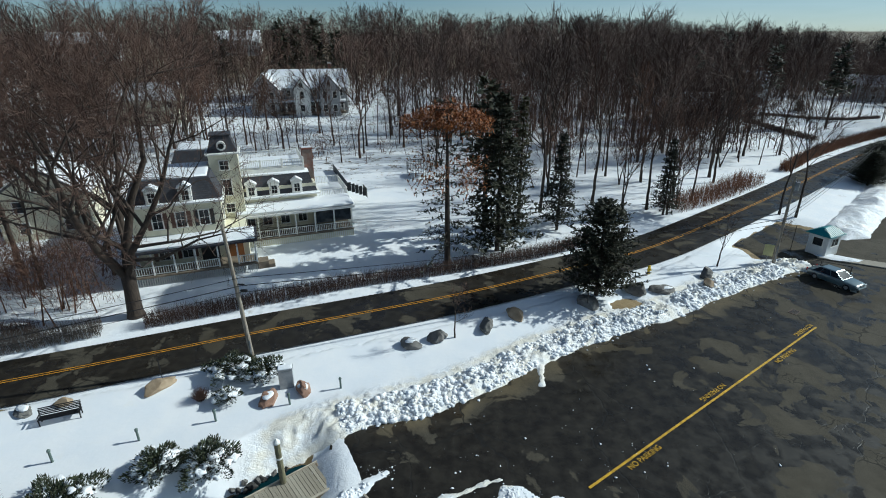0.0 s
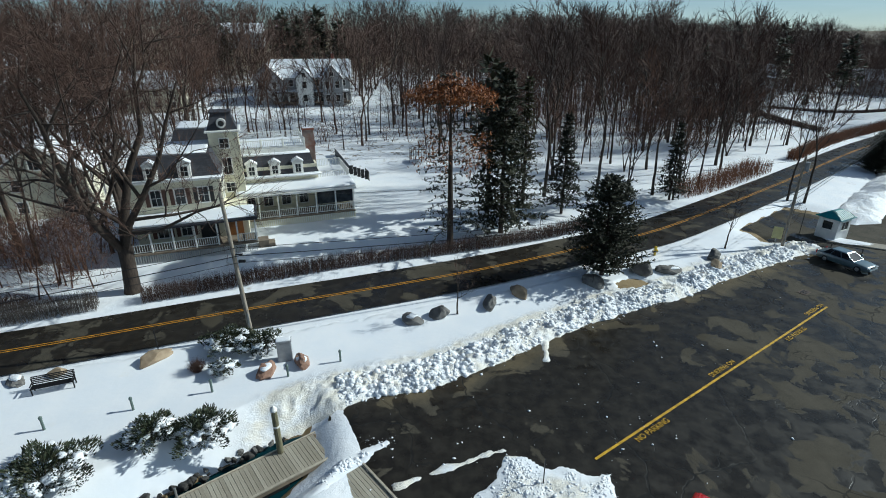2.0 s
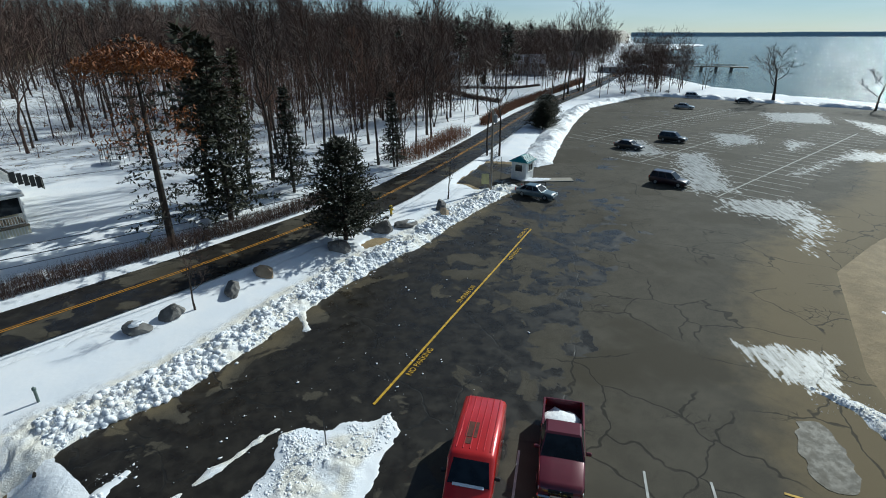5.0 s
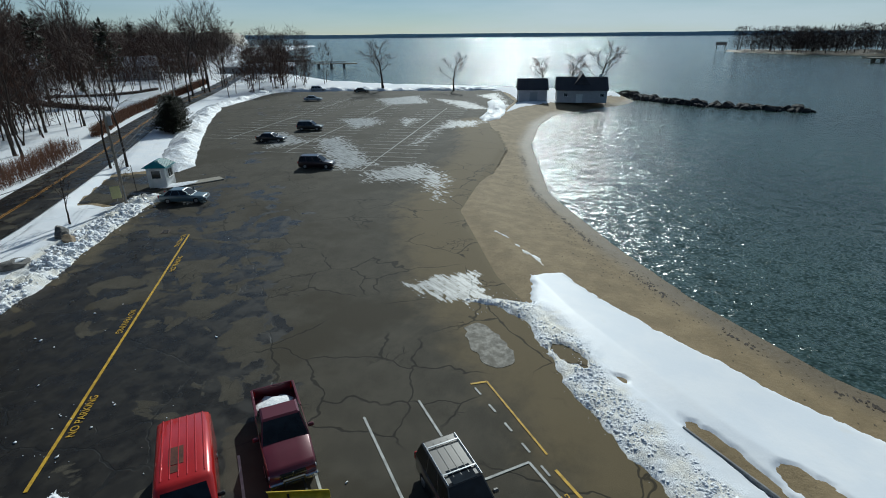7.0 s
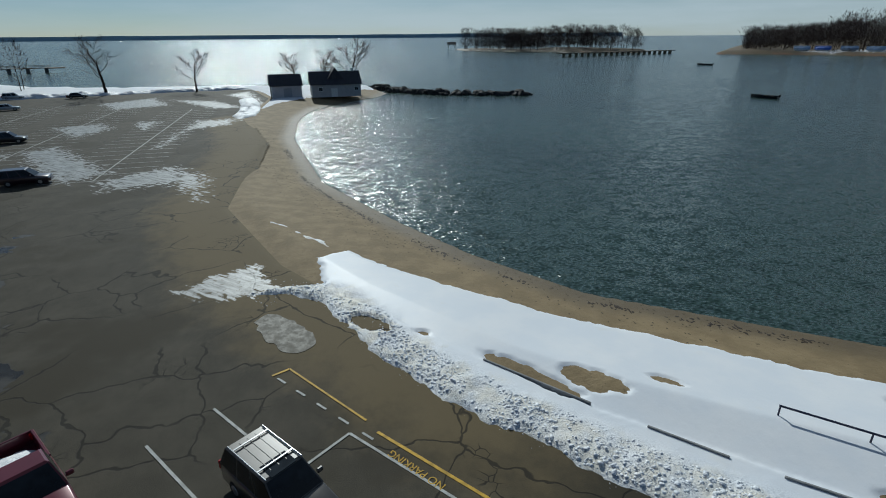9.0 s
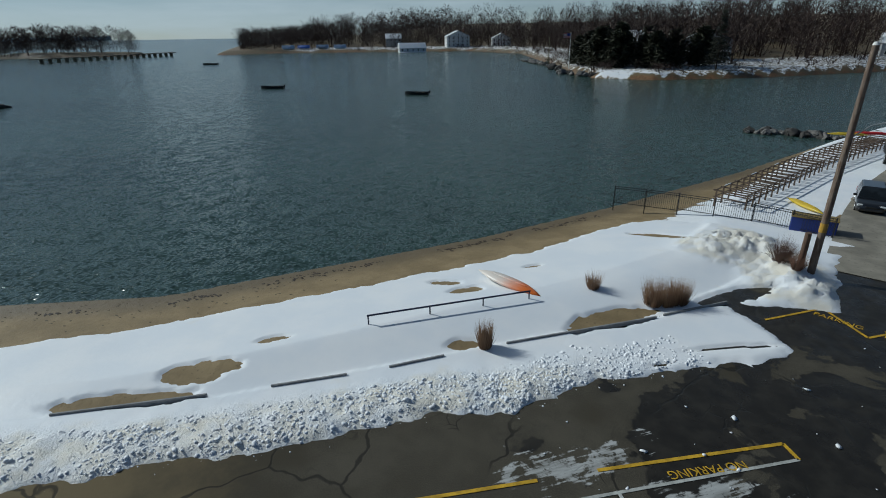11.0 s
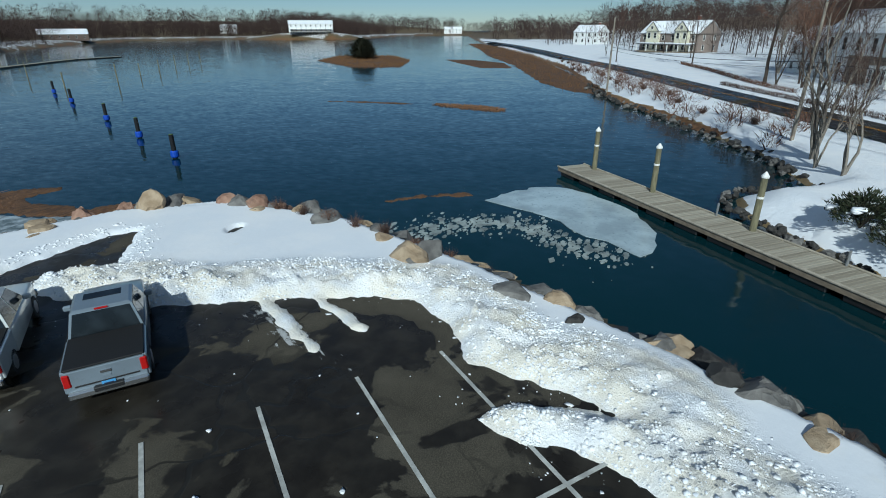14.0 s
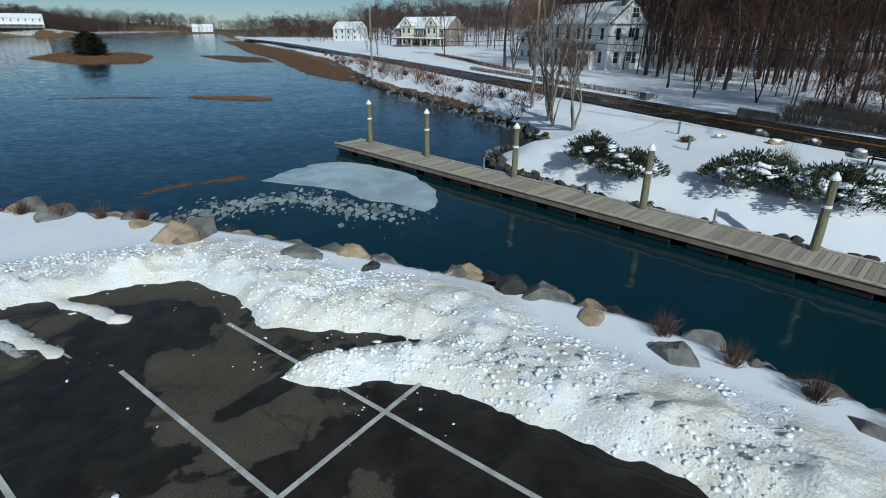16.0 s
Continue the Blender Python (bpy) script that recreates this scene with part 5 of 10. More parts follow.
snow_slab(house, [(-0.3, 2.35), (9.2, 2.35), (9.2, 3.15), (-0.3, 3.15)], 5.12, 0.14)
# right porch
part("porch_floor", Geo().box(6.2, 1.6, 0.98, 12.6, 3.4, 0.2, b=0.02), WOOD_DECK, house)
part("porch_skirt", Geo().box(6.2, 0.05, 0.45, 12.5, 0.06, 0.9), CLAP_CREAM, house)
part("porch_skirt", Geo().box(12.45, 1.6, 0.45, 0.06, 3.2, 0.9), CLAP_CREAM, house)
part("porch_roof", Geo().box(6.2, 1.5, 3.92, 13.0, 3.9, 0.28, tilt=(3, 0, 0), b=0.03), TRIM, house)
snow_slab(house, [(-0.3, -0.4), (12.7, -0.4), (12.7, 3.4), (-0.3, 3.4)], lambda x, y: 4.04 + 0.05 * y, 0.26)
for k, px in enumerate((0.05, 1.9, 3.95, 5.95, 8.1, 10.3, 12.35)):
    part("porch_post", Geo().box(px, 0.05, 2.4, 0.16, 0.16, 2.85, b=0.02), TRIM, house)
    if px < 12:
        nx = (1.9, 3.95, 5.95, 8.1, 10.3, 12.35)[k]
        balustrade(house, px + 0.1, 0.05, nx - 0.1, 0.05, 1.08, 0.85)
        sk = Geo()
        for j in range(9):
            sk.box(px + (nx - px) * (j + 0.5) / 9, 0.0, 0.5, 0.07, 0.04, 0.7)
        part("skirt_slats", sk, TRIM, house)
balustrade(house, 12.4, 0.1, 12.4, 3.1, 1.08, 0.85)
for px in (9.2, 11.3):
    part("porch_screen", Geo().box(px + 0.05, 0.12, 2.95, 1.95, 0.03, 1.65), GLASS, house, "dark porch screen")
part("porch_screen", Geo().box(12.38, 1.6, 2.95, 0.03, 2.9, 1.65), GLASS, house, "dark porch screen")
for px in (1.1, 3.0, 5.0, 7.0):
    window(house, px, 2.5, 0.95, 1.7, 3.08, panes=(2, 2))
# side terrace over the porch end
part("terrace", Geo().box(10.8, 6.6, 3.9, 3.7, 7.0, 0.3, b=0.03), TRIM, house)
part("terrace_wall", Geo().box(10.8, 6.6, 2.3, 3.4, 6.8, 3.0), CLAP_CREAM, house)
snow_slab(house, [(9.0, 3.2), (12.6, 3.2), (12.6, 10.0), (9.0, 10.0)], 4.05, 0.2)
for a in ((9.1, 3.3, 12.6, 3.3), (12.6, 3.3, 12.6, 10.0), (9.1, 10.0, 12.6, 10.0)):
    balustrade(house, *a, 4.1, 1.0, step=0.2)
# chimney
ch = part("chimney", Geo().box(8.45, 5.6, 7.1, 1.25, 0.75, 5.3, b=0.02), BRICK, house, "red brick chimney")
part("chimney_cap", Geo().box(8.45, 5.6, 9.8, 1.4, 0.9, 0.2, b=0.03), BRICK, ch)
part("snow_cap", Geo().box(8.45, 5.6, 9.94, 1.2, 0.7, 0.09, b=0.04), SNOW, ch)
# tower
tower = part("tower", Geo().box(-0.65, 2.0, 5.4, 2.9, 3.0, 10.8), CLAP_CREAM, house)
part("tower_cornice", Geo().box(-0.65, 2.0, 10.85, 3.5, 3.6, 0.22, b=0.06), TRIM, tower)
mansard(tower, -2.15, 0.85, 0.45, 3.55, 10.95, 12.6, 0.55, name="tower_roof")
part("tower_crest", Geo().box(-0.65, 2.0, 12.7, 2.2, 2.3, 0.16, b=0.04), SLATE, tower)
part("round_dormer", Geo().tube([(-0.65, 0.35, 11.65), (-0.65, 0.95, 11.65)], 0.48, 14), TRIM, tower)
part("round_window", Geo().tube([(-0.65, 0.30, 11.65), (-0.65, 0.40, 11.65)], 0.3, 14), GLASS, tower)
for z, h in ((9.6, 0.95), (7.2, 1.7), (4.9, 0.95)):
    window(tower, -0.65, z, 0.85, h, 0.5, panes=(2, 2))
# left wing
part("wall", Geo().box(-5.4, 0.0, 3.65, 8.2, 8.2, 7.3), CLAP_CREAM, house)
mansard(house, -9.8, -1.1, -4.4, 4.4, 7.25, 9.45, 0.9)
part("cornice", Geo().box(-5.45, 0.0, 7.22, 9.0, 9.0, 0.24, b=0.05), TRIM, house)
snow_slab(house, [(-8.6, -3.2), (-2.2, -3.2), (-2.2, 3.2), (-8.6, 3.2)], 9.45, 0.22)
snow_slab(house, [(-9.7, -4.75), (-1.1, -4.75), (-1.1, -4.0), (-9.7, -4.0)], 7.34, 0.14)
for dx in (-7.2, -4.3):
    dormer(house, dx, -4.5, 7.45)
for px, m in ((-7.2, BROWN_SHUTTER), (-5.1, BROWN_SHUTTER), (-3.0, SHUTTER)):
    window(house, px, 5.6, 0.85, 1.5, -4.12, panes=(2, 2), shutters=m)
for yy in (-2.4, 1.0):
    window(house, yy, 5.6, 0.85, 1.5, -1.28, facing=1, axis="x", panes=(2, 2))
# left porch
part("porch_floor", Geo().box(-4.4, -5.4, 0.98, 11.6, 2.6, 0.2, b=0.02), WOOD_DECK, house)
part("porch_roof", Geo().box(-4.4, -5.2, 3.62, 12.0, 3.2, 0.24, tilt=(6, 0, 0), b=0.03), SLATE, house)
snow_slab(house, [(-10.2, -6.75), (1.4, -6.75), (1.4, -4.0), (-10.2, -4.0)], lambda x, y: 4.30 + 0.105 * (y + 5.2) - 0.5, 0.22)
ps = (-10.1, -8.0, -6.1, -4.2, -2.2, -0.4, 1.3)
for k, px in enumerate(ps):
    part("porch_post", Geo().box(px, -6.5, 2.25, 0.15, 0.15, 2.5, b=0.02), TRIM, house)
    if k < 6:
        if k != 4:
            balustrade(house, px + 0.1, -6.5, ps[k + 1] - 0.1, -6.5, 1.08, 0.85)
        sk = Geo()
        for j in range(10):
            sk.box(px + (ps[k + 1] - px) * (j + 0.5) / 10, -6.55, 0.45, 0.06, 0.04, 0.75)
        part("skirt_slats", sk, TRIM, house)
balustrade(house, 1.35, -6.4, 1.35, -4.2, 1.08, 0.85)
for px in (-7.2, -5.1):
    window(house, px, 2.4, 0.9, 1.6, -4.12, panes=(2, 2), shutters=BROWN_SHUTTER)
part("door", Geo().box(-3.0, -4.16, 2.15, 1.7, 0.08, 2.1, b=0.01), SHUTTER, house)
part("door", Geo().box(-0.55, -4.16, 2.15, 1.4, 0.08, 2.1, b=0.01), paint("orange_door", (0.28, 0.11, 0.03), 0.5), house, "orange-brown wooden door")
part("link_wall", Geo().box(-0.4, -1.9, 1.9, 2.2, 4.2, 3.8), CLAP_CREAM, house)
part("steps", Geo().box(1.9, -5.4, 0.4, 1.0, 1.3, 0.8, b=0.03).box(2.5, -5.4, 0.2, 1.0, 1.3, 0.4, b=0.03), WOOD_DECK, house)
# rear ell
part("rear_wing", Geo().box(-3.0, 7.2, 4.6, 6.4, 6.5, 9.2), CLAP_CREAM, house)
mansard(house, -6.3, 0.3, 3.9, 10.6, 9.1, 10.6, 0.7)
snow_slab(house, [(-5.5, 4.7), (-0.5, 4.7), (-0.5, 9.8), (-5.5, 9.8)], 10.6, 0.2)

# raised yard behind the terrace with its dark fence
part("rear_terrace", Geo().box(11.5, 15.6, 1.4, 4.4, 11.4, 3.2), CLAP_CREAM, house)
snow_slab(house, [(9.2, 9.9), (13.7, 9.9), (13.7, 21.3), (9.2, 21.3)], 3.0, 0.14)
fence_b = thing("fence", HX + 13.7 * 0.9367 - 9.6 * 0.3502, HY + 13.7 * 0.3502 + 9.6 * 0.9367, 3.95, HR, "dark wooden fence along the raised yard and its steps", "fence")
for i in range(19):
    part("panel", Geo().box(0, i * 0.62, 0.62, 0.05, 0.58, 1.1, b=0.01), SHUTTER, fence_b)
for i in range(5):
    part("panel", Geo().box(0.3 + i * 0.5, 0, 0.45 - 0.22 * i, 0.46, 0.05, 1.2, b=0.01), SHUTTER, fence_b)
for i in range(4):
    part("panel", Geo().box(2.6, i * 0.62, -0.6, 0.05, 0.58, 1.3, b=0.01), SHUTTER, fence_b)


def simple_house(name, x, y, rz, w, d, h, label, wall=CLAP_WHITE, roof_h=3.0, roof=ROOF_GREY, floors=2, cols=4, snow=0.7, z=None, gable="x", porch=False, chimney=True, group=""):
    """A house with gable roof, storeys of windows, chimney and snow on the roof; front faces -y."""
    hs = thing(name, x, y, z, rz, label, "house", group)
    part("wall", Geo().box(0, 0, h / 2 - 0.3, w, d, h + 0.6), wall, hs)
    e = 0.4
    if gable == "x":      # ridge along x
        out = [(-d / 2 - e, h - 0.15), (d / 2 + e, h - 0.15), (0, h + roof_h)]
        part("roof", Geo().prism([(p, q) for p, q in out], -w / 2 - e, w / 2 + e, "yz"), roof, hs)
        for s in (-1, 1):
            a, b = sorted((s * (w / 2 + e + 0.004), s * (w / 2 + e + 0.04)))
            part("gable", Geo().prism([(-d / 2, h - 0.1), (d / 2, h - 0.1), (0, h + roof_h - 0.3)], a, b, "yz"), wall, hs)
        lift = lambda px, py: h - 0.15 + (roof_h + 0.15) * (1 - abs(py) / (d / 2 + e))
        if snow:
            snow_slab(hs, [(-w / 2 - e, -d / 2 - e), (w / 2 + e, -d / 2 - e), (w / 2 + e, -0.02), (-w / 2 - e, -0.02)], lift, 0.16)
            snow_slab(hs, [(-w / 2 - e, 0.02), (w / 2 + e, 0.02), (w / 2 + e, d / 2 + e), (-w / 2 - e, d / 2 + e)], lift, 0.16)
    else:                 # gable towards the front
        part("roof", Geo().prism([(-w / 2 - e, h - 0.15), (w / 2 + e, h - 0.15), (0, h + roof_h)], -d / 2 - e, d / 2 + e), roof, hs)
        part("gable", Geo().prism([(-w / 2, h - 0.1), (w / 2, h - 0.1), (0, h + roof_h - 0.35)], -d / 2 - e - 0.03, -d / 2 - e - 0.003), wall, hs)
        lift = lambda px, py: h - 0.15 + (roof_h + 0.15) * (1 - abs(px) / (w / 2 + e))
        if snow:
            for s in (-1, 1):
                snow_slab(hs, [(s * 0.02, -d / 2 - e + 0.1), (s * (w / 2 + e), -d / 2 - e + 0.1), (s * (w / 2 + e), d / 2 + e), (s * 0.02, d / 2 + e)], lift, 0.16)
        window(hs, 0, h + roof_h * 0.35, 0.9, 1.1, -d / 2 - e - 0.03, panes=(2, 1))
    fh = h / floors
    for fl in range(floors):
        for c in range(cols):
            wx = -w / 2 + (c + 0.5) * w / cols
            window(hs, wx, fl * fh + fh * 0.55, min(1.0, w / cols * 0.45), fh * 0.5, -d / 2 - 0.002, panes=(1, 2))
        for c in range(2):
            for side in (-1, 1):
                window(hs, -d / 4 + c * d / 2, fl * fh + fh * 0.55, 0.9, fh * 0.5, side * (w / 2 + 0.002), facing=side, axis="x", panes=(1, 2))
    if chimney:
        c = part("chimney", Geo().box(w * 0.28, 0.4, h + roof_h * 0.8, 0.8, 0.7, roof_h * 1.1, b=0.02), BRICK, hs)
        part("chimney_cap", Geo().box(w * 0.28, 0.4, h + roof_h * 1.36, 0.95, 0.85, 0.14, b=0.02), TRIM, c)
    if porch:
        part("porch_roof", Geo().box(0, -d / 2 - 1.4, 2.75, w * 0.96, 2.9, 0.22, tilt=(6, 0, 0), b=0.03), roof, hs)
        snow_slab(hs, [(-w * 0.48, -d / 2 - 2.9), (w * 0.48, -d / 2 - 2.9), (w * 0.48, -d / 2), (-w * 0.48, -d / 2)], lambda px, py: 2.98 + 0.105 * (py + d / 2 + 1.4), 0.16)
        part("porch_floor", Geo().box(0, -d / 2 - 1.4, 0.2, w * 0.96, 2.8, 0.4, b=0.02), WOOD_DECK, hs)
        for i in range(6):
            part("porch_post", Geo().box(-w * 0.46 + i * w * 0.92 / 5, -d / 2 - 2.65, 1.55, 0.26, 0.26, 2.35, b=0.03), TRIM, hs)
    return hs

# ---- vehicles ----
def car_paint(name, c, rough=0.28):
    return paint(name, c, rough, 0.15, 0.8, vary=0.10, scale=1.2)


RED = car_paint("bright_red_paint", (0.50, 0.012, 0.010))
MAROON = car_paint("maroon_paint", (0.12, 0.012, 0.022))
SILVER = car_paint("silver_paint", (0.42, 0.45, 0.48))
WHITE_CAR = car_paint("pearl_white_paint", (0.66, 0.67, 0.64))
GREY_CAR = car_paint("steel_grey_paint", (0.20, 0.24, 0.28))
TAUPE_CAR = car_paint("dark_taupe_paint", (0.07, 0.062, 0.055))
DARK_CAR = car_paint("black_paint", (0.012, 0.013, 0.016))
BLUE_GREY = car_paint("blue_grey_paint", (0.12, 0.17, 0.19))
RUBBER = paint("tyre_rubber", (0.018, 0.018, 0.018), 0.85)
ALLOY = paint("alloy_rim", (0.45, 0.45, 0.46), 0.35, 0.8)
CHROME = paint("chrome", (0.6, 0.6, 0.6), 0.18, 0.95, vary=0.05)
TAIL = paint("red_lens", (0.40, 0.008, 0.008), 0.2)
LENS = paint("clear_lens", (0.6, 0.62, 0.62), 0.12)
PLATE = paint("pale_blue_plate", (0.10, 0.32, 0.62), 0.4)
PLOW = paint("plow_yellow", (0.60, 0.46, 0.02), 0.5, vary=0.25)
TONNEAU = paint("black_vinyl", (0.007, 0.007, 0.008), 0.75)
CAR_GLASS = make_glass("car_glass", (0.008, 0.010, 0.012))


def body_ring(x, hw, z0, z1, r=0.10):
    """Rounded cross-section of a body at x, as 12 points."""
    r = min(r, (z1 - z0) * 0.45)
    k = r * 0.3
    return [(x, -hw + k, z0), (x, hw - k, z0), (x, hw, z0 + k), (x, hw, z1 - r), (x, hw - k, z1 - k), (x, hw - r, z1),
            (x, hw * 0.4, z1 + 0.012), (x, -hw * 0.4, z1 + 0.012), (x, -hw + r, z1), (x, -hw + k, z1 - k), (x, -hw, z1 - r), (x, -hw, z0 + k)]


def quad_panel(g, a, b, c, d, inset=0.06, off=0.008, thick=0.012):
    """A thin solid panel on the quad a b c d, shrunk and lifted along its normal."""
    p = [np.array(q, float) for q in (a, b, c, d)]
    mid = sum(p) / 4
    nrm = unit(np.cross(p[1] - p[0], p[3] - p[0]))
    q = [mid + (v - mid) * (1 - inset) + nrm * off for v in p]
    lo = [v - nrm * (thick + off) for v in q]
    g.add(q + lo, [(0, 1, 2, 3), (7, 6, 5, 4), (0, 4, 5, 1), (1, 5, 6, 2), (2, 6, 7, 3), (3, 7, 4, 0)])


def add_wheels(v, xs, half_track, r, rim=ALLOY):
    for wx in xs:
        for s in (-1, 1):
            y0, y1 = s * (half_track - 0.12), s * (half_track + 0.10)
            t = Geo().tube([(wx, y0, r), (wx, y0 + s * 0.03, r), (wx, y1 - s * 0.03, r), (wx, y1, r)], [r * 0.92, r, r, r * 0.92], 18)
            w = part("wheel", t, RUBBER, v)
            k = Geo().tube([(wx, y1 - s * 0.02, r), (wx, y1 + s * 0.012, r)], [r * 0.62, r * 0.55], 14)
            part("rim", k, rim, w)


def cabin(v, mat, xr0, xf0, xr1, xf1, zb, zt, hw0, hw1, mids=(), roof_open=None, glass_name="window"):
    """A greenhouse: painted shell with glass panels on the four sides."""
    b = [(xr0, -hw0, zb), (xf0, -hw0, zb), (xf0, hw0, zb), (xr0, hw0, zb)]
    t = [(xr1, -hw1, zt), (xf1, -hw1, zt), (xf1, hw1, zt), (xr1, hw1, zt)]
    m = 0.08
    top = [(xr1 + m, -hw1 + m, zt + 0.05), (xf1 - m, -hw1 + m, zt + 0.05), (xf1 - m, hw1 - m, zt + 0.05), (xr1 + m, hw1 - m, zt + 0.05)]
    g = Geo().loft([b, t, top])
    part("cab", g, mat, v)
    ws = Geo()
    quad_panel(ws, b[1], b[2], t[2], t[1], 0.06)
    part("windscreen", ws, CAR_GLASS, v)
    rw = Geo()
    quad_panel(rw, b[3], b[0], t[0], t[3], 0.08)
    part("rear_window", rw, CAR_GLASS, v)
    cuts = [0.0, *mids, 1.0]
    for s in (-1, 1):
        for a0, a1 in zip(cuts, cuts[1:]):
            w = Geo()
            def at_(u, row, xa, xb, hw, z):
                return (xa + (xb - xa) * u, s * hw, z)
            lo0, lo1 = at_(a0, 0, xr0, xf0, hw0, zb), at_(a1, 0, xr0, xf0, hw0, zb)
            hi0, hi1 = at_(a0, 1, xr1, xf1, hw1, zt), at_(a1, 1, xr1, xf1, hw1, zt)
            if s < 0:
                quad_panel(w, lo0, lo1, hi1, hi0, 0.09)
            else:
                quad_panel(w, lo1, lo0, hi0, hi1, 0.09)
            part("side_window", w, CAR_GLASS, v)


def fittings(v, L, W, zl, tail_z, mat, mirror_x, plate=True):
    for s in (-1, 1):
        part("headlight", Geo().box(L / 2 - 0.09, s * (W / 2 - 0.26), zl, 0.16, 0.36, 0.16, b=0.04), LENS, v)
        part("tail_light", Geo().box(-L / 2 + 0.05, s * (W / 2 - 0.11), tail_z, 0.12, 0.16, 0.34, b=0.03), TAIL, v)
        mr = part("mirror", Geo().box(mirror_x, s * (W / 2 + 0.12), 1.12 if W < 1.9 else 1.30, 0.14, 0.24, 0.18, b=0.04), mat, v)
    if plate:
        pl = part("number_plate", Geo().box(-L / 2 - 0.045, 0, tail_z - 0.32, 0.02, 0.32, 0.16), PLATE, v, "pale blue number plate")
        part("plate_bars", Geo().box(-L / 2 - 0.057, 0, tail_z - 0.32, 0.006, 0.22, 0.05), paint("dark_ink", (0.02, 0.03, 0.08)), pl)


def car(x, y, heading, mat, label, suv=True, z=None, name="car", group="", rack=False):
    """A saloon or a sport utility car; heading degrees from +x."""
    L, W = (4.7, 1.86) if suv else (4.8, 1.82)
    v = thing(name, x, y, z, heading, label, "car", group)
    h = W / 2
    bz = 1.02 if suv else 0.92
    rings = [body_ring(-L / 2, h - 0.16, 0.42, bz - 0.12), body_ring(-L / 2 + 0.12, h - 0.04, 0.30, bz), body_ring(-L / 4, h, 0.26, bz + 0.02), body_ring(0.25, h, 0.26, bz),
             body_ring(L / 2 - 1.15, h - 0.01, 0.26, bz - 0.06), body_ring(L / 2 - 0.25, h - 0.07, 0.28, bz - 0.16), body_ring(L / 2, h - 0.22, 0.40, bz - 0.30)]
    b = Geo().loft(rings)
    b.smooth = True
    part("body", b, mat, v)
    if suv:
        cabin(v, mat, -L / 2 + 0.08, 1.15, -L / 2 + 0.34, 0.35, bz - 0.03, 1.68, h - 0.05, h - 0.22, (0.32, 0.64))
        roof_z = 1.73
    else:
        cabin(v, mat, -L / 2 + 0.55, 1.05, -L / 2 + 1.15, 0.25, bz - 0.03, 1.40, h - 0.05, h - 0.25, (0.25, 0.62))
        roof_z = 1.45
    if rack:
        for s in (-1, 1):
            part("roof_rail", Geo().box(-0.75, s * (h - 0.26), roof_z + 0.05, 2.3, 0.05, 0.05, b=0.015), CHROME, v)
        for rx in (-1.55, -0.1):
            part("roof_bar", Geo().box(rx, 0, roof_z + 0.06, 0.07, 2 * h - 0.5, 0.03, b=0.01), CHROME, v)
        for ry in (-0.3, 0, 0.3):
            part("roof_rib", Geo().box(-0.85, ry, roof_z + 0.006, 1.9, 0.025, 0.02), TAUPE_CAR, v)
        part("sunroof", Geo().box(0.05, 0, roof_z - 0.004, 0.7, 0.95, 0.03, b=0.01), CAR_GLASS, v)
    part("bumper", Geo().box(L / 2 - 0.05, 0, 0.45, 0.22, W - 0.42, 0.2, b=0.05), mat, v)
    part("grille", Geo().box(L / 2 - 0.03, 0, 0.64, 0.12, 0.7, 0.12, b=0.02), BLACK, v)
    add_wheels(v, (-L / 2 + 0.95, L / 2 - 0.92), h - 0.1, 0.35 if suv else 0.32)
    fittings(v, L, W, bz - 0.28, bz - 0.12, mat, 0.75)
    return v


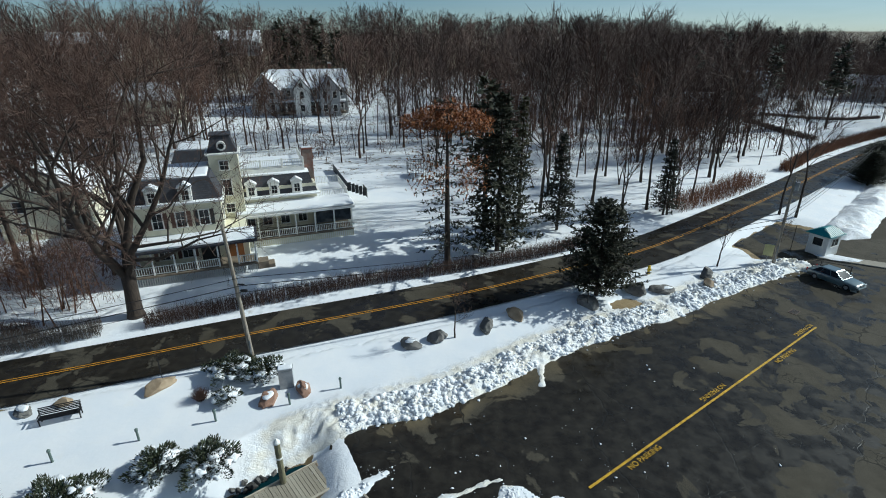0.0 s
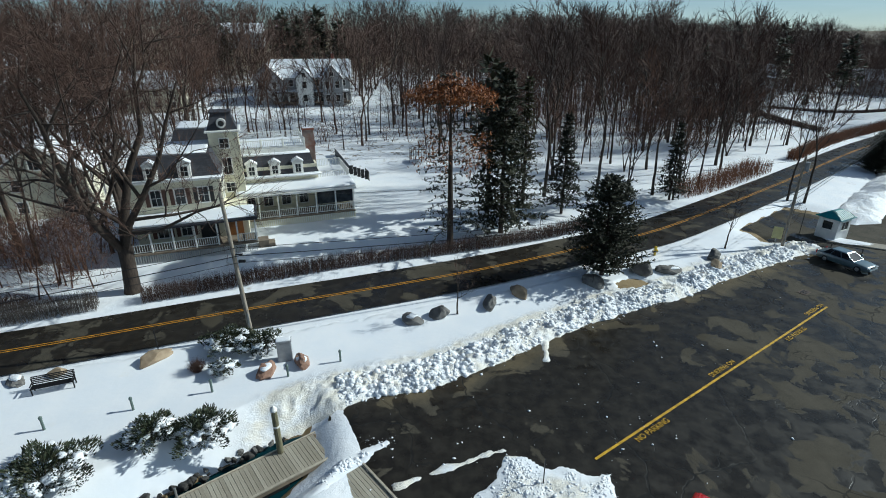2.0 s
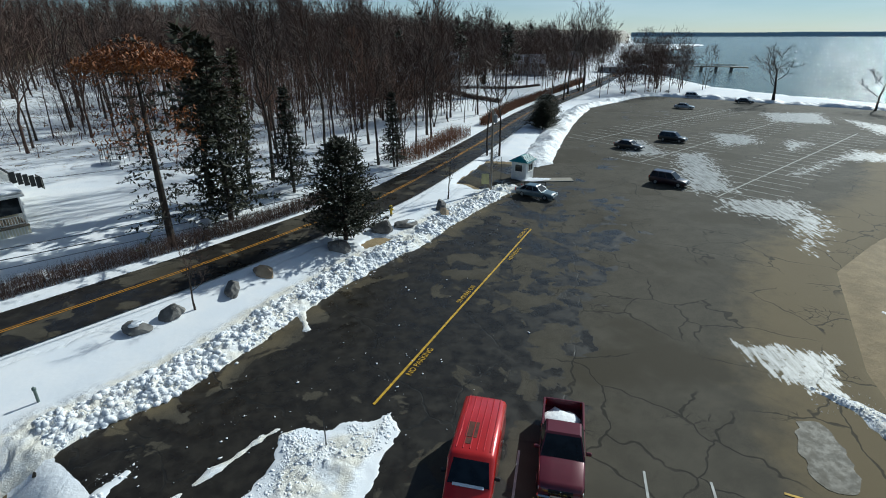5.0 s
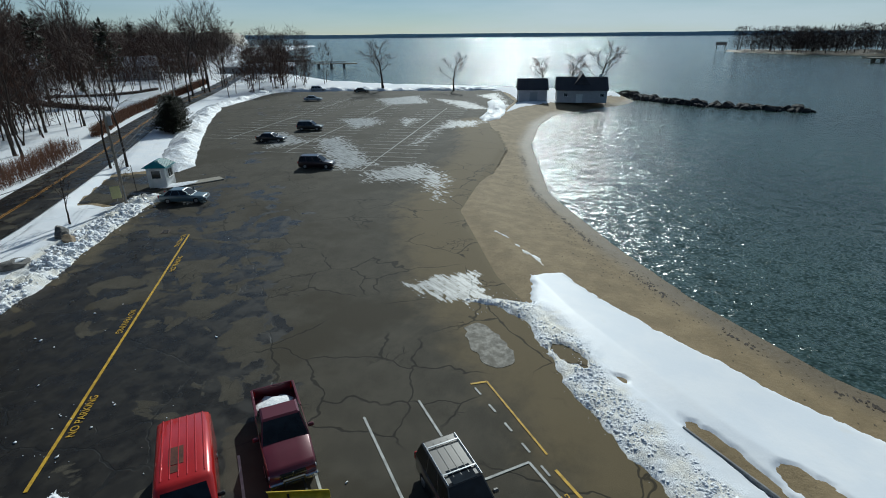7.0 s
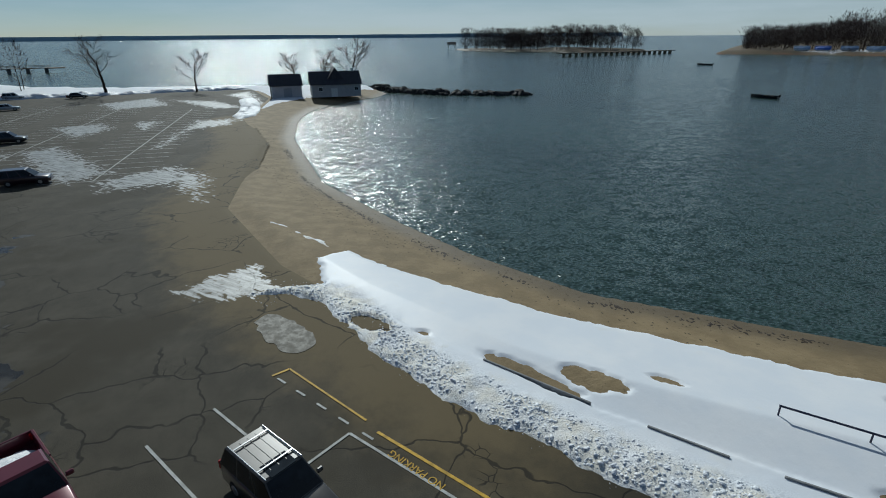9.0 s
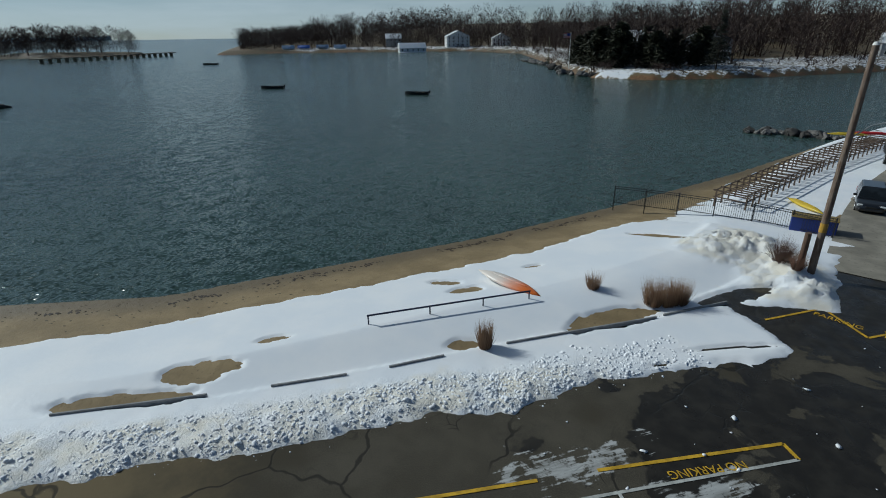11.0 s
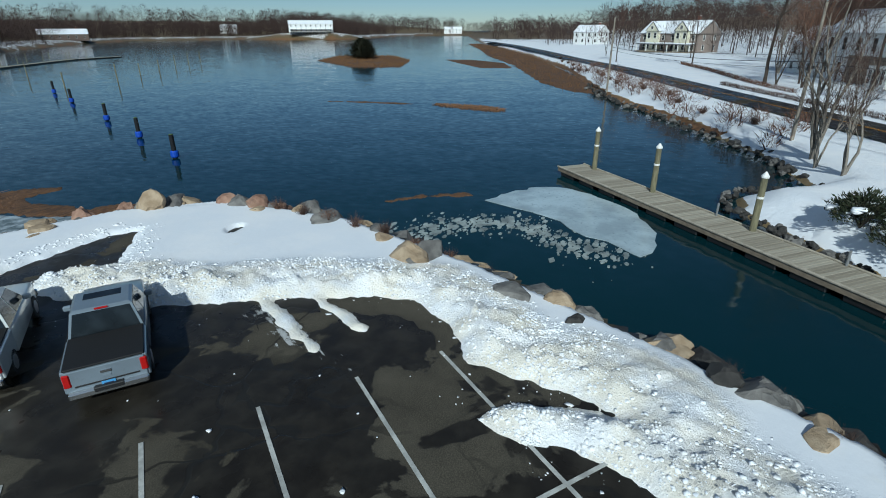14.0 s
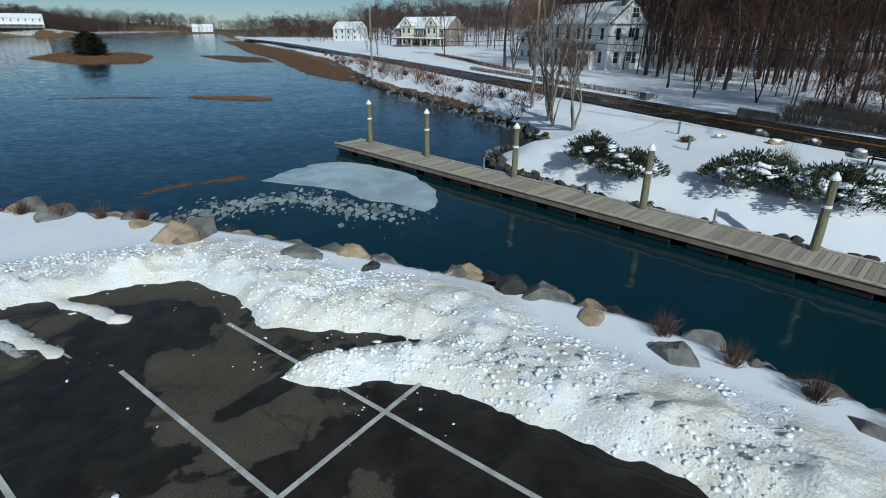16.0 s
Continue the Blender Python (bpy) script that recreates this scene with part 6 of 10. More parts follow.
def pickup(x, y, heading, mat, label, cover=True, double=True, z=None, plow=False):
    """A full-size pickup with crew cab; open bed with snow or a vinyl cover."""
    L, W = (5.85, 2.0) if double else (5.5, 1.98)
    v = thing("pickup_truck", x, y, z, heading, label, "pickup truck")
    h = W / 2
    xc = -L / 2 + (1.75 if double else 2.05)      # back of the cab
    rings = [body_ring(xc, h, 0.42, 1.18, 0.06), body_ring(0.6, h, 0.42, 1.18, 0.06), body_ring(L / 2 - 1.55, h - 0.01, 0.42, 1.16), body_ring(L / 2 - 0.3, h - 0.06, 0.44, 1.08), body_ring(L / 2, h - 0.12, 0.52, 0.98)]
    b = Geo().loft(rings)
    b.smooth = True
    part("body", b, mat, v)
    bed = Geo()
    bx0, bx1 = -L / 2 + 0.02, xc - 0.03
    bl, bc = bx1 - bx0, (bx0 + bx1) / 2
    for s in (-1, 1):
        bed.box(bc, s * (h - 0.06), 0.87, bl, 0.12, 0.68, b=0.03)
    bed.box(bc, 0, 0.60, bl, W - 0.2, 0.10)
    bed.box(bx1 - 0.03, 0, 0.87, 0.06, W - 0.2, 0.66)
    part("bed", bed, mat, v)
    gate = part("tailgate", Geo().box(bx0, 0, 0.88, 0.09, W - 0.14, 0.62, b=0.02), mat, v)
    part("tailgate_handle", Geo().box(bx0 - 0.05, 0, 1.0, 0.03, 0.26, 0.09, b=0.01), CHROME if double else BLACK, gate)
    part("badge", Geo().box(bx0 - 0.048, 0, 0.86, 0.02, 0.22, 0.09, b=0.02), GREY_CAR, gate, "plain oval badge")
    zt = 1.90 if double else 1.76
    cabin(v, mat, xc + 0.02, 1.22, xc + 0.22, 0.42, 1.16, zt, h - 0.04, h - 0.22, (0.46,) if double else (0.2,))
    if cover:
        part("bed_cover", Geo().box(bc, 0, 1.235, bl + 0.02, W - 0.12, 0.05, b=0.015), TONNEAU, v, "black vinyl bed cover")
        part("sunroof", Geo().box(-0.05, 0, zt + 0.045, 0.42, 1.0, 0.03, b=0.01), CAR_GLASS, v)
    else:
        s = Geo().blob(bc, 0, 0.72, bl * 0.46, W * 0.4, 0.2, 0.22, 5, 3)
        s.smooth = True
        part("snow_load", s, SNOW, v, "heap of snow in the bed")
    bump = part("bumper", Geo().box(-L / 2 - 0.06, 0, 0.5, 0.18, W - 0.12, 0.2, b=0.04), CHROME, v)
    part("step_pad", Geo().box(-L / 2 - 0.07, 0, 0.56, 0.19, 0.7, 0.14, b=0.02), BLACK, bump, "black plastic step pad")
    if double:
        part("gate_trim", Geo().box(bx0 - 0.05, 0, 0.72, 0.02, W - 0.5, 0.05, b=0.008), BLACK, gate)
        part("roof_lamp", Geo().box(xc + 0.20, 0, zt + 0.03, 0.05, 0.34, 0.05, b=0.01), TAIL, v)
        for s in (-1, 1):
            part("tail_light", Geo().box(-L / 2 + 0.01, s * (h - 0.11), 0.94, 0.14, 0.17, 0.40, b=0.03), TAIL, v)
    part("front_bumper", Geo().box(L / 2 + 0.03, 0, 0.52, 0.2, W - 0.1, 0.24, b=0.05), CHROME, v)
    gr = part("grille", Geo().box(L / 2 + 0.01, 0, 0.82, 0.1, 1.0, 0.26, b=0.02), BLACK, v)
    part("grille_bar", Geo().box(L / 2 + 0.06, 0, 0.82, 0.03, 0.98, 0.05).box(L / 2 + 0.06, 0, 0.82, 0.03, 0.05, 0.26), CHROME, gr)
    add_wheels(v, (-L / 2 + 1.15, L / 2 - 0.98), h - 0.1, 0.40)
    fittings(v, L, W, 0.86, 0.95, mat, 0.85)
    if plow:
        pl = Geo()
        n = 9
        prof = [(L / 2 + 0.85 + 0.16 * math.sin(math.pi * i / (n - 1)) * -1, 0.08 + 0.7 * i / (n - 1)) for i in range(n)]
        for s in (0,):
            outer = prof + [(px + 0.04, pz) for px, pz in prof[::-1]]
            pl.prism(outer, -1.15, 1.15)
        m = Matrix.Translation((L / 2 + 0.85, 0, 0)) @ Matrix.Rotation(radians(-22), 4, "Z") @ Matrix.Translation((-L / 2 - 0.85, 0, 0))
        pl.v = [tuple(m @ Vector(p)) for p in pl.v]
        pb = part("plow_blade", pl, PLOW, v, "yellow snow plough blade")
        part("plow_arm", Geo().box(L / 2 + 0.4, 0.35, 0.45, 0.8, 0.08, 0.1).box(L / 2 + 0.4, -0.35, 0.45, 0.8, 0.08, 0.1), BLACK, pb)
        part("plow_frame", Geo().box(L / 2 + 0.3, 0, 0.85, 0.08, 0.8, 0.06).box(L / 2 + 0.3, 0.38, 0.6, 0.08, 0.06, 0.55).box(L / 2 + 0.3, -0.38, 0.6, 0.08, 0.06, 0.55), BLACK, pb)
    return v


def van(x, y, heading, z=None):
    L, W = 5.4, 2.0
    v = thing("van", x, y, z, heading, "bright red panel van with rusted roof patch and snow on wiper", "van")
    h = W / 2
    rings = [body_ring(-L / 2, h - 0.08, 0.36, 2.02, 0.2), body_ring(-L / 2 + 0.15, h, 0.34, 2.10, 0.22), body_ring(0.9, h, 0.34, 2.10, 0.22), body_ring(1.15, h, 0.34, 2.04, 0.2),
             body_ring(1.85, h - 0.01, 0.36, 1.20, 0.12), body_ring(L / 2 - 0.15, h - 0.08, 0.38, 1.02, 0.1), body_ring(L / 2, h - 0.16, 0.46, 0.9)]
    b = Geo().loft(rings)
    b.smooth = True
    part("body", b, RED, v)
    ws = Geo()
    quad_panel(ws, (1.88, -h + 0.08, 1.2), (1.88, h - 0.08, 1.2), (1.2, h - 0.22, 1.98), (1.2, -h + 0.22, 1.98), 0.06, 0.02)
    part("windscreen", ws, CAR_GLASS, v)
    part("wiper_snow", Geo().box(1.9, 0, 1.25, 0.16, 1.3, 0.05, b=0.02), SNOW, v)
    for s in (-1, 1):
        w = Geo()
        a = [(0.55, s * (h + 0.0), 1.2), (1.55, s * (h + 0.0), 1.2), (1.1, s * (h - 0.06), 1.85), (0.6, s * (h - 0.06), 1.85)]
        quad_panel(w, *(a if s < 0 else a[::-1]), 0.05, 0.012)
        part("side_window", w, CAR_GLASS, v)
    for i in range(6):
        part("roof_rib", Geo().box(-0.9, -0.72 + i * 0.288, 2.115, 3.4, 0.05, 0.035, b=0.012), RED, v)
    rust = paint("rusty_roof", (0.10, 0.028, 0.015), 0.85, vary=0.5, scale=4)
    part("rust_patch", Geo().box(-0.35, -0.22, 2.122, 0.95, 0.5, 0.012), rust, v, "rusted bare roof patch")
    part("rust_patch", Geo().box(0.35, -0.30, 2.122, 0.35, 0.28, 0.012), rust, v, "rusted bare roof patch")
    part("bumper", Geo().box(L / 2 + 0.02, 0, 0.5, 0.2, W - 0.2, 0.2, b=0.05), BLACK, v)
    part("rear_bumper", Geo().box(-L / 2 - 0.05, 0, 0.45, 0.16, W - 0.16, 0.18, b=0.04), CHROME, v)
    part("grille", Geo().box(L / 2 - 0.02, 0, 0.74, 0.1, 1.0, 0.2, b=0.02), BLACK, v)
    add_wheels(v, (-L / 2 + 1.1, L / 2 - 1.0), h - 0.1, 0.36, CHROME)
    fittings(v, L, W, 0.76, 0.95, BLACK, 1.35)
    return v


HD = math.degrees(math.atan2(-0.735, -0.678))      # the heading of the parked cars
van(10.15, 14.85, HD, 0)
pickup(14.0, 13.65, HD, MAROON, "maroon pickup truck with snow in its bed and yellow plough", cover=False, double=False, z=0, plow=True)
car(13.75, 5.35, HD, TAUPE_CAR, "dark taupe sport utility car with roof rack and sunroof", z=0, rack=True, name="suv")
pickup(-7.8, -18.6, HD, WHITE_CAR, "pearl white crew-cab pickup truck with black bed cover", z=0)
pickup(-9.25, -15.0, HD, GREY_CAR, "steel grey crew-cab pickup truck with black bed cover", z=0)
FARCARS = "cars parked on the far side of the lot"
car(70.6, 61.0, -70, DARK_CAR, "black saloon car parked on the lot", False, 0, group=FARCARS)
car(82.3, 61.6, -68, DARK_CAR, "black sport utility car parked on the lot", True, 0, group=FARCARS)
car(57.4, 42.5, -70, car_paint("dark_wine_paint", (0.03, 0.012, 0.018)), "dark wine sport utility car parked on the lot", True, 0, group=FARCARS)
car(122.3, 89.6, -60, SILVER, "silver saloon car parked near the shore", False, 0, group=FARCARS)
car(146.5, 88.6, -60, DARK_CAR, "dark saloon car parked near the snowbank", False, None, group=FARCARS)
car(146.0, 104.4, -60, SILVER, "silver sport utility car parked near the snowbank", True, None, group=FARCARS)
car(39.3, 46.8, -64, BLUE_GREY, "blue-grey saloon car driving at the entrance", False, 0)
# vehicles on the spit road
car(-1.3, -49.4, 92, DARK_CAR, "black sport utility car on the spit road", True, name="suv")
dt = thing("dump_truck", -3.4, -65.5, None, 95, "white dump truck with black bed on the spit road", "truck")
b = Geo().loft([body_ring(0.6, 1.15, 0.7, 2.6, 0.15), body_ring(1.9, 1.15, 0.7, 2.6, 0.15), body_ring(2.3, 1.12, 0.7, 1.75, 0.12), body_ring(3.9, 1.0, 0.75, 1.65, 0.15)])
b.smooth = True
part("cab", b, WHITE_CAR, dt)
w = Geo()
quad_panel(w, (2.32, -1.05, 1.78), (2.32, 1.05, 1.78), (1.95, 0.98, 2.5), (1.95, -0.98, 2.5), 0.08, 0.03)
part("windscreen", w, CAR_GLASS, dt)
part("grille", Geo().box(3.95, 0, 1.2, 0.12, 1.3, 0.7, b=0.04), BLACK, dt)
part("bumper", Geo().box(4.05, 0, 0.65, 0.2, 2.3, 0.3, b=0.05), CHROME, dt)
bed = Geo().box(-1.6, 0, 1.15, 4.2, 2.35, 0.2)
for s in (-1, 1):
    bed.box(-1.6, s * 1.15, 1.7, 4.2, 0.1, 1.0, b=0.02)
bed.box(0.45, 0, 1.9, 0.1, 2.35, 1.5, b=0.02)
part("dump_bed", bed, BLACK, dt)
add_wheels(dt, (-2.3, 2.9), 1.0, 0.5)
for s in (-1, 1):
    part("mirror", Geo().box(2.0, s * 1.4, 2.0, 0.1, 0.2, 0.45, b=0.02), BLACK, dt)
    part("headlight", Geo().box(3.97, s * 0.85, 1.2, 0.1, 0.2, 0.2, b=0.03), LENS, dt)

# ---- markings on the lot ----
def strip(x0, y0, x1, y1, w, mat, name="marking", z=0.016, parent=None, label=""):
    z += 0.005 if abs(x1 - x0) > abs(y1 - y0) else 0.0
    ln, rz = math.hypot(x1 - x0, y1 - y0), math.degrees(math.atan2(y1 - y0, x1 - x0))
    return part(name, Geo().box((x0 + x1) / 2, (y0 + y1) / 2, z, ln, w, 0.008, rz), mat, parent or parking_lot, label)


def lettering(body, x, y, rz, size, mat, parent, z=0.022, depth=0.002, up=None, wide=1.0, name="lettering"):
    cu = bpy.data.curves.new(name, "FONT")
    cu.body, cu.size, cu.extrude = body, size, depth
    cu.align_x, cu.align_y = "CENTER", "CENTER"
    tmp = bpy.data.objects.new(name, cu)
    scene.collection.objects.link(tmp)
    me = bpy.data.meshes.new_from_object(tmp.evaluated_get(bpy.context.evaluated_depsgraph_get()))
    bpy.data.objects.remove(tmp)
    me.materials.clear()
    me.materials.append(mat)
    ob = part(name, me, None, parent)
    ob.matrix_basis = (up or pose(x, y, z, 0, 0, rz)) @ Matrix.Diagonal((wide, 1, 1, 1))
    return ob


DX, DY = 0.678, 0.735       # direction of the stall lines
NX, NY = 0.735, -0.678      # across the stalls
LANE = math.degrees(math.atan2(DY, DX))
# stall block beside the inlet bank: spine and crossing lines
strip(3.9, -11.7, -9.3, 0.1, 0.11, WHITE_LINE, "stall_line")
for k in range(6):
    ex_, ey_ = -2.25 - k * 2.0, -14.65 + k * 1.9
    strip(ex_, ey_, ex_ + DX * 11.2, ey_ + DY * 11.2, 0.11, WHITE_LINE, "stall_line")
strip(-0.2, -16.4, 16.9, 3.5, 0.11, WHITE_LINE, "stall_line")
strip(-11.6, -20.6, -13.0, -22.1, 0.11, WHITE_LINE, "stall_line")
# stall block below the parked van and trucks
strip(16.9, 3.5, 6.2, 13.3, 0.11, WHITE_LINE, "stall_line")
for k in range(5):
    ex_, ey_ = 18.75 - k * 2.03, 9.4 + k * 1.86
    strip(ex_, ey_, ex_ - DX * (11.0 if k > -1 else 6), ey_ - DY * (11.0 if k > -1 else 6), 0.11, WHITE_LINE, "stall_line")
# yellow no-parking edge along the beach side
strip(0.3, -16.9, 4.7, -12.1, 0.13, YELLOW, "yellow_line")
strip(6.0, -10.6, 9.0, -7.2, 0.13, YELLOW, "yellow_line")
strip(0.3, -16.9, -0.2, -16.4, 0.13, YELLOW, "yellow_line")
strip(16.9, 2.4, 11.5, -3.8, 0.13, YELLOW, "yellow_line")
strip(20.9, 7.5, 21.4, 6.8, 0.13, YELLOW, "yellow_line")
strip(21.4, 6.8, 17.6, 2.9, 0.10, YELLOW, "yellow_line")
for k in range(5):
    strip(20.7 - k * 0.95, 7.2 - k * 1.05, 20.3 - k * 0.95, 6.75 - k * 1.05, 0.10, WHITE_LINE, "stall_line")
# long yellow line with lettering
strip(8.0, 21.35, 31.8, 38.25, 0.15, YELLOW, "yellow_line")
YDIR = math.degrees(math.atan2(38.25 - 21.35, 31.8 - 8.0))
lettering("NO PARKING", 11.9, 23.6, YDIR, 0.52, YELLOW, parking_lot, wide=0.95)
lettering("NO PARKING", 18.8, 29.6, YDIR + 180, 0.52, YELLOW, parking_lot, wide=0.95)
lettering("NO PARKING", 26.6, 34.0, YDIR, 0.52, YELLOW, parking_lot, wide=0.95)
lettering("NO PARKING", 30.4, 37.8, YDIR + 180, 0.52, YELLOW, parking_lot, wide=0.95)
lettering("NO PARKING", 2.0, -14.2, LANE, 0.46, YELLOW, parking_lot, wide=0.95)
lettering("NO PARKING", 7.4, -8.2, LANE, 0.46, YELLOW, parking_lot, wide=0.95)
lettering("NO PARKING", 14.9, 0.9, LANE, 0.46, YELLOW, parking_lot, wide=0.95)
lettering("PARKING", -0.6, -27.5, 170, 0.5, YELLOW, parking_lot, wide=0.95)
# hatched box and access bay near the gate
for a in ((2.1, -25.6, 0.2, -28.3), (-0.2, -28.2, -1.75, -26.5), (-1.75, -26.5, -4.0, -29.5),
          (-3.7, -24.6, -5.9, -22.6), (-5.9, -22.6, -7.0, -24.0), (-3.7, -24.6, -7.6, -29.2), (-7.0, -24.0, -8.6, -28.0),
          (-4.5, -25.6, -6.4, -23.3), (-5.2, -26.4, -7.1, -24.3), (-6.0, -27.3, -7.6, -25.4), (-6.8, -28.3, -8.1, -26.6)):
    strip(*a, 0.12, YELLOW, "yellow_line")
for cx, cy in ((-2.6, -27.3), (-7.0, -21.4)):
    ring = Geo().tube([(cx + 0.3 * math.cos(a), cy + 0.42 * math.sin(a), 0.016) for a in np.linspace(0.6, 5.6, 14)], 0.05, 4)
    ring.box(cx + 0.1, cy + 0.45, 0.016, 0.12, 0.5, 0.01, 20)
    part("wheelchair_mark", ring, YELLOW, parking_lot, "worn yellow wheelchair sign")
# far rows of stalls
for row in range(3):
    sx0, sy0 = 58 + row * 6, 36 + row * 17.0
    strip(sx0, sy0, sx0 + 62, sy0 + 13, 0.14, WHITE_LINE, "stall_line")
    for k in range(22):
        px, py = sx0 + k * 2.82, sy0 + k * 0.59
        strip(px + 1.1, py - 5.3, px - 1.1, py + 5.3, 0.11, WHITE_LINE, "stall_line")
grate = part("drain_frame", Geo().box(31.6, 40.9, 0.012, 1.0, 0.7, 0.02, 35, b=0.005), paint("rusty_iron", (0.09, 0.06, 0.045), 0.8), parking_lot, "rusty storm drain frame")
for k in range(7):
    part("drain_bar", Geo().box(31.6 + (k - 3) * 0.12 * 0.82, 40.9 + (k - 3) * 0.12 * 0.57, 0.026, 0.05, 0.56, 0.012, 35), BLACK, grate)
part("concrete_kerb", Geo().box(40.6, 46.2, 0.03, 3.4, 0.5, 0.12, 60, b=0.03), WHITE_LINE, parking_lot)

pud = Mat("standing_water", 0.36)
pud.colour(pud.mix(pud.ramp(pud.noise(1.5, 5, co=pud.world_pos()), 0.4, 0.6), (0.050, 0.041, 0.025), (0.060, 0.048, 0.029)))
pud.rough(pud.mix(pud.ramp(pud.noise(2.2, 5, 0.7, co=pud.world_pos()), 0.35, 0.65), (0.46, 0.46, 0.46), (0.56, 0.56, 0.56)))
pud.bump(pud.noise(5.0, 4, co=pud.world_pos()), 0.35, 0.02)
pud.b.inputs["Specular IOR Level"].default_value = 0.10
PUDDLE = pud.m
edge_p = smooth_line([(25.9, 9.8), (26.7, 9.2), (26.1, 7.8), (24.8, 6.5), (23.2, 6.0), (22.7, 6.9), (24.0, 8.5), (25.9, 9.8)], 0.25)[:-1]
wob = [(x + 0.35 * float(vnoise(np.array(x * 2.0), np.array(y * 2.0), 4) - 0.5), y + 0.35 * float(vnoise(np.array(x * 2.0), np.array(y * 2.0), 7) - 0.5)) for x, y in edge_p]
tagged(part("puddle", Geo().prism(wob, 0.004, 0.014, "xy"), PUDDLE), "shallow puddle of meltwater on the sandy asphalt", "puddle", kind="stuff")

# small lumps of snow and ice scattered over the asphalt
sc = Geo()
rs = np.random.RandomState(9)
for cx, cy, k, sp in ((9.5, 23.5, 40, 2.2), (16, 29, 18, 4), (1.5, -13.5, 70, 2.4), (-2.5, -17.5, 50, 3.2), (-6, -12, 45, 4), (-10.5, -3.8, 60, 1.8), (-5.0, -24.5, 40, 2.5), (24, 33, 18, 6),
                       (0.5, 22, 40, 2.5), (6, 28, 20, 4), (-9.5, -10.5, 40, 3.0), (13.5, 20, 12, 4)):
    for _ in range(int(k * (0.7 if cy > 0 else 0.4))):
        x, y = rs.normal(cx, sp), rs.normal(cy, sp)
        r = 0.015 + 0.055 * rs.rand() ** 3
        sc.blob(x, y, 0.02 + r * 0.2, r * (1 + rs.rand()), r * (1 + rs.rand()), r * 0.55, 0.4, int(rs.randint(99)), 1)
sc.smooth = True
tagged(part("snow_crumbs", sc, SNOW), "small crumbs of snow scattered over the asphalt", "snow", kind="stuff")


# ---- planted strip between road and lot ----
def make_stone(name, a, b):
    m = Mat(name, 0.85)
    m.colour(m.mix(m.ramp(m.noise(1.6, 6), 0.3, 0.7), a, b))
    m.bump(m.math("ADD", m.noise(3, 6), m.noise(14, 4)), 0.5, 0.06)
    return m.m


STONE_GREY = make_stone("grey_boulder", (0.09, 0.085, 0.08), (0.20, 0.19, 0.175))
STONE_TAN = make_stone("tan_boulder", (0.25, 0.18, 0.11), (0.40, 0.31, 0.21))
STONE_RED = make_stone("red_boulder", (0.20, 0.11, 0.075), (0.32, 0.20, 0.14))
STONE_DARK = make_stone("dark_wet_rock", (0.016, 0.015, 0.014), (0.06, 0.055, 0.05))
POLE_WOOD = make_bark("pole_wood", (0.19, 0.16, 0.125), (0.33, 0.29, 0.235))
PILE_WOOD = make_bark("greenish_pile_wood", (0.12, 0.11, 0.065), (0.22, 0.20, 0.12))
METAL_GREY = paint("galvanised_metal", (0.33, 0.34, 0.35), 0.45, 0.6)
METAL_BLACK = paint("black_metal", (0.015, 0.015, 0.017), 0.45, 0.3)
GREEN_METAL = paint("grey_green_post", (0.10, 0.14, 0.125), 0.5)


def boulder(x, y, rx, ry, rz_, mat, label, seed, turn=0.0, snow=True, sink=0.3, z=None, group=""):
    g0 = (gz(x, y) if z is None else z)
    g = Geo().blob(0, 0, rz_ * (1 - sink) * 0.8, rx * 1.08, ry * 1.08, rz_ * 1.05, 0.2, seed, 3, cuts=6)
    b = thing("boulder", x, y, g0 - 0.08, turn, label, "boulder", group)
    part("stone", g, mat, b)
    if snow:
        s = Geo().blob(0, 0, rz_ * 1.18, rx * 0.62, ry * 0.62, 0.14, 0.25, seed + 3, 2)
        s.smooth = True
        part("snow_cap", s, SNOW, b, "white snow")
    return b


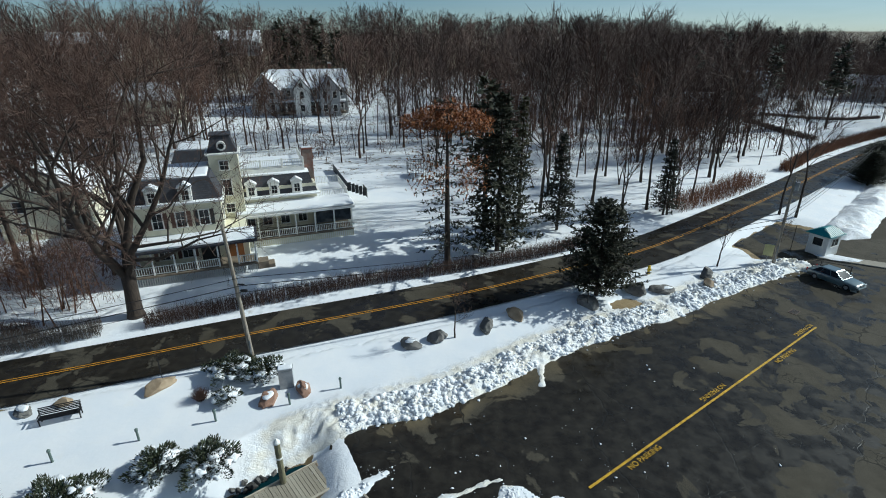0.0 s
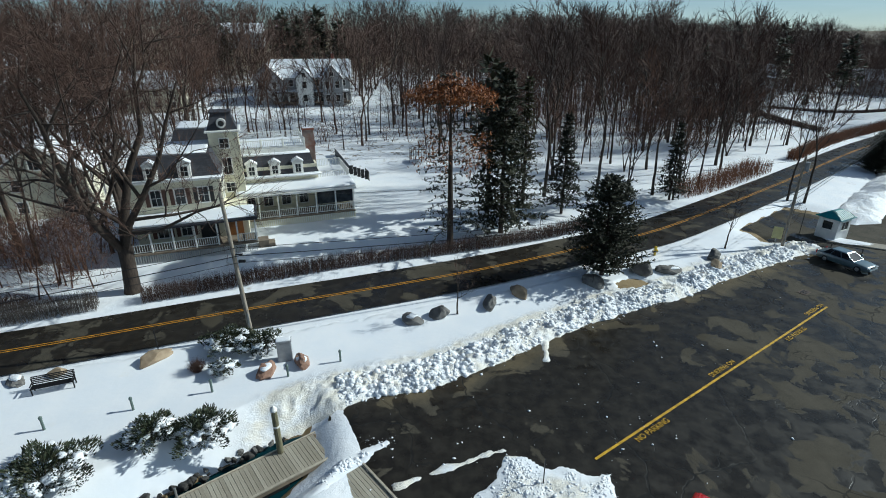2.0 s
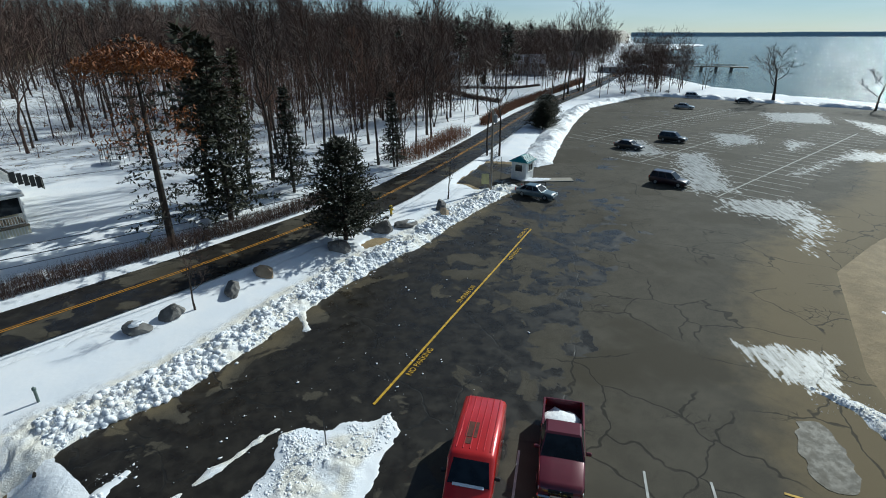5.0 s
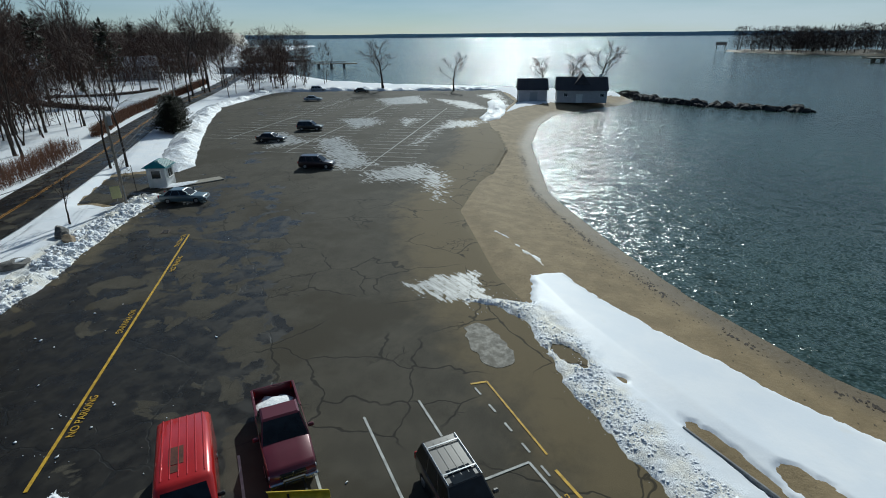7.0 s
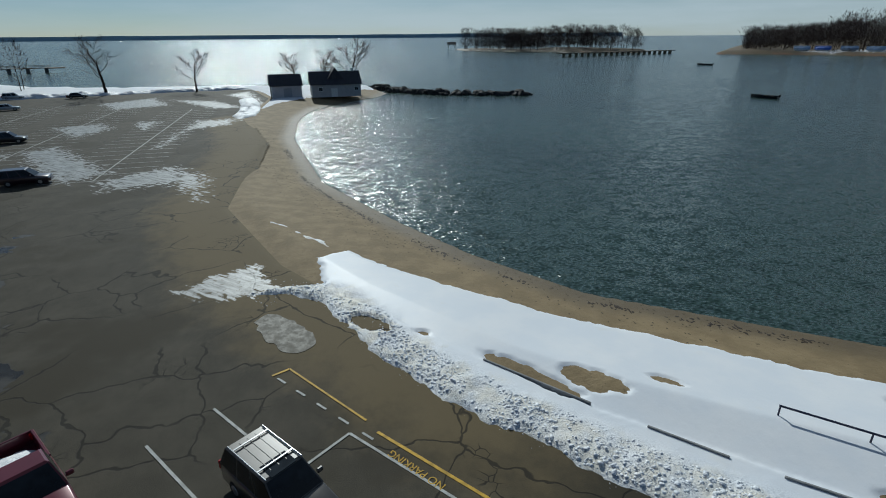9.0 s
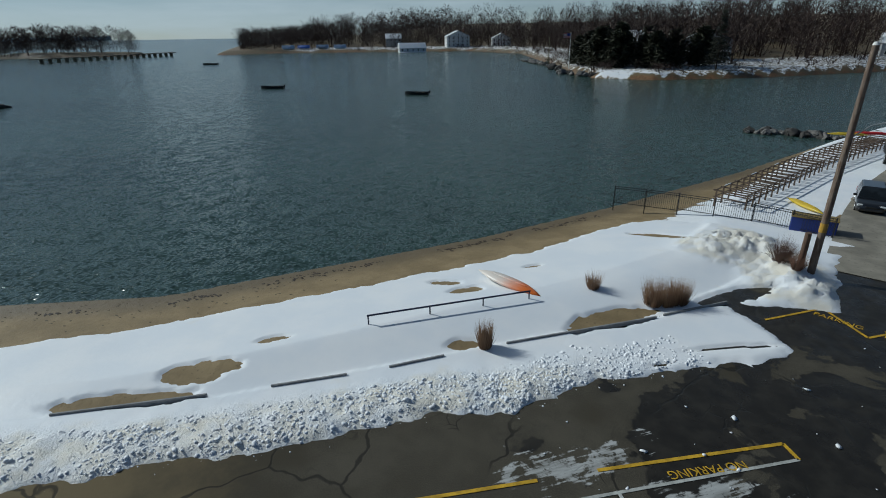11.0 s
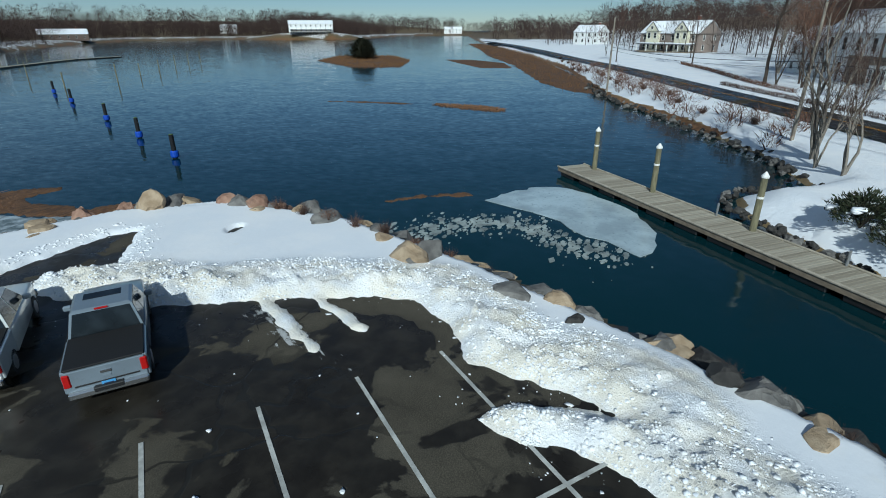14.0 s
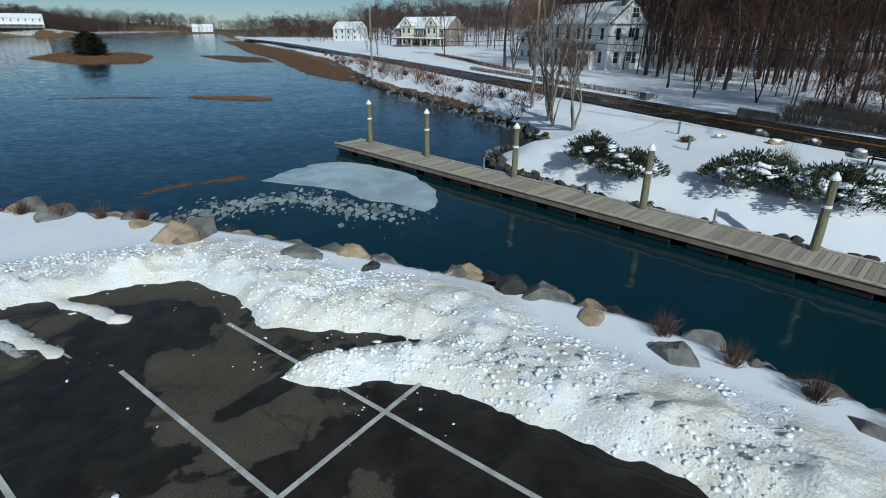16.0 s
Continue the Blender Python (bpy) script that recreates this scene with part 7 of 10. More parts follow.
G_B = "boulders on the planted strip"
for i, (x, y, rx, ry, rz_, m, lab, sn) in enumerate((
        (-2.6, 34.7, 0.75, 0.55, 0.55, STONE_GREY, "dark round boulder capped with snow", True),
        (-0.5, 35.7, 0.75, 0.6, 0.7, STONE_GREY, "dark grey boulder half buried in snow", False),
        (3.5, 37.4, 1.0, 0.55, 0.55, STONE_GREY, "dark angular boulder half buried in snow", False),
        (6.3, 39.3, 0.95, 0.6, 0.5, STONE_TAN, "tan boulder half buried in snow", False),
        (18.2, 43.9, 1.1, 0.8, 0.85, STONE_GREY, "large grey boulder standing in snow", False),
        (21.0, 44.3, 1.4, 0.7, 0.45, STONE_GREY, "flat grey boulder capped with snow", True),
        (26.6, 47.6, 0.9, 0.6, 0.6, STONE_GREY, "grey boulder beside the small tree", False),
        (26.2, 45.6, 0.7, 0.5, 0.45, STONE_TAN, "small tan boulder on the snowbank", False),
        (13.1, 41.6, 1.3, 0.9, 0.5, STONE_GREY, "flat grey boulder under the evergreen", False),
        (-27.2, 26.9, 1.2, 0.7, 0.45, STONE_GREY, "hollow grey boulder holding snow", True),
        (-25.2, 27.7, 0.55, 0.4, 0.35, STONE_TAN, "small tan boulder behind the bench", False),
        (-19.7, 29.3, 1.15, 0.6, 0.45, STONE_TAN, "tan boulder near the road", False),
        (-11.8, 28.3, 0.8, 0.6, 0.5, STONE_RED, "reddish boulder capped with snow", True),
        (-9.7, 29.3, 0.75, 0.55, 0.5, STONE_RED, "reddish boulder capped with snow", True),
        (-31, 27.2, 0.9, 0.6, 0.5, STONE_GREY, "grey boulder near the road", True),
        (-34.5, 25.8, 1.1, 0.6, 0.5, STONE_GREY, "hollow grey boulder near the road", True),
        (-31.2, 24.6, 0.9, 0.6, 0.35, STONE_TAN, "flat tan boulder in the snow", True),
        (-34.0, 22.4, 0.8, 0.5, 0.3, STONE_TAN, "flat tan boulder in the snow", True))):
    f = 0.66 if x < -26 else 1.0
    boulder(x, y, rx * f, ry * f, rz_ * f, m, lab, i + 1, i * 37, sn, group=G_B)

for x, y in ((-7.2, 29.7), (-14.6, 26.4), (-18.6, 24.7), (-22.7, 23.0), (-27, 21), (-31, 18.5), (-36, 20.5), (-10.3, 28.0)):
    b = thing("bollard", x, y, None, 0, "short grey-green path bollard light in snow", "bollard", "path bollards")
    part("post", Geo().cyl(0, 0, -0.2, 0.75, 0.07, n=10), GREEN_METAL, b)
    part("cap", Geo().tube([(0, 0, 0.75), (0, 0, 0.86), (0, 0, 0.93)], [0.1, 0.1, 0.04], 10), GREEN_METAL, b)

bench = thing("bench", -24.4, 26.4, None, 22, "dark slatted park bench facing the water", "bench")
for k in range(5):
    part("seat_slat", Geo().box(0, -0.32 + k * 0.11, 0.44, 2.3, 0.09, 0.03, b=0.008), METAL_BLACK, bench)
    part("back_slat", Geo().box(0, 0.2 + 0.03 * k, 0.52 + k * 0.1, 2.3, 0.03, 0.08, b=0.008), METAL_BLACK, bench)
for sx in (-1.1, 1.1):
    part("side_frame", Geo().box(sx, -0.3, 0.22, 0.06, 0.06, 0.48).box(sx, 0.18, 0.45, 0.06, 0.06, 0.95).box(sx, -0.06, 0.62, 0.06, 0.56, 0.05), METAL_BLACK, bench)

kiosk = thing("utility_cabinet", -11.0, 29.9, None, 15, "grey weathered metal utility cabinet capped with snow", "cabinet")
part("body", Geo().box(0, 0, 0.75, 0.95, 0.6, 1.5, b=0.02), METAL_GREY, kiosk)
part("door", Geo().box(0, -0.31, 0.75, 0.8, 0.03, 1.3, b=0.01), METAL_GREY, kiosk)
part("lid", Geo().box(0, 0, 1.53, 1.05, 0.7, 0.06, b=0.02), METAL_GREY, kiosk)
part("snow_cap", Geo().box(0, 0, 1.6, 0.95, 0.6, 0.1, b=0.05), SNOW, kiosk)

hyd = thing("hydrant", 20.8, 47.6, None, 30, "yellow fire hydrant standing in snow", "hydrant")
HYD = paint("hydrant_yellow", (0.62, 0.42, 0.02), 0.45)
part("barrel", Geo().tube([(0, 0, -0.1), (0, 0, 0.75), (0, 0, 0.8), (0, 0, 0.95), (0, 0, 1.0)], [0.13, 0.13, 0.17, 0.13, 0.04], 12), HYD, hyd)
part("nozzle", Geo().tube([(-0.24, 0, 0.6), (0.24, 0, 0.6)], 0.07, 10), HYD, hyd)
part("nozzle", Geo().tube([(0, -0.26, 0.55), (0, 0, 0.55)], 0.09, 10), HYD, hyd)


def shrub(x, y, r, h, label, needles=JUNIPER, seed=1, blades=900, snow=0.5, blade=0.21, name="juniper_shrub"):
    """A spreading evergreen: stems, needle sprays pointing out, snow caught in it."""
    sh = thing(name, x, y, None, seed * 41, label, "shrub")
    rg = np.random.RandomState(seed)
    st, lf = Geo(), Geo()
    for i in range(14):
        a = rg.rand() * 6.28
        st.tube([(0, 0, 0), (r * 0.4 * math.cos(a), r * 0.4 * math.sin(a), h * 0.5), (r * 0.8 * math.cos(a), r * 0.8 * math.sin(a), h * (0.5 + 0.4 * rg.rand()))], [0.04, 0.025, 0.01], 4, False)
    for i in range(int(blades * 2.6)):
        a, u = rg.rand() * 6.28, rg.rand() ** 0.5
        lob = 1 + 0.28 * math.sin(a * 5 + seed) + 0.15 * math.sin(a * 9)
        rr = r * u * lob
        top = h * (1 - 0.55 * u * u) * (0.85 + 0.3 * rg.rand())
        z = top * (0.25 + 0.75 * rg.rand() ** 0.5)
        q = np.array([rr * math.cos(a), rr * math.sin(a), z])
        d = unit(np.array([math.cos(a) * (0.4 + u), math.sin(a) * (0.4 + u), 0.75 + 0.5 * rg.rand()]) + rg.normal(0, 0.35, 3))
        b = blade * (0.6 + 0.8 * rg.rand())
        w = unit(np.cross(d, rg.normal(0, 1, 3))) * b * 0.16
        lf.add([q, q + d * b * 0.45 + w, q + d * b, q + d * b * 0.45 - w], [(0, 1, 2), (0, 2, 3)])
    part("stem", st, BARK, sh)
    part("foliage", lf, needles, sh)
    if snow:
        s = Geo()
        for i in range(int(52 * snow * r)):
            a, u = rg.rand() * 6.28, 0.25 + 0.7 * rg.rand() ** 0.5
            k = 0.07 + 0.20 * rg.rand() ** 1.5
            s.blob(r * u * math.cos(a), r * u * math.sin(a), h * (1 - 0.5 * u * u) * (0.72 + 0.25 * rg.rand()), k * 1.5, k * 1.2, k * 0.6, 0.45, int(rg.randint(90)), 2)
        s.smooth = True
        part("snow_clumps", s, SNOW, sh, "clumps of white snow")
    return sh


shrub(-16.1, 22.2, 1.25, 1.3, "dark green juniper shrub laden with snow", seed=2, blades=1100)
shrub(-13.6, 22.8, 1.5, 1.5, "dark green juniper shrub laden with snow", seed=3, blades=1400)
shrub(-19.9, 19.2, 2.0, 1.6, "large dark juniper shrub heavily laden with snow", seed=4, blades=2200, snow=0.9)
shrub(-22.6, 17.0, 1.9, 1.6, "large dark juniper shrub heavily laden with snow", seed=5, blades=2000, snow=0.8)
shrub(-26.4, 12.6, 1.4, 1.5, "dark green juniper shrub above the stone bank", seed=6, blades=1400)
shrub(-29.0, 11.3, 1.3, 1.8, "dark green juniper shrub above the stone bank", seed=7, blades=1300, snow=0.3)
shrub(-15.2, 31.0, 1.5, 1.3, "dark juniper shrub at the foot of the utility pole", seed=8, blades=1200)
shrub(-12.9, 30.9, 1.3, 1.2, "snow-laden juniper shrub at the foot of the utility pole", seed=9, blades=1000)
shrub(-14.6, 28.3, 0.7, 0.9, "small juniper shrub capped with snow", seed=10, blades=450)


def twig_shrub(x, y, r, h, label, mat=RED_TWIG, seed=1, n=260, rr=0.012, name="bare_shrub", z=None):
    sh = thing(name, x, y, z, 0, label, "shrub")
    rg = np.random.RandomState(seed)
    g, st = Geo(), Geo()
    for i in range(n):
        a, u = rg.rand() * 6.28, rg.rand() ** 0.6
        p = (0.3 * r * u * math.cos(a), 0.3 * r * u * math.sin(a), 0)
        q = (r * u * math.cos(a), r * u * math.sin(a), h * (1.05 - 0.45 * u * u) * (0.6 + 0.5 * rg.rand()))
        g.spike(p, q, rr)
        m = [(p[k] + q[k]) / 2 for k in range(3)]
        g.spike(m, (m[0] + rg.normal(0, 0.25 * r), m[1] + rg.normal(0, 0.25 * r), m[2] + 0.3 * h * rg.rand()), rr * 0.7)
    for i in range(6):
        a = i * 1.05
        st.tube([(0, 0, -0.1), (0.2 * r * math.cos(a), 0.2 * r * math.sin(a), 0.35 * h)], [rr * 2.2, rr * 1.5], 5, False)
    part("stem", st, BARK, sh)
    part("branchwork", g, mat, sh)
    return sh


twig_shrub(-16.4, 28.4, 0.8, 1.1, "rounded bare brown shrub in the snow", TWIG, 3)
twig_shrub(-24.0, 19.6, 1.1, 1.9, "dark red-brown bare shrub by the junipers", RED_TWIG, 4, 420)
twig_shrub(-33.5, 19.8, 0.7, 0.6, "low bare shrub in the snow", RED_TWIG, 5)

# clipped hedge of bare twigs along the road
def hedge(pts, w, h, label, mat, per_m=55, seed=1, rr=0.014, z_up=0.0, name="hedge"):
    line = smooth_line(pts, 0.5)
    x0, y0 = line[0]
    hd = thing(name, x0, y0, 0, 0, label, "hedge", kind="stuff")
    rg = np.random.RandomState(seed)
    g = Geo()
    seg = np.hypot(*np.diff(line, axis=0).T)
    base = ground_z(line[:, 0], line[:, 1])
    for i in range(len(line) - 1):
        t = (line[i + 1] - line[i]) / seg[i]
        nrm = np.array([-t[1], t[0]])
        for _ in range(int(per_m * seg[i]) + 1):
            p = line[i] + t * seg[i] * rg.rand() + nrm * rg.uniform(-w, w) * 0.5
            z = base[i] + z_up
            hh = h * (0.75 + 0.35 * rg.rand())
            a = (p[0] - x0, p[1] - y0, z)
            b = (p[0] - x0 + rg.normal(0, 0.14), p[1] - y0 + rg.normal(0, 0.14), z + hh)
            g.spike(a, b, rr)
            m = (a[0], a[1], z + hh * 0.45)
            g.spike(m, (m[0] + rg.normal(0, 0.22), m[1] + rg.normal(0, 0.22), z + hh * (0.8 + 0.25 * rg.rand())), rr * 0.8)
    part("branchwork", g, mat, hd)
    return hd


HEDGE_TWIG = make_twig("hedge_twigs", (0.085, 0.05, 0.038), (0.085, 0.05, 0.038))
GREY_TWIG = make_twig("grey_hedge_twigs", (0.12, 0.10, 0.085), (0.12, 0.10, 0.085))
RUST_TWIG = make_twig("rust_hedge_leaves", (0.14, 0.055, 0.022), (0.14, 0.055, 0.022))
hedge([(-25.0, 37.6), (-20.8, 39.5), (-9.7, 44.6), (0, 48.0), (10, 52.2), (17, 56)], 1.3, 1.45, "clipped bare brown hedge along the snowy roadside", HEDGE_TWIG, 120, 1)
hedge([(-40, 31.4), (-36, 33.0), (-28, 36.6)], 1.5, 1.6, "loose bare grey hedge along the snowy roadside", GREY_TWIG, 120, 2)
hedge([(60, 89.5), (80, 107), (110, 128), (150, 156)], 1.8, 2.2, "tall rust-brown hedge beside the road", RUST_TWIG, 45, 3, 0.03)
hedge([(31, 68), (40, 74), (51, 83)], 4.0, 2.2, "rust-brown thicket at the edge of the wood", RUST_TWIG, 55, 4, 0.02)
hedge([(-54, 27.6), (-67, 23.4), (-81, 19.2), (-98, 14.2)], 0.8, 0.7, "low bare brown hedge along the road", HEDGE_TWIG, 30, 5, 0.02)
hedge([(-33, 36.2), (-44, 36.5)], 1.2, 1.3, "dark clipped hedge by the driveway", HEDGE_TWIG, 90, 6)

# loose chunks lying on and before the ploughed banks
def snow_chunks(name, pts, n, lo, hi, inner, outer, seed, label, mat=SNOW):
    """Many uneven lumps along one side of a line, in one mesh."""
    rg = np.random.RandomState(seed)
    line = smooth_line(pts, 0.3)
    t = np.gradient(line, axis=0)
    t /= np.linalg.norm(t, axis=1)[:, None]
    i = rg.randint(len(line), size=n)
    off = np.where(rg.rand(n) < 0.95, rg.rand(n) * inner, -outer * rg.rand(n) ** 2)
    x, y = line[i, 0] - t[i, 1] * off, line[i, 1] + t[i, 0] * off
    x, y = x + rg.normal(0, 0.12, n), y + rg.normal(0, 0.12, n)
    snow = snow_layers(x, y)[0]
    z = np.where(snow > 0.0, snow_top(x, y), np.where(sdf(x, y, LOT) > -0.3, 0.0, -99))
    ok = (z > -1.0) & ((snow > 0.03) | (rg.rand(n) < 0.10)) & (fbm(x * 0.55, y * 0.55, 3, seed + 40) > -0.24 + 0.2 * rg.rand(n))
    x, y, z, snow = x[ok], y[ok], z[ok], snow[ok]
    m = len(x)
    r = (lo + (hi - lo) * rg.rand(m) ** 4) * np.where(snow > 0.03, 1.0, 0.5)
    bm = bmesh.new()
    bmesh.ops.create_icosphere(bm, subdivisions=1, radius=1)
    bm.verts.index_update()
    tv, tf = np.array([v.co[:] for v in bm.verts]), np.array([[v.index for v in f.verts] for f in bm.faces])
    bm.free()
    k = len(tv)
    v = tv[None] * (1 + rg.uniform(-0.32, 0.32, (m, k, 1)))
    a = rg.rand(m) * 6.283
    c, d = np.cos(a)[:, None], np.sin(a)[:, None]
    sx, sy = (0.8 + 0.7 * rg.rand(m))[:, None], (0.8 + 0.4 * rg.rand(m))[:, None]
    vx, vy, vz = v[..., 0] * sx, v[..., 1] * sy, v[..., 2] * 0.72
    v = np.stack([x[:, None] + r[:, None] * (vx * c - vy * d), y[:, None] + r[:, None] * (vx * d + vy * c), z[:, None] + r[:, None] * (vz - 0.18)], -1).reshape(-1, 3)
    f = (tf[None] + (np.arange(m) * k)[:, None, None]).reshape(-1, 3)
    me = bpy.data.meshes.new(name)
    me.vertices.add(len(v))
    me.vertices.foreach_set("co", v.ravel())
    me.loops.add(f.size)
    me.loops.foreach_set("vertex_index", f.ravel())
    me.polygons.add(len(f))
    me.polygons.foreach_set("loop_start", np.arange(0, f.size, 3))
    me.polygons.foreach_set("use_smooth", np.ones(len(f), bool))
    me.materials.append(mat)
    me.update(calc_edges=True)
    return tagged(new(name, me), label, "snow", kind="stuff")


snow_chunks("snow_chunks", STRIP[5:14], 11000, 0.03, 0.26, 2.6, 0.6, 1, "broken chunks of ploughed snow on the bank beside the lot")
snow_chunks("snow_chunks", BEACH_SNOW[3:19], 11000, 0.02, 0.10, 2.2, 0.3, 2, "small crumbs of ploughed snow along the beach side")
snow_chunks("snow_chunks", BANK[12:34], 15000, 0.015, 0.08, 3.4, 0.25, 3, "crumbs of crusted ploughed snow on the inlet bank", SNOW_CRUST)
snow_chunks("snow_chunks", HEAP[1:9][::-1], 2400, 0.02, 0.11, 2.4, 0.3, 4, "crumbs of snow on the heap beside the van")
snow_chunks("snow_chunks", BANK[2:13], 1600, 0.02, 0.10, 1.2, 0.2, 5, "crumbs of snow along the bank behind the trucks", SNOW_CRUST)
snow_chunks("snow_chunks", TONGUE[3:7][::-1], 900, 0.03, 0.16, 1.4, 0.3, 6, "crumbs of snow beside the dock")

# utility poles and wires
def utility_pole(x, y, top, label, arm=True, transformer=False, lean=0.0, z=None):
    b = gz(x, y) if z is None else z
    p = thing("utility_pole", x, y, b, 0, label, "utility pole")
    part("pole", Geo().tube([(0, 0, -0.4), (lean * 0.5, 0, (top - b) / 2), (lean, 0, top - b)], [0.17, 0.145, 0.11], 12), POLE_WOOD, p)
    if arm:
        part("wire_bracket", Geo().box(lean * 0.75 + 0.35, 0, (top - b) * 0.60, 0.7, 0.08, 0.08).box(lean * 0.75 + 0.6, 0, (top - b) * 0.555, 0.5, 0.16, 0.2, b=0.04), METAL_BLACK, p)
    if transformer:
        t = part("transformer", Geo().tube([(lean + 0.32, 0, top - b - 1.5), (lean + 0.32, 0, top - b - 0.6)], 0.27, 14), METAL_GREY, p, "grey transformer can")
        part("bushing", Geo().cyl(lean + 0.32, 0, top - b - 0.6, top - b - 0.35, 0.05, n=8), METAL_GREY, t)
    part("guard", Geo().box(-0.02, -0.16, 1.2, 0.1, 0.05, 1.8), METAL_GREY, p)
    return p


POLES = [(-96, -3.6, 11), (-52.5, 13.8, 11.2), (-14.1, 32.3, 11.6), (35.6, 51.0, 9.9), (84, 97, 11), (140, 138, 12)]
for i, (x, y, top) in enumerate(POLES):
    utility_pole(x, y, top, "weathered wooden utility pole carrying black cables" if i != 3 else "wooden utility pole with a grey transformer", i != 3, i == 3, -0.6 if i == 2 else 0)
for (x0, y0, t0), (x1, y1, t1) in zip(POLES, POLES[1:]):
    for k, (dz, r) in enumerate(((0.35, 0.012), (3.9, 0.022), (4.5, 0.03), (5.0, 0.018))):
        s = np.linspace(0, 1, 14)
        pts = np.column_stack([x0 + (x1 - x0) * s, y0 + (y1 - y0) * s, (t0 - dz) + ((t1 - dz) - (t0 - dz)) * s - 0.9 * 4 * s * (1 - s) * 0.6])
        w = Geo().tube(pts, r, 5)
        tagged(part("cable", w, METAL_BLACK), "sagging black overhead cable between poles", "cable", "overhead cables")

# lawn beyond the entrance: round clipped evergreen and dark garden walls
plant("holly", 107, 160, rz=30, scale=0.36, label="round clipped dark evergreen on a snowy lawn")
hedge([(84, 150), (82, 130), (84, 117)], 1.4, 1.3, "dark clipped hedge at the edge of a snowy lawn", HEDGE_TWIG, 60, 12, 0.03)
hedge([(92, 154), (108, 146), (124, 150)], 1.0, 0.9, "dark low hedge across a snowy lawn", HEDGE_TWIG, 60, 13, 0.03)

for x, y, rz, ln in ((-41.5, 30.4, 18, 3.6), (-54.5, 26.6, 10, 1.2)):
    gw = thing("gate_wall", x, y, None, rz, "low dark fieldstone gate wall capped with snow", "wall", "driveway gate walls")
    part("wall", Geo().box(0, 0, 0.3, ln, 0.5, 0.8, b=0.06), STONE_GREY, gw)
    part("snow_cap", Geo().box(0, 0, 0.75, ln * 0.97, 0.46, 0.12, b=0.05), SNOW, gw)

# thin signposts
def signpost(x, y, h, label, plate=None, mat=METAL_GREY, w=0.45, ph=0.6, rz=0, z=None):
    s = thing("signpost", x, y, z, rz, label, "sign")
    part("post", Geo().box(0, 0, h / 2 - 0.2, 0.05, 0.04, h + 0.4), METAL_BLACK if plate is None else METAL_GREY, s)
    if plate:
        part("plate", Geo().box(0, -0.035, h - ph / 2, w, 0.02, ph, b=0.005), plate, s)
    return s


signpost(4.9, 19.6, 1.6, "thin dark marker post in a snow heap")
signpost(-20.1, 30.6, 1.7, "thin dark marker post at the roadside")
signpost(12.9, 41.0, 1.7, "thin dark marker post beside the evergreen")
signpost(10.5, 54.4, 1.4, "thin dark post in front of the hedge")
signpost(34.9, 51.2, 2.1, "pale yellow board on a post at the entrance", paint("pale_yellow_board", (0.45, 0.42, 0.2)), w=0.9, ph=1.3, rz=-30)
signpost(-9.6, -36.2, 2.2, "white sign board seen from behind on a post", TRIM, w=0.45, ph=0.6)

# entrance booth
booth = thing("ticket_booth", 43.2, 54.6, 0.02, 28, "small white booth with turquoise metal roof", "booth")
TURQ = paint("turquoise_metal_roof", (0.02, 0.20, 0.22), 0.45, vary=0.12)
part("wall", Geo().box(0, 0, 1.2, 2.5, 2.1, 2.4, b=0.02), CLAP_WHITE, booth)
r = Geo().loft([[(-1.55, -1.35, 2.4), (1.55, -1.35, 2.4), (1.55, 1.35, 2.4), (-1.55, 1.35, 2.4)], [(-1.5, -1.3, 2.5), (1.5, -1.3, 2.5), (1.5, 1.3, 2.5), (-1.5, 1.3, 2.5)],
                [(-0.75, -0.15, 3.15), (0.75, -0.15, 3.15), (0.75, 0.15, 3.15), (-0.75, 0.15, 3.15)]])
part("roof", r, TURQ, booth)
for i in range(8):
    part("roof_rib", Geo().box(-1.2 + i * 0.34, -0.75, 2.83, 0.04, 1.35, 0.05, tilt=(29, 0, 0)), TURQ, booth)
window(booth, 0, 1.6, 1.3, 0.9, -1.06, panes=(2, 1))
window(booth, 0, 1.6, 1.0, 0.9, -1.26, facing=-1, axis="x", panes=(1, 1))
part("door", Geo().box(1.27, 0, 1.05, 0.05, 0.9, 2.0, b=0.01), TRIM, booth)
signpost(40.4, 55.6, 3.0, "tall dark gate post beside the booth")
gate = thing("barrier_rail", 40.0, 50.0, 0, -35, "low black metal rail at the entrance", "railing")
part("top_rail", Geo().tube([(-2.6, 0, 0.95), (2.6, 0, 0.95)], 0.035, 8), METAL_BLACK, gate)
part("mid_rail", Geo().tube([(-2.6, 0, 0.5), (2.6, 0, 0.5)], 0.03, 8), METAL_BLACK, gate)
for px in (-2.6, 0, 2.6):
    part("post", Geo().cyl(px, 0, -0.2, 1.0, 0.04, n=8), METAL_BLACK, gate)
curb = thing("kerb_island", 45.2, 52.0, 0, -28, "snowy kerb island with mud beside the booth", "kerb")
part("kerb", Geo().box(0, 0, 0.06, 7.0, 1.7, 0.16, b=0.05), paint("kerb_concrete", (0.30, 0.27, 0.22), 0.85), curb)
part("snow", Geo().blob(-1.5, 0, 0.12, 2.2, 0.8, 0.14, 0.2, 4, 3), SNOW, curb)
for x, y, k, s in ((38.4, 55.0, "small", 0.8),):
    plant(k, x, y, rz=x * 9, scale=s, label="bare slender tree beside the entrance road")
for x, y, s in ((69.4, 82.2, 0.62), (71.8, 84.6, 0.7), (76.5, 90, 0.6), (82, 94.5, 0.5)):
    plant("holly", x, y, rz=x * 13, scale=s, wide=1.35, label="dark low evergreen tree between road and lot")

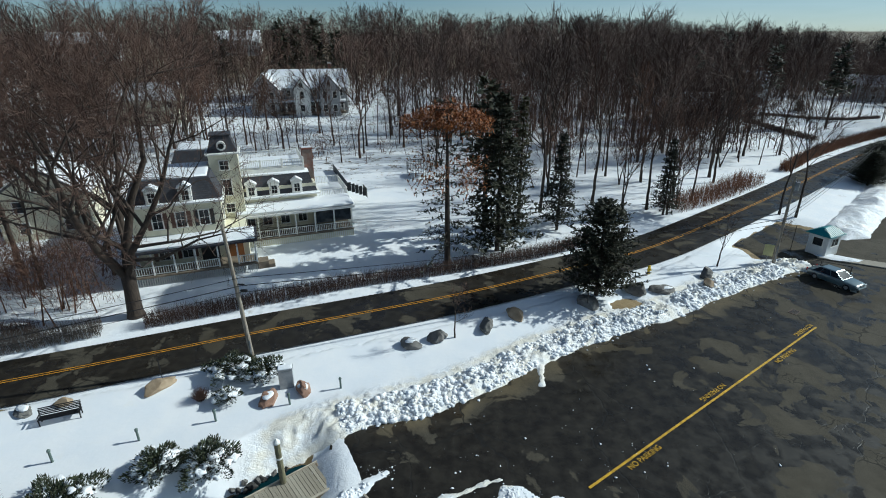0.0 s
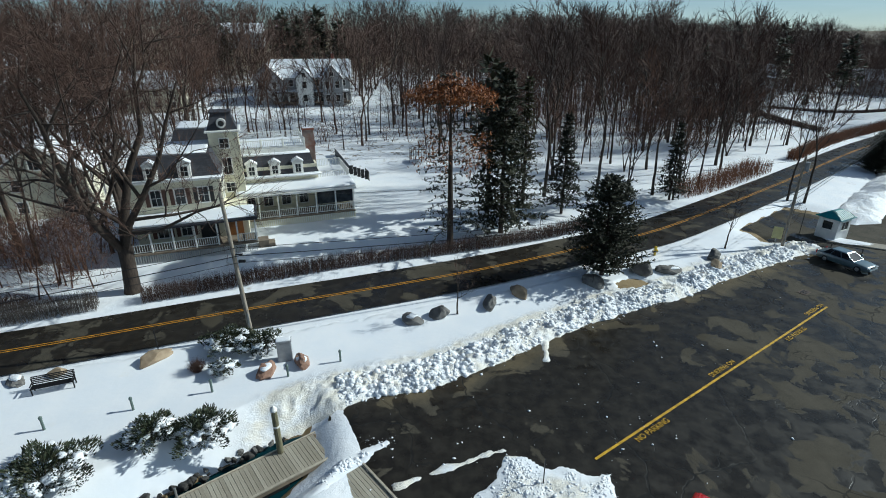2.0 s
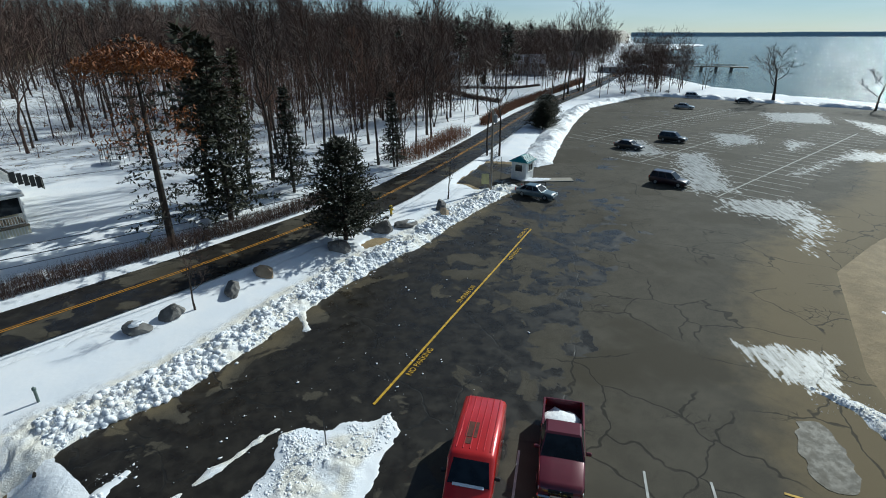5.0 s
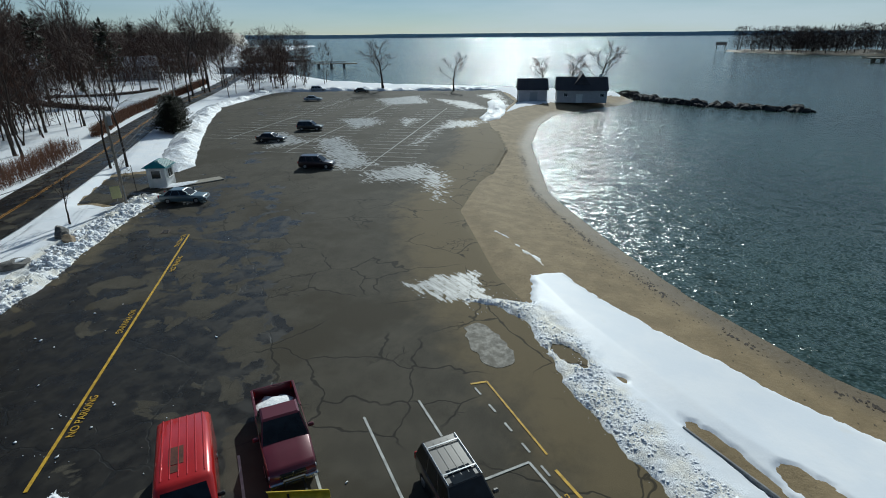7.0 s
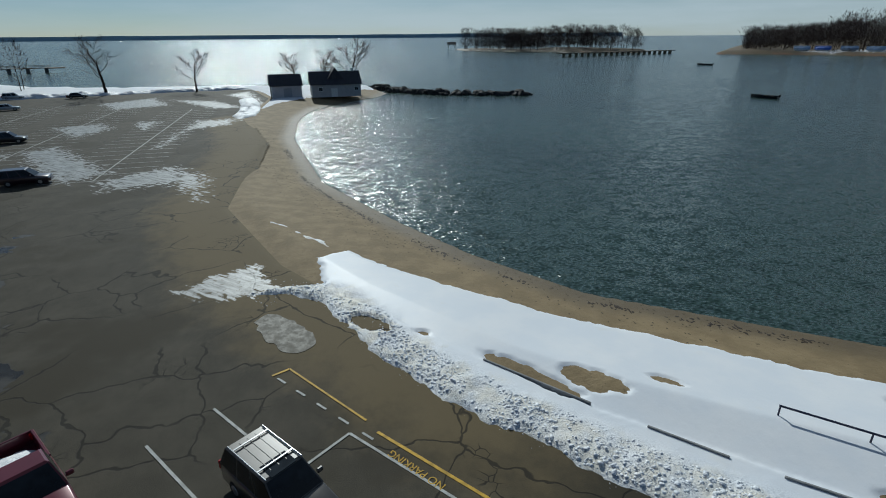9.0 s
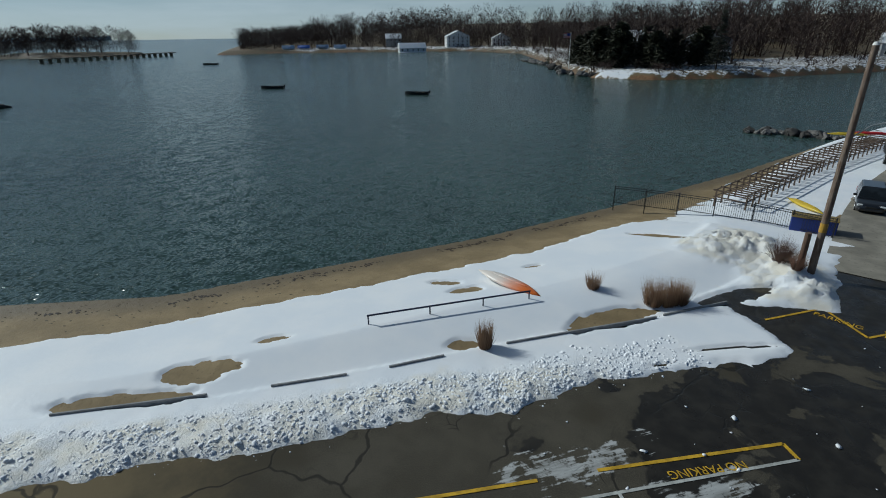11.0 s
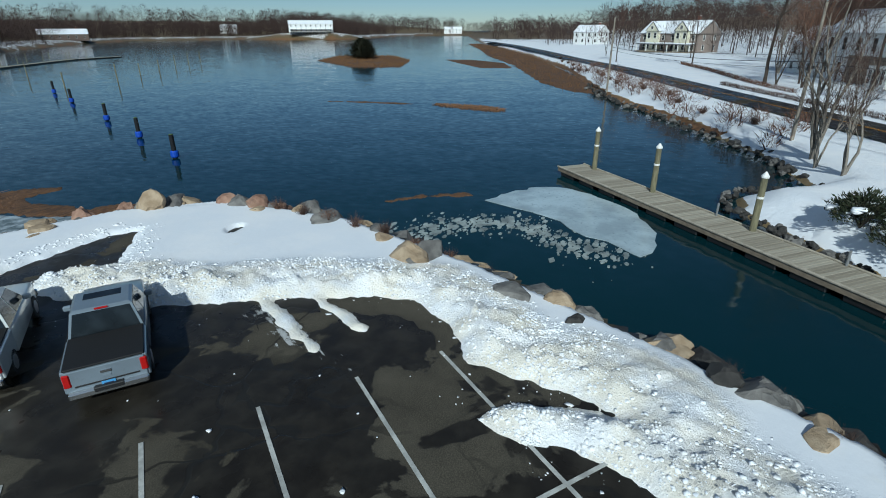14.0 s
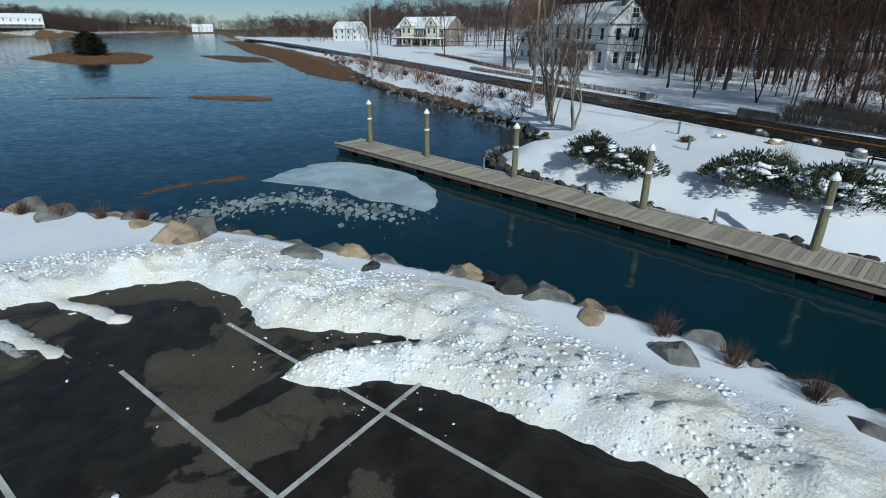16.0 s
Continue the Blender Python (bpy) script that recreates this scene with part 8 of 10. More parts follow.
# snowbank between road and far lot, and round the far end
def bank(pts, w, h, label, seed, mat=SNOW_HEAP, step=0.35):
    line = smooth_line(pts, step)
    t = np.gradient(line, axis=0)
    t /= np.linalg.norm(t, axis=1)[:, None]
    nrm = np.column_stack([-t[:, 1], t[:, 0]])
    k = 17
    n = len(line)
    end = np.minimum(1.0, 0.15 + np.minimum(np.arange(n), n - 1 - np.arange(n)) / 12)[:, None]
    u = np.linspace(-1, 1, k)[None, :]
    px, py = line[:, :1] + nrm[:, :1] * u * w * end, line[:, 1:] + nrm[:, 1:] * u * w * end
    px, py = px + 0.5 * fbm(px * 0.8, py * 0.8, 3, seed + 5), py + 0.5 * fbm(px * 0.8, py * 0.8, 3, seed + 6)
    dome = 1 - u * u
    hh = end * dome * (h * (0.45 + 1.3 * vnoise(px * 0.35, py * 0.35, seed)) + 0.9 * fbm(px * 0.9, py * 0.9, 4, seed) + 0.5 * np.abs(fbm(px * 2.4, py * 2.4, 3, seed + 2)))
    v = np.stack([px, py, np.maximum(hh, 0) - 0.06 - 0.2 * (np.abs(u) == 1)], -1).reshape(-1, 3)
    f = [(i * k + j, i * k + j + 1, (i + 1) * k + j + 1, (i + 1) * k + j) for i in range(len(line) - 1) for j in range(k - 1)]
    base = ground_z(np.array([p[0] for p in v]), np.array([p[1] for p in v]))
    v = [(x, y, z + max(b, -0.05)) for (x, y, z), b in zip(v, base)]
    return tagged(new("snow_bank", mesh_from("snow_bank", v, [g[::-1] for g in f], mat, True)), label, "snow", kind="structure")


bank([(48.5, 58.5), (56, 66), (75, 83.5), (90, 96), (102, 105)], 2.6, 0.75, "long lumpy ploughed snowbank beside the lot", 3)
bank([(100, 104), (118, 110), (138, 115.5), (149, 100), (157, 80), (166, 58), (168, 50)], 2.0, 0.7, "ploughed snowbank round the far end of the lot", 4)
bank([(104, 34), (118, 36), (134, 41), (139, 44)], 2.4, 0.55, "ploughed snow heap beside the boathouse", 5)

# ---- inlet bank, dock, beach things ----
def rock_line(pts, n, size, mats, label, name, seed, zfun=None, spread=0.8, flat=0.7):
    """A heap of laid stones along a line; every stone is a part."""
    line = smooth_line(pts, 0.3)
    rg = np.random.RandomState(seed)
    top = thing(name, line[0][0], line[0][1], 0, 0, label, "rocks")
    shapes = [[Geo().blob(0, 0, 0, 1.15, 0.9, flat * 1.1, 0.22, seed * 9 + k, 3, cuts=8).mesh("rock", m) for k in range(6)] for m in mats]
    for i in range(n):
        p = line[int((i + rg.rand()) / n * (len(line) - 1))]
        x, y = p[0] + rg.normal(0, spread), p[1] + rg.normal(0, spread)
        r = size * (0.45 + 1.1 * rg.rand() ** 1.4)
        z = float(ground_z(np.array([x]), np.array([y]))[0]) if zfun is None else zfun
        b = part("rock", shapes[int(rg.randint(len(mats)))][int(rg.randint(6))], None, top)
        b.matrix_basis = Matrix.Translation((x - line[0][0], y - line[0][1], z + r * flat * 0.35 + (0.04 if zfun is None else 0))) @ pose(0, 0, 0, rg.uniform(-20, 20), rg.uniform(-20, 20), rg.uniform(0, 360)) @ Matrix.Diagonal((r * (0.8 + 0.5 * rg.rand()), r, r, 1))


TAN_MIX = [STONE_TAN, STONE_TAN, STONE_GREY, STONE_RED]
rock_line([(-7, -33.6), (-13, -30.4), (-19.5, -26.6), (-22.6, -22.5)], 30, 0.6, TAN_MIX, "bank of tan boulders edged with snow", "rock_bank", 3, None, 0.85)
rock_line([(-22.8, -21), (-22.9, -15), (-20.8, -8.6), (-18.6, -5)], 46, 0.65, TAN_MIX, "bank of tan boulders edged with snow", "rock_bank", 4, None, 0.85)
rock_line([(-18.6, -5), (-15.4, 1.4), (-13.2, 4.4), (-9.5, 7.9), (-6.5, 9.8)], 44, 0.55, [STONE_GREY, STONE_GREY, STONE_TAN, STONE_DARK], "bank of grey boulders edged with snow", "rock_bank", 5, None, 0.7)
for x, y, rx, ry, rz_, m in ((-20.2, -25.2, 0.8, 0.65, 0.75, STONE_TAN), (-7.0, -33.8, 0.9, 0.7, 0.6, STONE_TAN), (-5.6, -36.0, 0.7, 0.6, 0.8, STONE_TAN), (-16.6, -2.0, 0.7, 0.55, 0.5, STONE_TAN), (-13.3, 2.9, 0.55, 0.45, 0.4, STONE_DARK)):
    boulder(x, y, rx, ry, rz_, m, "large boulder on the edge of the inlet bank", int(x * x) % 50, x * 40, False)
# dark stone wall behind the dock
rock_line([(-9.8, 23.9), (-15.9, 18.2), (-21.5, 13.6), (-28.5, 9.0), (-33.5, 6.5), (-37.3, 7.0), (-38.8, 10.4)], 170, 0.2, [STONE_DARK, STONE_DARK, STONE_GREY, STONE_DARK], "dark wet stone bank behind the dock", "stone_bank", 6, -0.9, 0.28)
rock_line([(-41, 12.4), (-52, 11.2), (-68, 5.7), (-90, -3.3), (-112, -8.4)], 150, 0.3, [STONE_DARK, STONE_DARK, STONE_GREY], "line of dark stones along the snowy inlet shore", "stone_shore", 7, -1.0, 0.6)

# dock of planks with piles
DOCK_A, DOCK_B = np.array([-39.7, -4.9]), np.array([-6.2, 22.1])
dd = DOCK_B - DOCK_A
dock_len = float(np.hypot(*dd))
dock_rz = math.degrees(math.atan2(dd[1], dd[0]))
dock = thing("floating_dock", DOCK_A[0], DOCK_A[1], -0.6, dock_rz, "long weathered grey plank dock on dark floats", "dock")
PLANK = Mat("weathered_plank", 0.85)
pr = PLANK.random()
gr = PLANK.noise(2.0, 5, co=PLANK.stretch(30, 1.5, 4))
PLANK.colour(PLANK.mix(PLANK.ramp(gr, 0.3, 0.7), PLANK.mix(pr, (0.20, 0.17, 0.125), (0.35, 0.31, 0.24)), PLANK.mix(pr, (0.27, 0.24, 0.185), (0.42, 0.385, 0.31))))
PLANK.bump(gr, 0.4, 0.01)
PLANK = PLANK.m
WHITE_BEAM = paint("pale_fender_beam", (0.42, 0.37, 0.29), 0.8, vary=0.25)
plank_me = Geo().box(0, 1.2, 0, 0.19, 2.4, 0.05, b=0.008).mesh("plank", PLANK)
np_ = int(dock_len / 0.205)
deck = part("deck_frame", Geo().box(dock_len / 2, 0.08, -0.16, dock_len, 0.14, 0.26, b=0.02).box(dock_len / 2, 2.32, -0.16, dock_len, 0.14, 0.26, b=0.02).box(0.1, 1.2, -0.16, 0.14, 2.3, 0.26), WOOD_DECK, dock)
for i in range(np_):
    p = part("plank", plank_me, None, dock)
    p.location = (0.1 + i * 0.205, 0.0, rnd.uniform(-0.004, 0.004))
    p.rotation_euler = (0, 0, rnd.uniform(-0.006, 0.006))
part("kerb_beam", Geo().box(dock_len / 2, 0.02, 0.07, dock_len, 0.14, 0.09, b=0.015), WHITE_BEAM, dock)
part("kerb_beam", Geo().box(dock_len / 2, 2.36, 0.07, dock_len, 0.10, 0.08, b=0.015), WHITE_BEAM, dock)
for i in range(int(dock_len / 2.4)):
    part("float", Geo().box(1.2 + i * 2.4, 1.2, -0.42, 1.7, 2.2, 0.36, b=0.05), BLACK, dock)
for k, s in enumerate((1.7, 8.1, 15.7, 23.7, 30.9, 40.8)):
    if s > dock_len:
        continue
    px, py = DOCK_A + dd / dock_len * s + np.array([-dd[1], dd[0]]) / dock_len * 2.15
    pile = thing("dock_pile", px, py, -3.0, 0, "greenish wooden mooring pile with a white cone cap", "pile", "dock piles")
    part("shaft", Geo().tube([(0, 0, 0), (0.03, 0, 3), (0.0, 0, 5.35)], [0.19, 0.18, 0.16], 12), PILE_WOOD, pile)
    part("cap", Geo().tube([(0, 0, 5.3), (0, 0, 5.38), (0, 0, 5.62)], [0.2, 0.2, 0.03], 12), TRIM, pile, "white cone cap")
    part("band", Geo().cyl(0.01, 0, 4.2, 4.32, 0.185, n=12), TRIM, pile)
for s in (13.2, 20.5, 27.0, 35.5):
    px, py = DOCK_A + dd / dock_len * s + np.array([-dd[1], dd[0]]) / dock_len * 2.28
    cl = thing("mooring_post", px, py, -0.58, 0, "short grey post at the inner edge of the dock", "post", "short dock posts")
    part("post", Geo().cyl(0, 0, 0, 0.75, 0.06, n=8), METAL_GREY, cl)
ramp = thing("gangway", -5.0, 19.2, -0.05, dock_rz + 2, "weathered plank landing dusted with snow", "landing")
ramp_plank = Geo().box(0, 1.95, 0, 0.19, 3.9, 0.05, b=0.008).mesh("plank", PLANK)
for i in range(24):
    p = part("plank", ramp_plank, None, ramp)
    p.location = (-3.3 + i * 0.205, -3.0, 0.05)
part("joist", Geo().box(-0.9, -2.7, -0.05, 5.0, 0.12, 0.15).box(-0.9, 0.6, -0.05, 5.0, 0.12, 0.15), WOOD_DECK, ramp)
part("edge_beam", Geo().box(1.6, -1.05, 0.1, 0.14, 3.9, 0.14, b=0.02), WHITE_BEAM, ramp)

# ice sheet and broken ice
def ice_sheet(name, pts, z, label, t=0.035):
    g = Geo().prism(pts, z, z + t, "xy")
    return tagged(part(name, g, ICE), label, "ice", kind="stuff")


ice_out = smooth_line([(-31.4, -8.6), (-35.6, -5.8), (-35.4, -2.7), (-33.0, -0.3), (-30.8, 1.2), (-26.7, 1.9), (-24.9, 1.1), (-26.4, -0.7), (-27.3, -2.3), (-29.3, -4.0), (-30.3, -6.2)], 0.7)
rs = np.random.RandomState(2)
ice_sheet("ice_sheet", [(x + rs.normal(0, 0.12), y + rs.normal(0, 0.12)) for x, y in ice_out], WATER_Z + 0.006, "pale grey sheet of thin floating ice")
SLUSH_ICE = paint("dark_slush_ice", (0.30, 0.33, 0.31), 0.4, vary=0.55, scale=0.9)
fl = Geo()
line = smooth_line([(-22.5, -13.0), (-25, -10.5), (-27, -8), (-27.8, -5.8), (-26.5, -4.0), (-25.0, -2.0), (-24.6, 0.2)], 0.2)
for _ in range(900):
    p = line[rs.randint(len(line))] + rs.normal(0, 0.75, 2) * (1 + (rs.rand() > 0.85))
    if sdf(np.array([p[0]]), np.array([p[1]]), LAND)[0] > -0.2:
        continue
    r = 0.05 + 0.34 * rs.rand() ** 3
    k = rs.randint(4, 7)
    a0 = rs.rand() * 6
    fl.prism([(p[0] + r * math.cos(a0 + j * 6.283 / k), p[1] + r * 0.5 * math.sin(a0 + j * 6.283 / k)) for j in range(k)], WATER_Z + 0.005, WATER_Z + 0.012 + 0.02 * rs.rand(), "xy")
tagged(part("broken_ice", fl, SLUSH_ICE), "small floes of broken ice near the bank", "ice", kind="stuff")

# mats of matted brown sedge and cracked grey ice in the shallows
def matted(name, pts, mat, label, seed, lift, step=0.3):
    p = np.array(pts)
    return tagged(sheet(name, np.arange(p[:, 0].min() - 2, p[:, 0].max() + 2, step), np.arange(p[:, 1].min() - 2, p[:, 1].max() + 2, step),
                        lambda x, y: WATER_Z + lift + 0.07 * fbm(x * 0.9, y * 0.9, 4, seed) - 0.25 * fade(0.15, -0.4, sdf(x, y, pts) + 1.5 * fbm(x * 0.35, y * 0.35, 4, seed + 1) + 0.8 * fbm(x * 1.6, y * 1.6, 3, seed + 2)),
                        mat, keep=lambda x, y, z: z > WATER_Z - 0.15), label, "grass" if lift > 0.03 else "ice", kind="stuff")


sm = Mat("matted_sedge", 0.9)
sp = sm.world_pos()
sf = sm.noise(1.6, 6, 0.7, co=sm.stretch(1.0, 2.4, 1.0, sp))
sm.colour(sm.mix(sm.ramp(sf, 0.35, 0.7), sm.mix(sm.ramp(sm.noise(0.3, 4, co=sp), 0.4, 0.65), (0.040, 0.019, 0.009), (0.085, 0.040, 0.017)), (0.16, 0.078, 0.030)))
sm.bump(sf, 0.9, 0.12)
ci = Mat("cracked_ice", 0.45)
cp = ci.world_pos()
plate = ci.ramp(ci.voronoi(0.42, "DISTANCE_TO_EDGE", ci.stretch(1.0, 1.7, 1.0, cp)), 0.02, 0.10)
ci.colour(ci.mix(ci.math("ADD", ci.math("MULTIPLY", plate, 0.45), 0.55), (0.03, 0.045, 0.05), ci.mix(ci.ramp(ci.noise(0.7, 6, 0.7, co=cp), 0.40, 0.60), (0.10, 0.125, 0.13), (0.40, 0.45, 0.48))))
ci.bump(ci.noise(4, 5, co=cp), 0.4, 0.05)
matted("marsh_sedge", [(-15.0, -87), (-19.1, -87.2), (-18.7, -69.6), (-18.7, -53.5), (-21.0, -46.3), (-22.9, -41.7), (-24.7, -38.7), (-21.7, -39), (-21.9, -32.6), (-24.3, -30.2), (-25.7, -27.9), (-24.5, -26.5), (-21.7, -28.4),
                       (-19.9, -34), (-18.4, -40.6), (-16.4, -49.2), (-13.2, -57.2), (-7.9, -46.2), (-9, -58.2), (-12, -72)], sm.m, "matted red-brown sedge in the shallows", 31, 0.06)
matted("slush_ice", [(-7.0, -46.4), (-12.8, -55.4), (-16.4, -48.5), (-18.4, -40.1), (-20, -33.7), (-23, -25), (-22, -24), (-19.9, -28.6), (-16.1, -31.2), (-12.7, -32), (-9.4, -34), (-7, -37)], ci.m, "cracked grey ice along the marsh edge", 41, 0.022)

matted("marsh_sedge", [(-178, -110), (-215, -122), (-220, -98), (-190, -78), (-152, -66), (-150, -82)], sm.m, "matted golden-brown sedge of a low islet", 51, 0.12, 1.0)
matted("marsh_sedge", [(-420, -122), (-300, -80), (-230, -58), (-174, -36), (-116, -18), (-100, -10), (-97, -5), (-115, -8), (-150, -17), (-194, -29), (-250, -46), (-420, -110)], sm.m, "matted golden-brown sedge along the shore", 52, 0.12, 0.8)
matted("marsh_sedge", [(-196, -66), (-197, -56), (-180, -40), (-158, -33), (-156, -42), (-172, -52)], sm.m, "matted golden sedge reaching from the shore", 55, 0.10, 0.8)
matted("marsh_sedge", [(-29.4, -14.6), (-31.7, -13.2), (-33.0, -10.4), (-32.2, -9.2), (-30.9, -11.7)], sm.m, "matted brown sedge drifting near the ice", 54, 0.03, 0.2)
matted("marsh_sedge", [(-74.5, -45), (-76.2, -36), (-75.8, -31), (-74.2, -31), (-74.4, -38)], sm.m, "matted brown sedge on a mud bar", 56, 0.05, 0.4)
matted("marsh_sedge", [(-77, -28), (-76, -20), (-73, -16), (-71, -17), (-72.5, -23), (-75, -28)], sm.m, "matted brown sedge on a mud bar", 53, 0.05, 0.4)

# marsh grass on the inlet side
def grass_bed(pts, n, h, label, mat, seed, rr=0.02, z=WATER_Z, lean=0.35):
    rg = np.random.RandomState(seed)
    pts = np.asarray(pts, float)
    lo, hi = pts.min(0), pts.max(0)
    g = Geo()
    made = 0
    xs = rg.uniform(lo[0], hi[0], n * 3)
    ys = rg.uniform(lo[1], hi[1], n * 3)
    ok = inside(xs, ys, pts) & (fbm(xs * 0.25, ys * 0.25, 3, seed) > -0.12)
    for x, y in list(zip(xs[ok], ys[ok]))[:n]:
        zz = max(z, float(-9))
        g.spike((x, y, zz), (x + rg.normal(0, lean * h), y + rg.normal(0, lean * h), zz + h * (0.5 + 0.7 * rg.rand())), rr)
    return tagged(part("marsh_grass", g, mat), label, "grass", kind="stuff")


MARSH = make_twig("marsh_stalks", (0.17, 0.085, 0.04), (0.17, 0.085, 0.04))
MARSH_GOLD = make_twig("golden_marsh_stalks", (0.17, 0.085, 0.030), (0.17, 0.085, 0.030))
grass_bed([(-15.0, -87), (-19.1, -87.2), (-18.7, -69.6), (-18.7, -53.5), (-21.0, -46.3), (-22.9, -41.7), (-22.0, -39), (-19.9, -36), (-18.4, -40.6), (-16.4, -49.2), (-13.2, -57.2), (-9, -58.2), (-12, -72)], 3600, 0.12, "flattened brown marsh grass in the shallows", MARSH, 1, 0.02, WATER_Z + 0.02, 1.6)
grass_bed([(-178, -110), (-215, -122), (-220, -98), (-190, -78), (-152, -66), (-150, -82)], 2600, 0.7, "golden marsh grass of a low islet", MARSH_GOLD, 3, 0.10)
grass_bed([(-420, -122), (-300, -80), (-230, -58), (-174, -36), (-116, -18), (-100, -10), (-97, -5), (-115, -8), (-150, -17), (-194, -29), (-250, -46), (-420, -110)], 7000, 0.7, "golden marsh grass along the inlet shore", MARSH_GOLD, 4, 0.10)
grass_bed([(-77, -28), (-76, -20), (-73, -16), (-71, -17), (-72.5, -23), (-75, -28)], 500, 0.25, "brown marsh grass on a mud bar", MARSH, 5, 0.07, WATER_Z, 1.2)
plant("cedar", -196, -101, -1.0, scale=0.6, wide=1.7, label="dark evergreen clump on the marsh islet")
plant("holly", -192, -97, -1.0, scale=0.75, wide=1.6, label="dark evergreen clump on the marsh islet")
for i in range(16):
    x, y = [(-16 + i * 0.7, 2.4 + i * 0.5), (-22.5 + i * 0.2, -19 + i * 0.9)][i % 2]
    twig_shrub(x, y, 0.6, 0.8, "low bare red-brown shrub on the inlet bank", RED_TWIG if i % 3 else TWIG, i + 20, 90, 0.008)

# dark mooring piles in the inlet
for k, (x, y) in enumerate(((-70, -100), (-61, -84), (-49, -62.5), (-41.4, -49), (-35, -38))):
    pl = thing("mooring_pile", x, y, -3.2, 0, "black mooring pile with a blue collar in the inlet", "pile", "mooring piles")
    part("pile", Geo().cyl(0, 0, 0, 4.1, 0.22, 0.2, 12), METAL_BLACK, pl)
    part("collar", Geo().tube([(0, 0, 2.1), (0, 0, 2.2), (0, 0, 2.6), (0, 0, 2.7)], [0.3, 0.36, 0.36, 0.28], 14), paint("blue_float_collar", (0.01, 0.06, 0.42), 0.5), pl, "blue float collar")
    part("cap", Geo().cyl(0, 0, 4.1, 4.16, 0.2, 0.14, 12), paint("green_cap", (0.06, 0.10, 0.03)), pl)

# floating pontoons and slim piles further out
for a, b, nm in (((-44, -151.5), (-80, -164), "dark low pontoon walkway in the inlet"), ((-80, -163), (-160, -209), "long pale plank pontoon in the inlet"), ((-160, -208), (-180, -209), "pale plank pontoon head in the inlet"), ((-22, -146), (-44, -151.5), "dark low pontoon walkway in the inlet")):
    ln = math.hypot(b[0] - a[0], b[1] - a[1])
    po = thing("pontoon", a[0], a[1], WATER_Z, math.degrees(math.atan2(b[1] - a[1], b[0] - a[0])), nm, "pontoon")
    part("float", Geo().box(ln / 2, 0, 0.1, ln, 2.2, 0.5, b=0.05), BLACK, po)
    dk = Geo()
    for i in range(int(ln / 1.5)):
        dk.box(0.75 + i * 1.5, 0, 0.4, 1.42, 2.4, 0.08, b=0.01)
    part("decking", dk, PLANK, po)
rs = np.random.RandomState(12)
SLIM = [(-59.6, -163.7), (-68.9, -159.8), (-52.9, -113.4), (-60.9, -114.4), (-59.6, -105.0), (-78.8, -130.9), (-92.8, -139.7), (-79.2, -109.5), (-91.5, -109.2), (-107.5, -119.8),
        (-118.9, -125.1), (-137.9, -137.9), (-148.4, -142.4), (-160.0, -147.9)] + [(-30 - 12 * i, -155 - 4.6 * i) for i in range(12)] + [(-96 - 13 * i, -181 - 6.5 * i) for i in range(6)]
for x, y in SLIM:
    pl = thing("slim_pile", x, y, -3, 0, "slim grey wooden pile standing in the inlet", "pile", "slim inlet piles")
    part("pile", Geo().cyl(0, 0, 0, 4.6 + rs.rand(), 0.14, 0.12, 8), PILE_WOOD, pl)

# ---- beach side ----
# timber edging between the lot and the beach
for (x0, y0), (x1, y1) in (((21.4, -2.4), (17.9, -6.5)), ((16.4, -8.3), (14.6, -10.6)), ((13.6, -12.0), (12.3, -14.0)), ((10.7, -16.4), (6.2, -22.6)), ((6.0, -23.0), (3.9, -26.2))):
    ln = math.hypot(x1 - x0, y1 - y0)
    lg = thing("timber_edging", (x0 + x1) / 2, (y0 + y1) / 2, 0.02, math.degrees(math.atan2(y1 - y0, x1 - x0)), "weathered grey timber edging half buried in snow", "edging", "timber edgings")
    part("timber", Geo().box(0, 0, 0.0, ln, 0.10, 0.30, b=0.015), paint("grey_timber", (0.27, 0.27, 0.265), 0.8, vary=0.25), lg)

rail = thing("handrail", 11.75, -20.3, None, math.degrees(math.atan2(6.7, 4.8)), "low dark blue pipe rail on short posts in snow", "railing")
RAILP = paint("dark_blue_pipe", (0.012, 0.016, 0.05), 0.45)
part("top_rail", Geo().tube([(0, 0, 0.42), (8.2, 0, 0.42)], 0.045, 10), RAILP, rail)
for px in (0.05, 2.5, 5.2, 8.15):
    part("post", Geo().cyl(px, 0, -0.3, 0.42, 0.035, n=8), RAILP, rail)

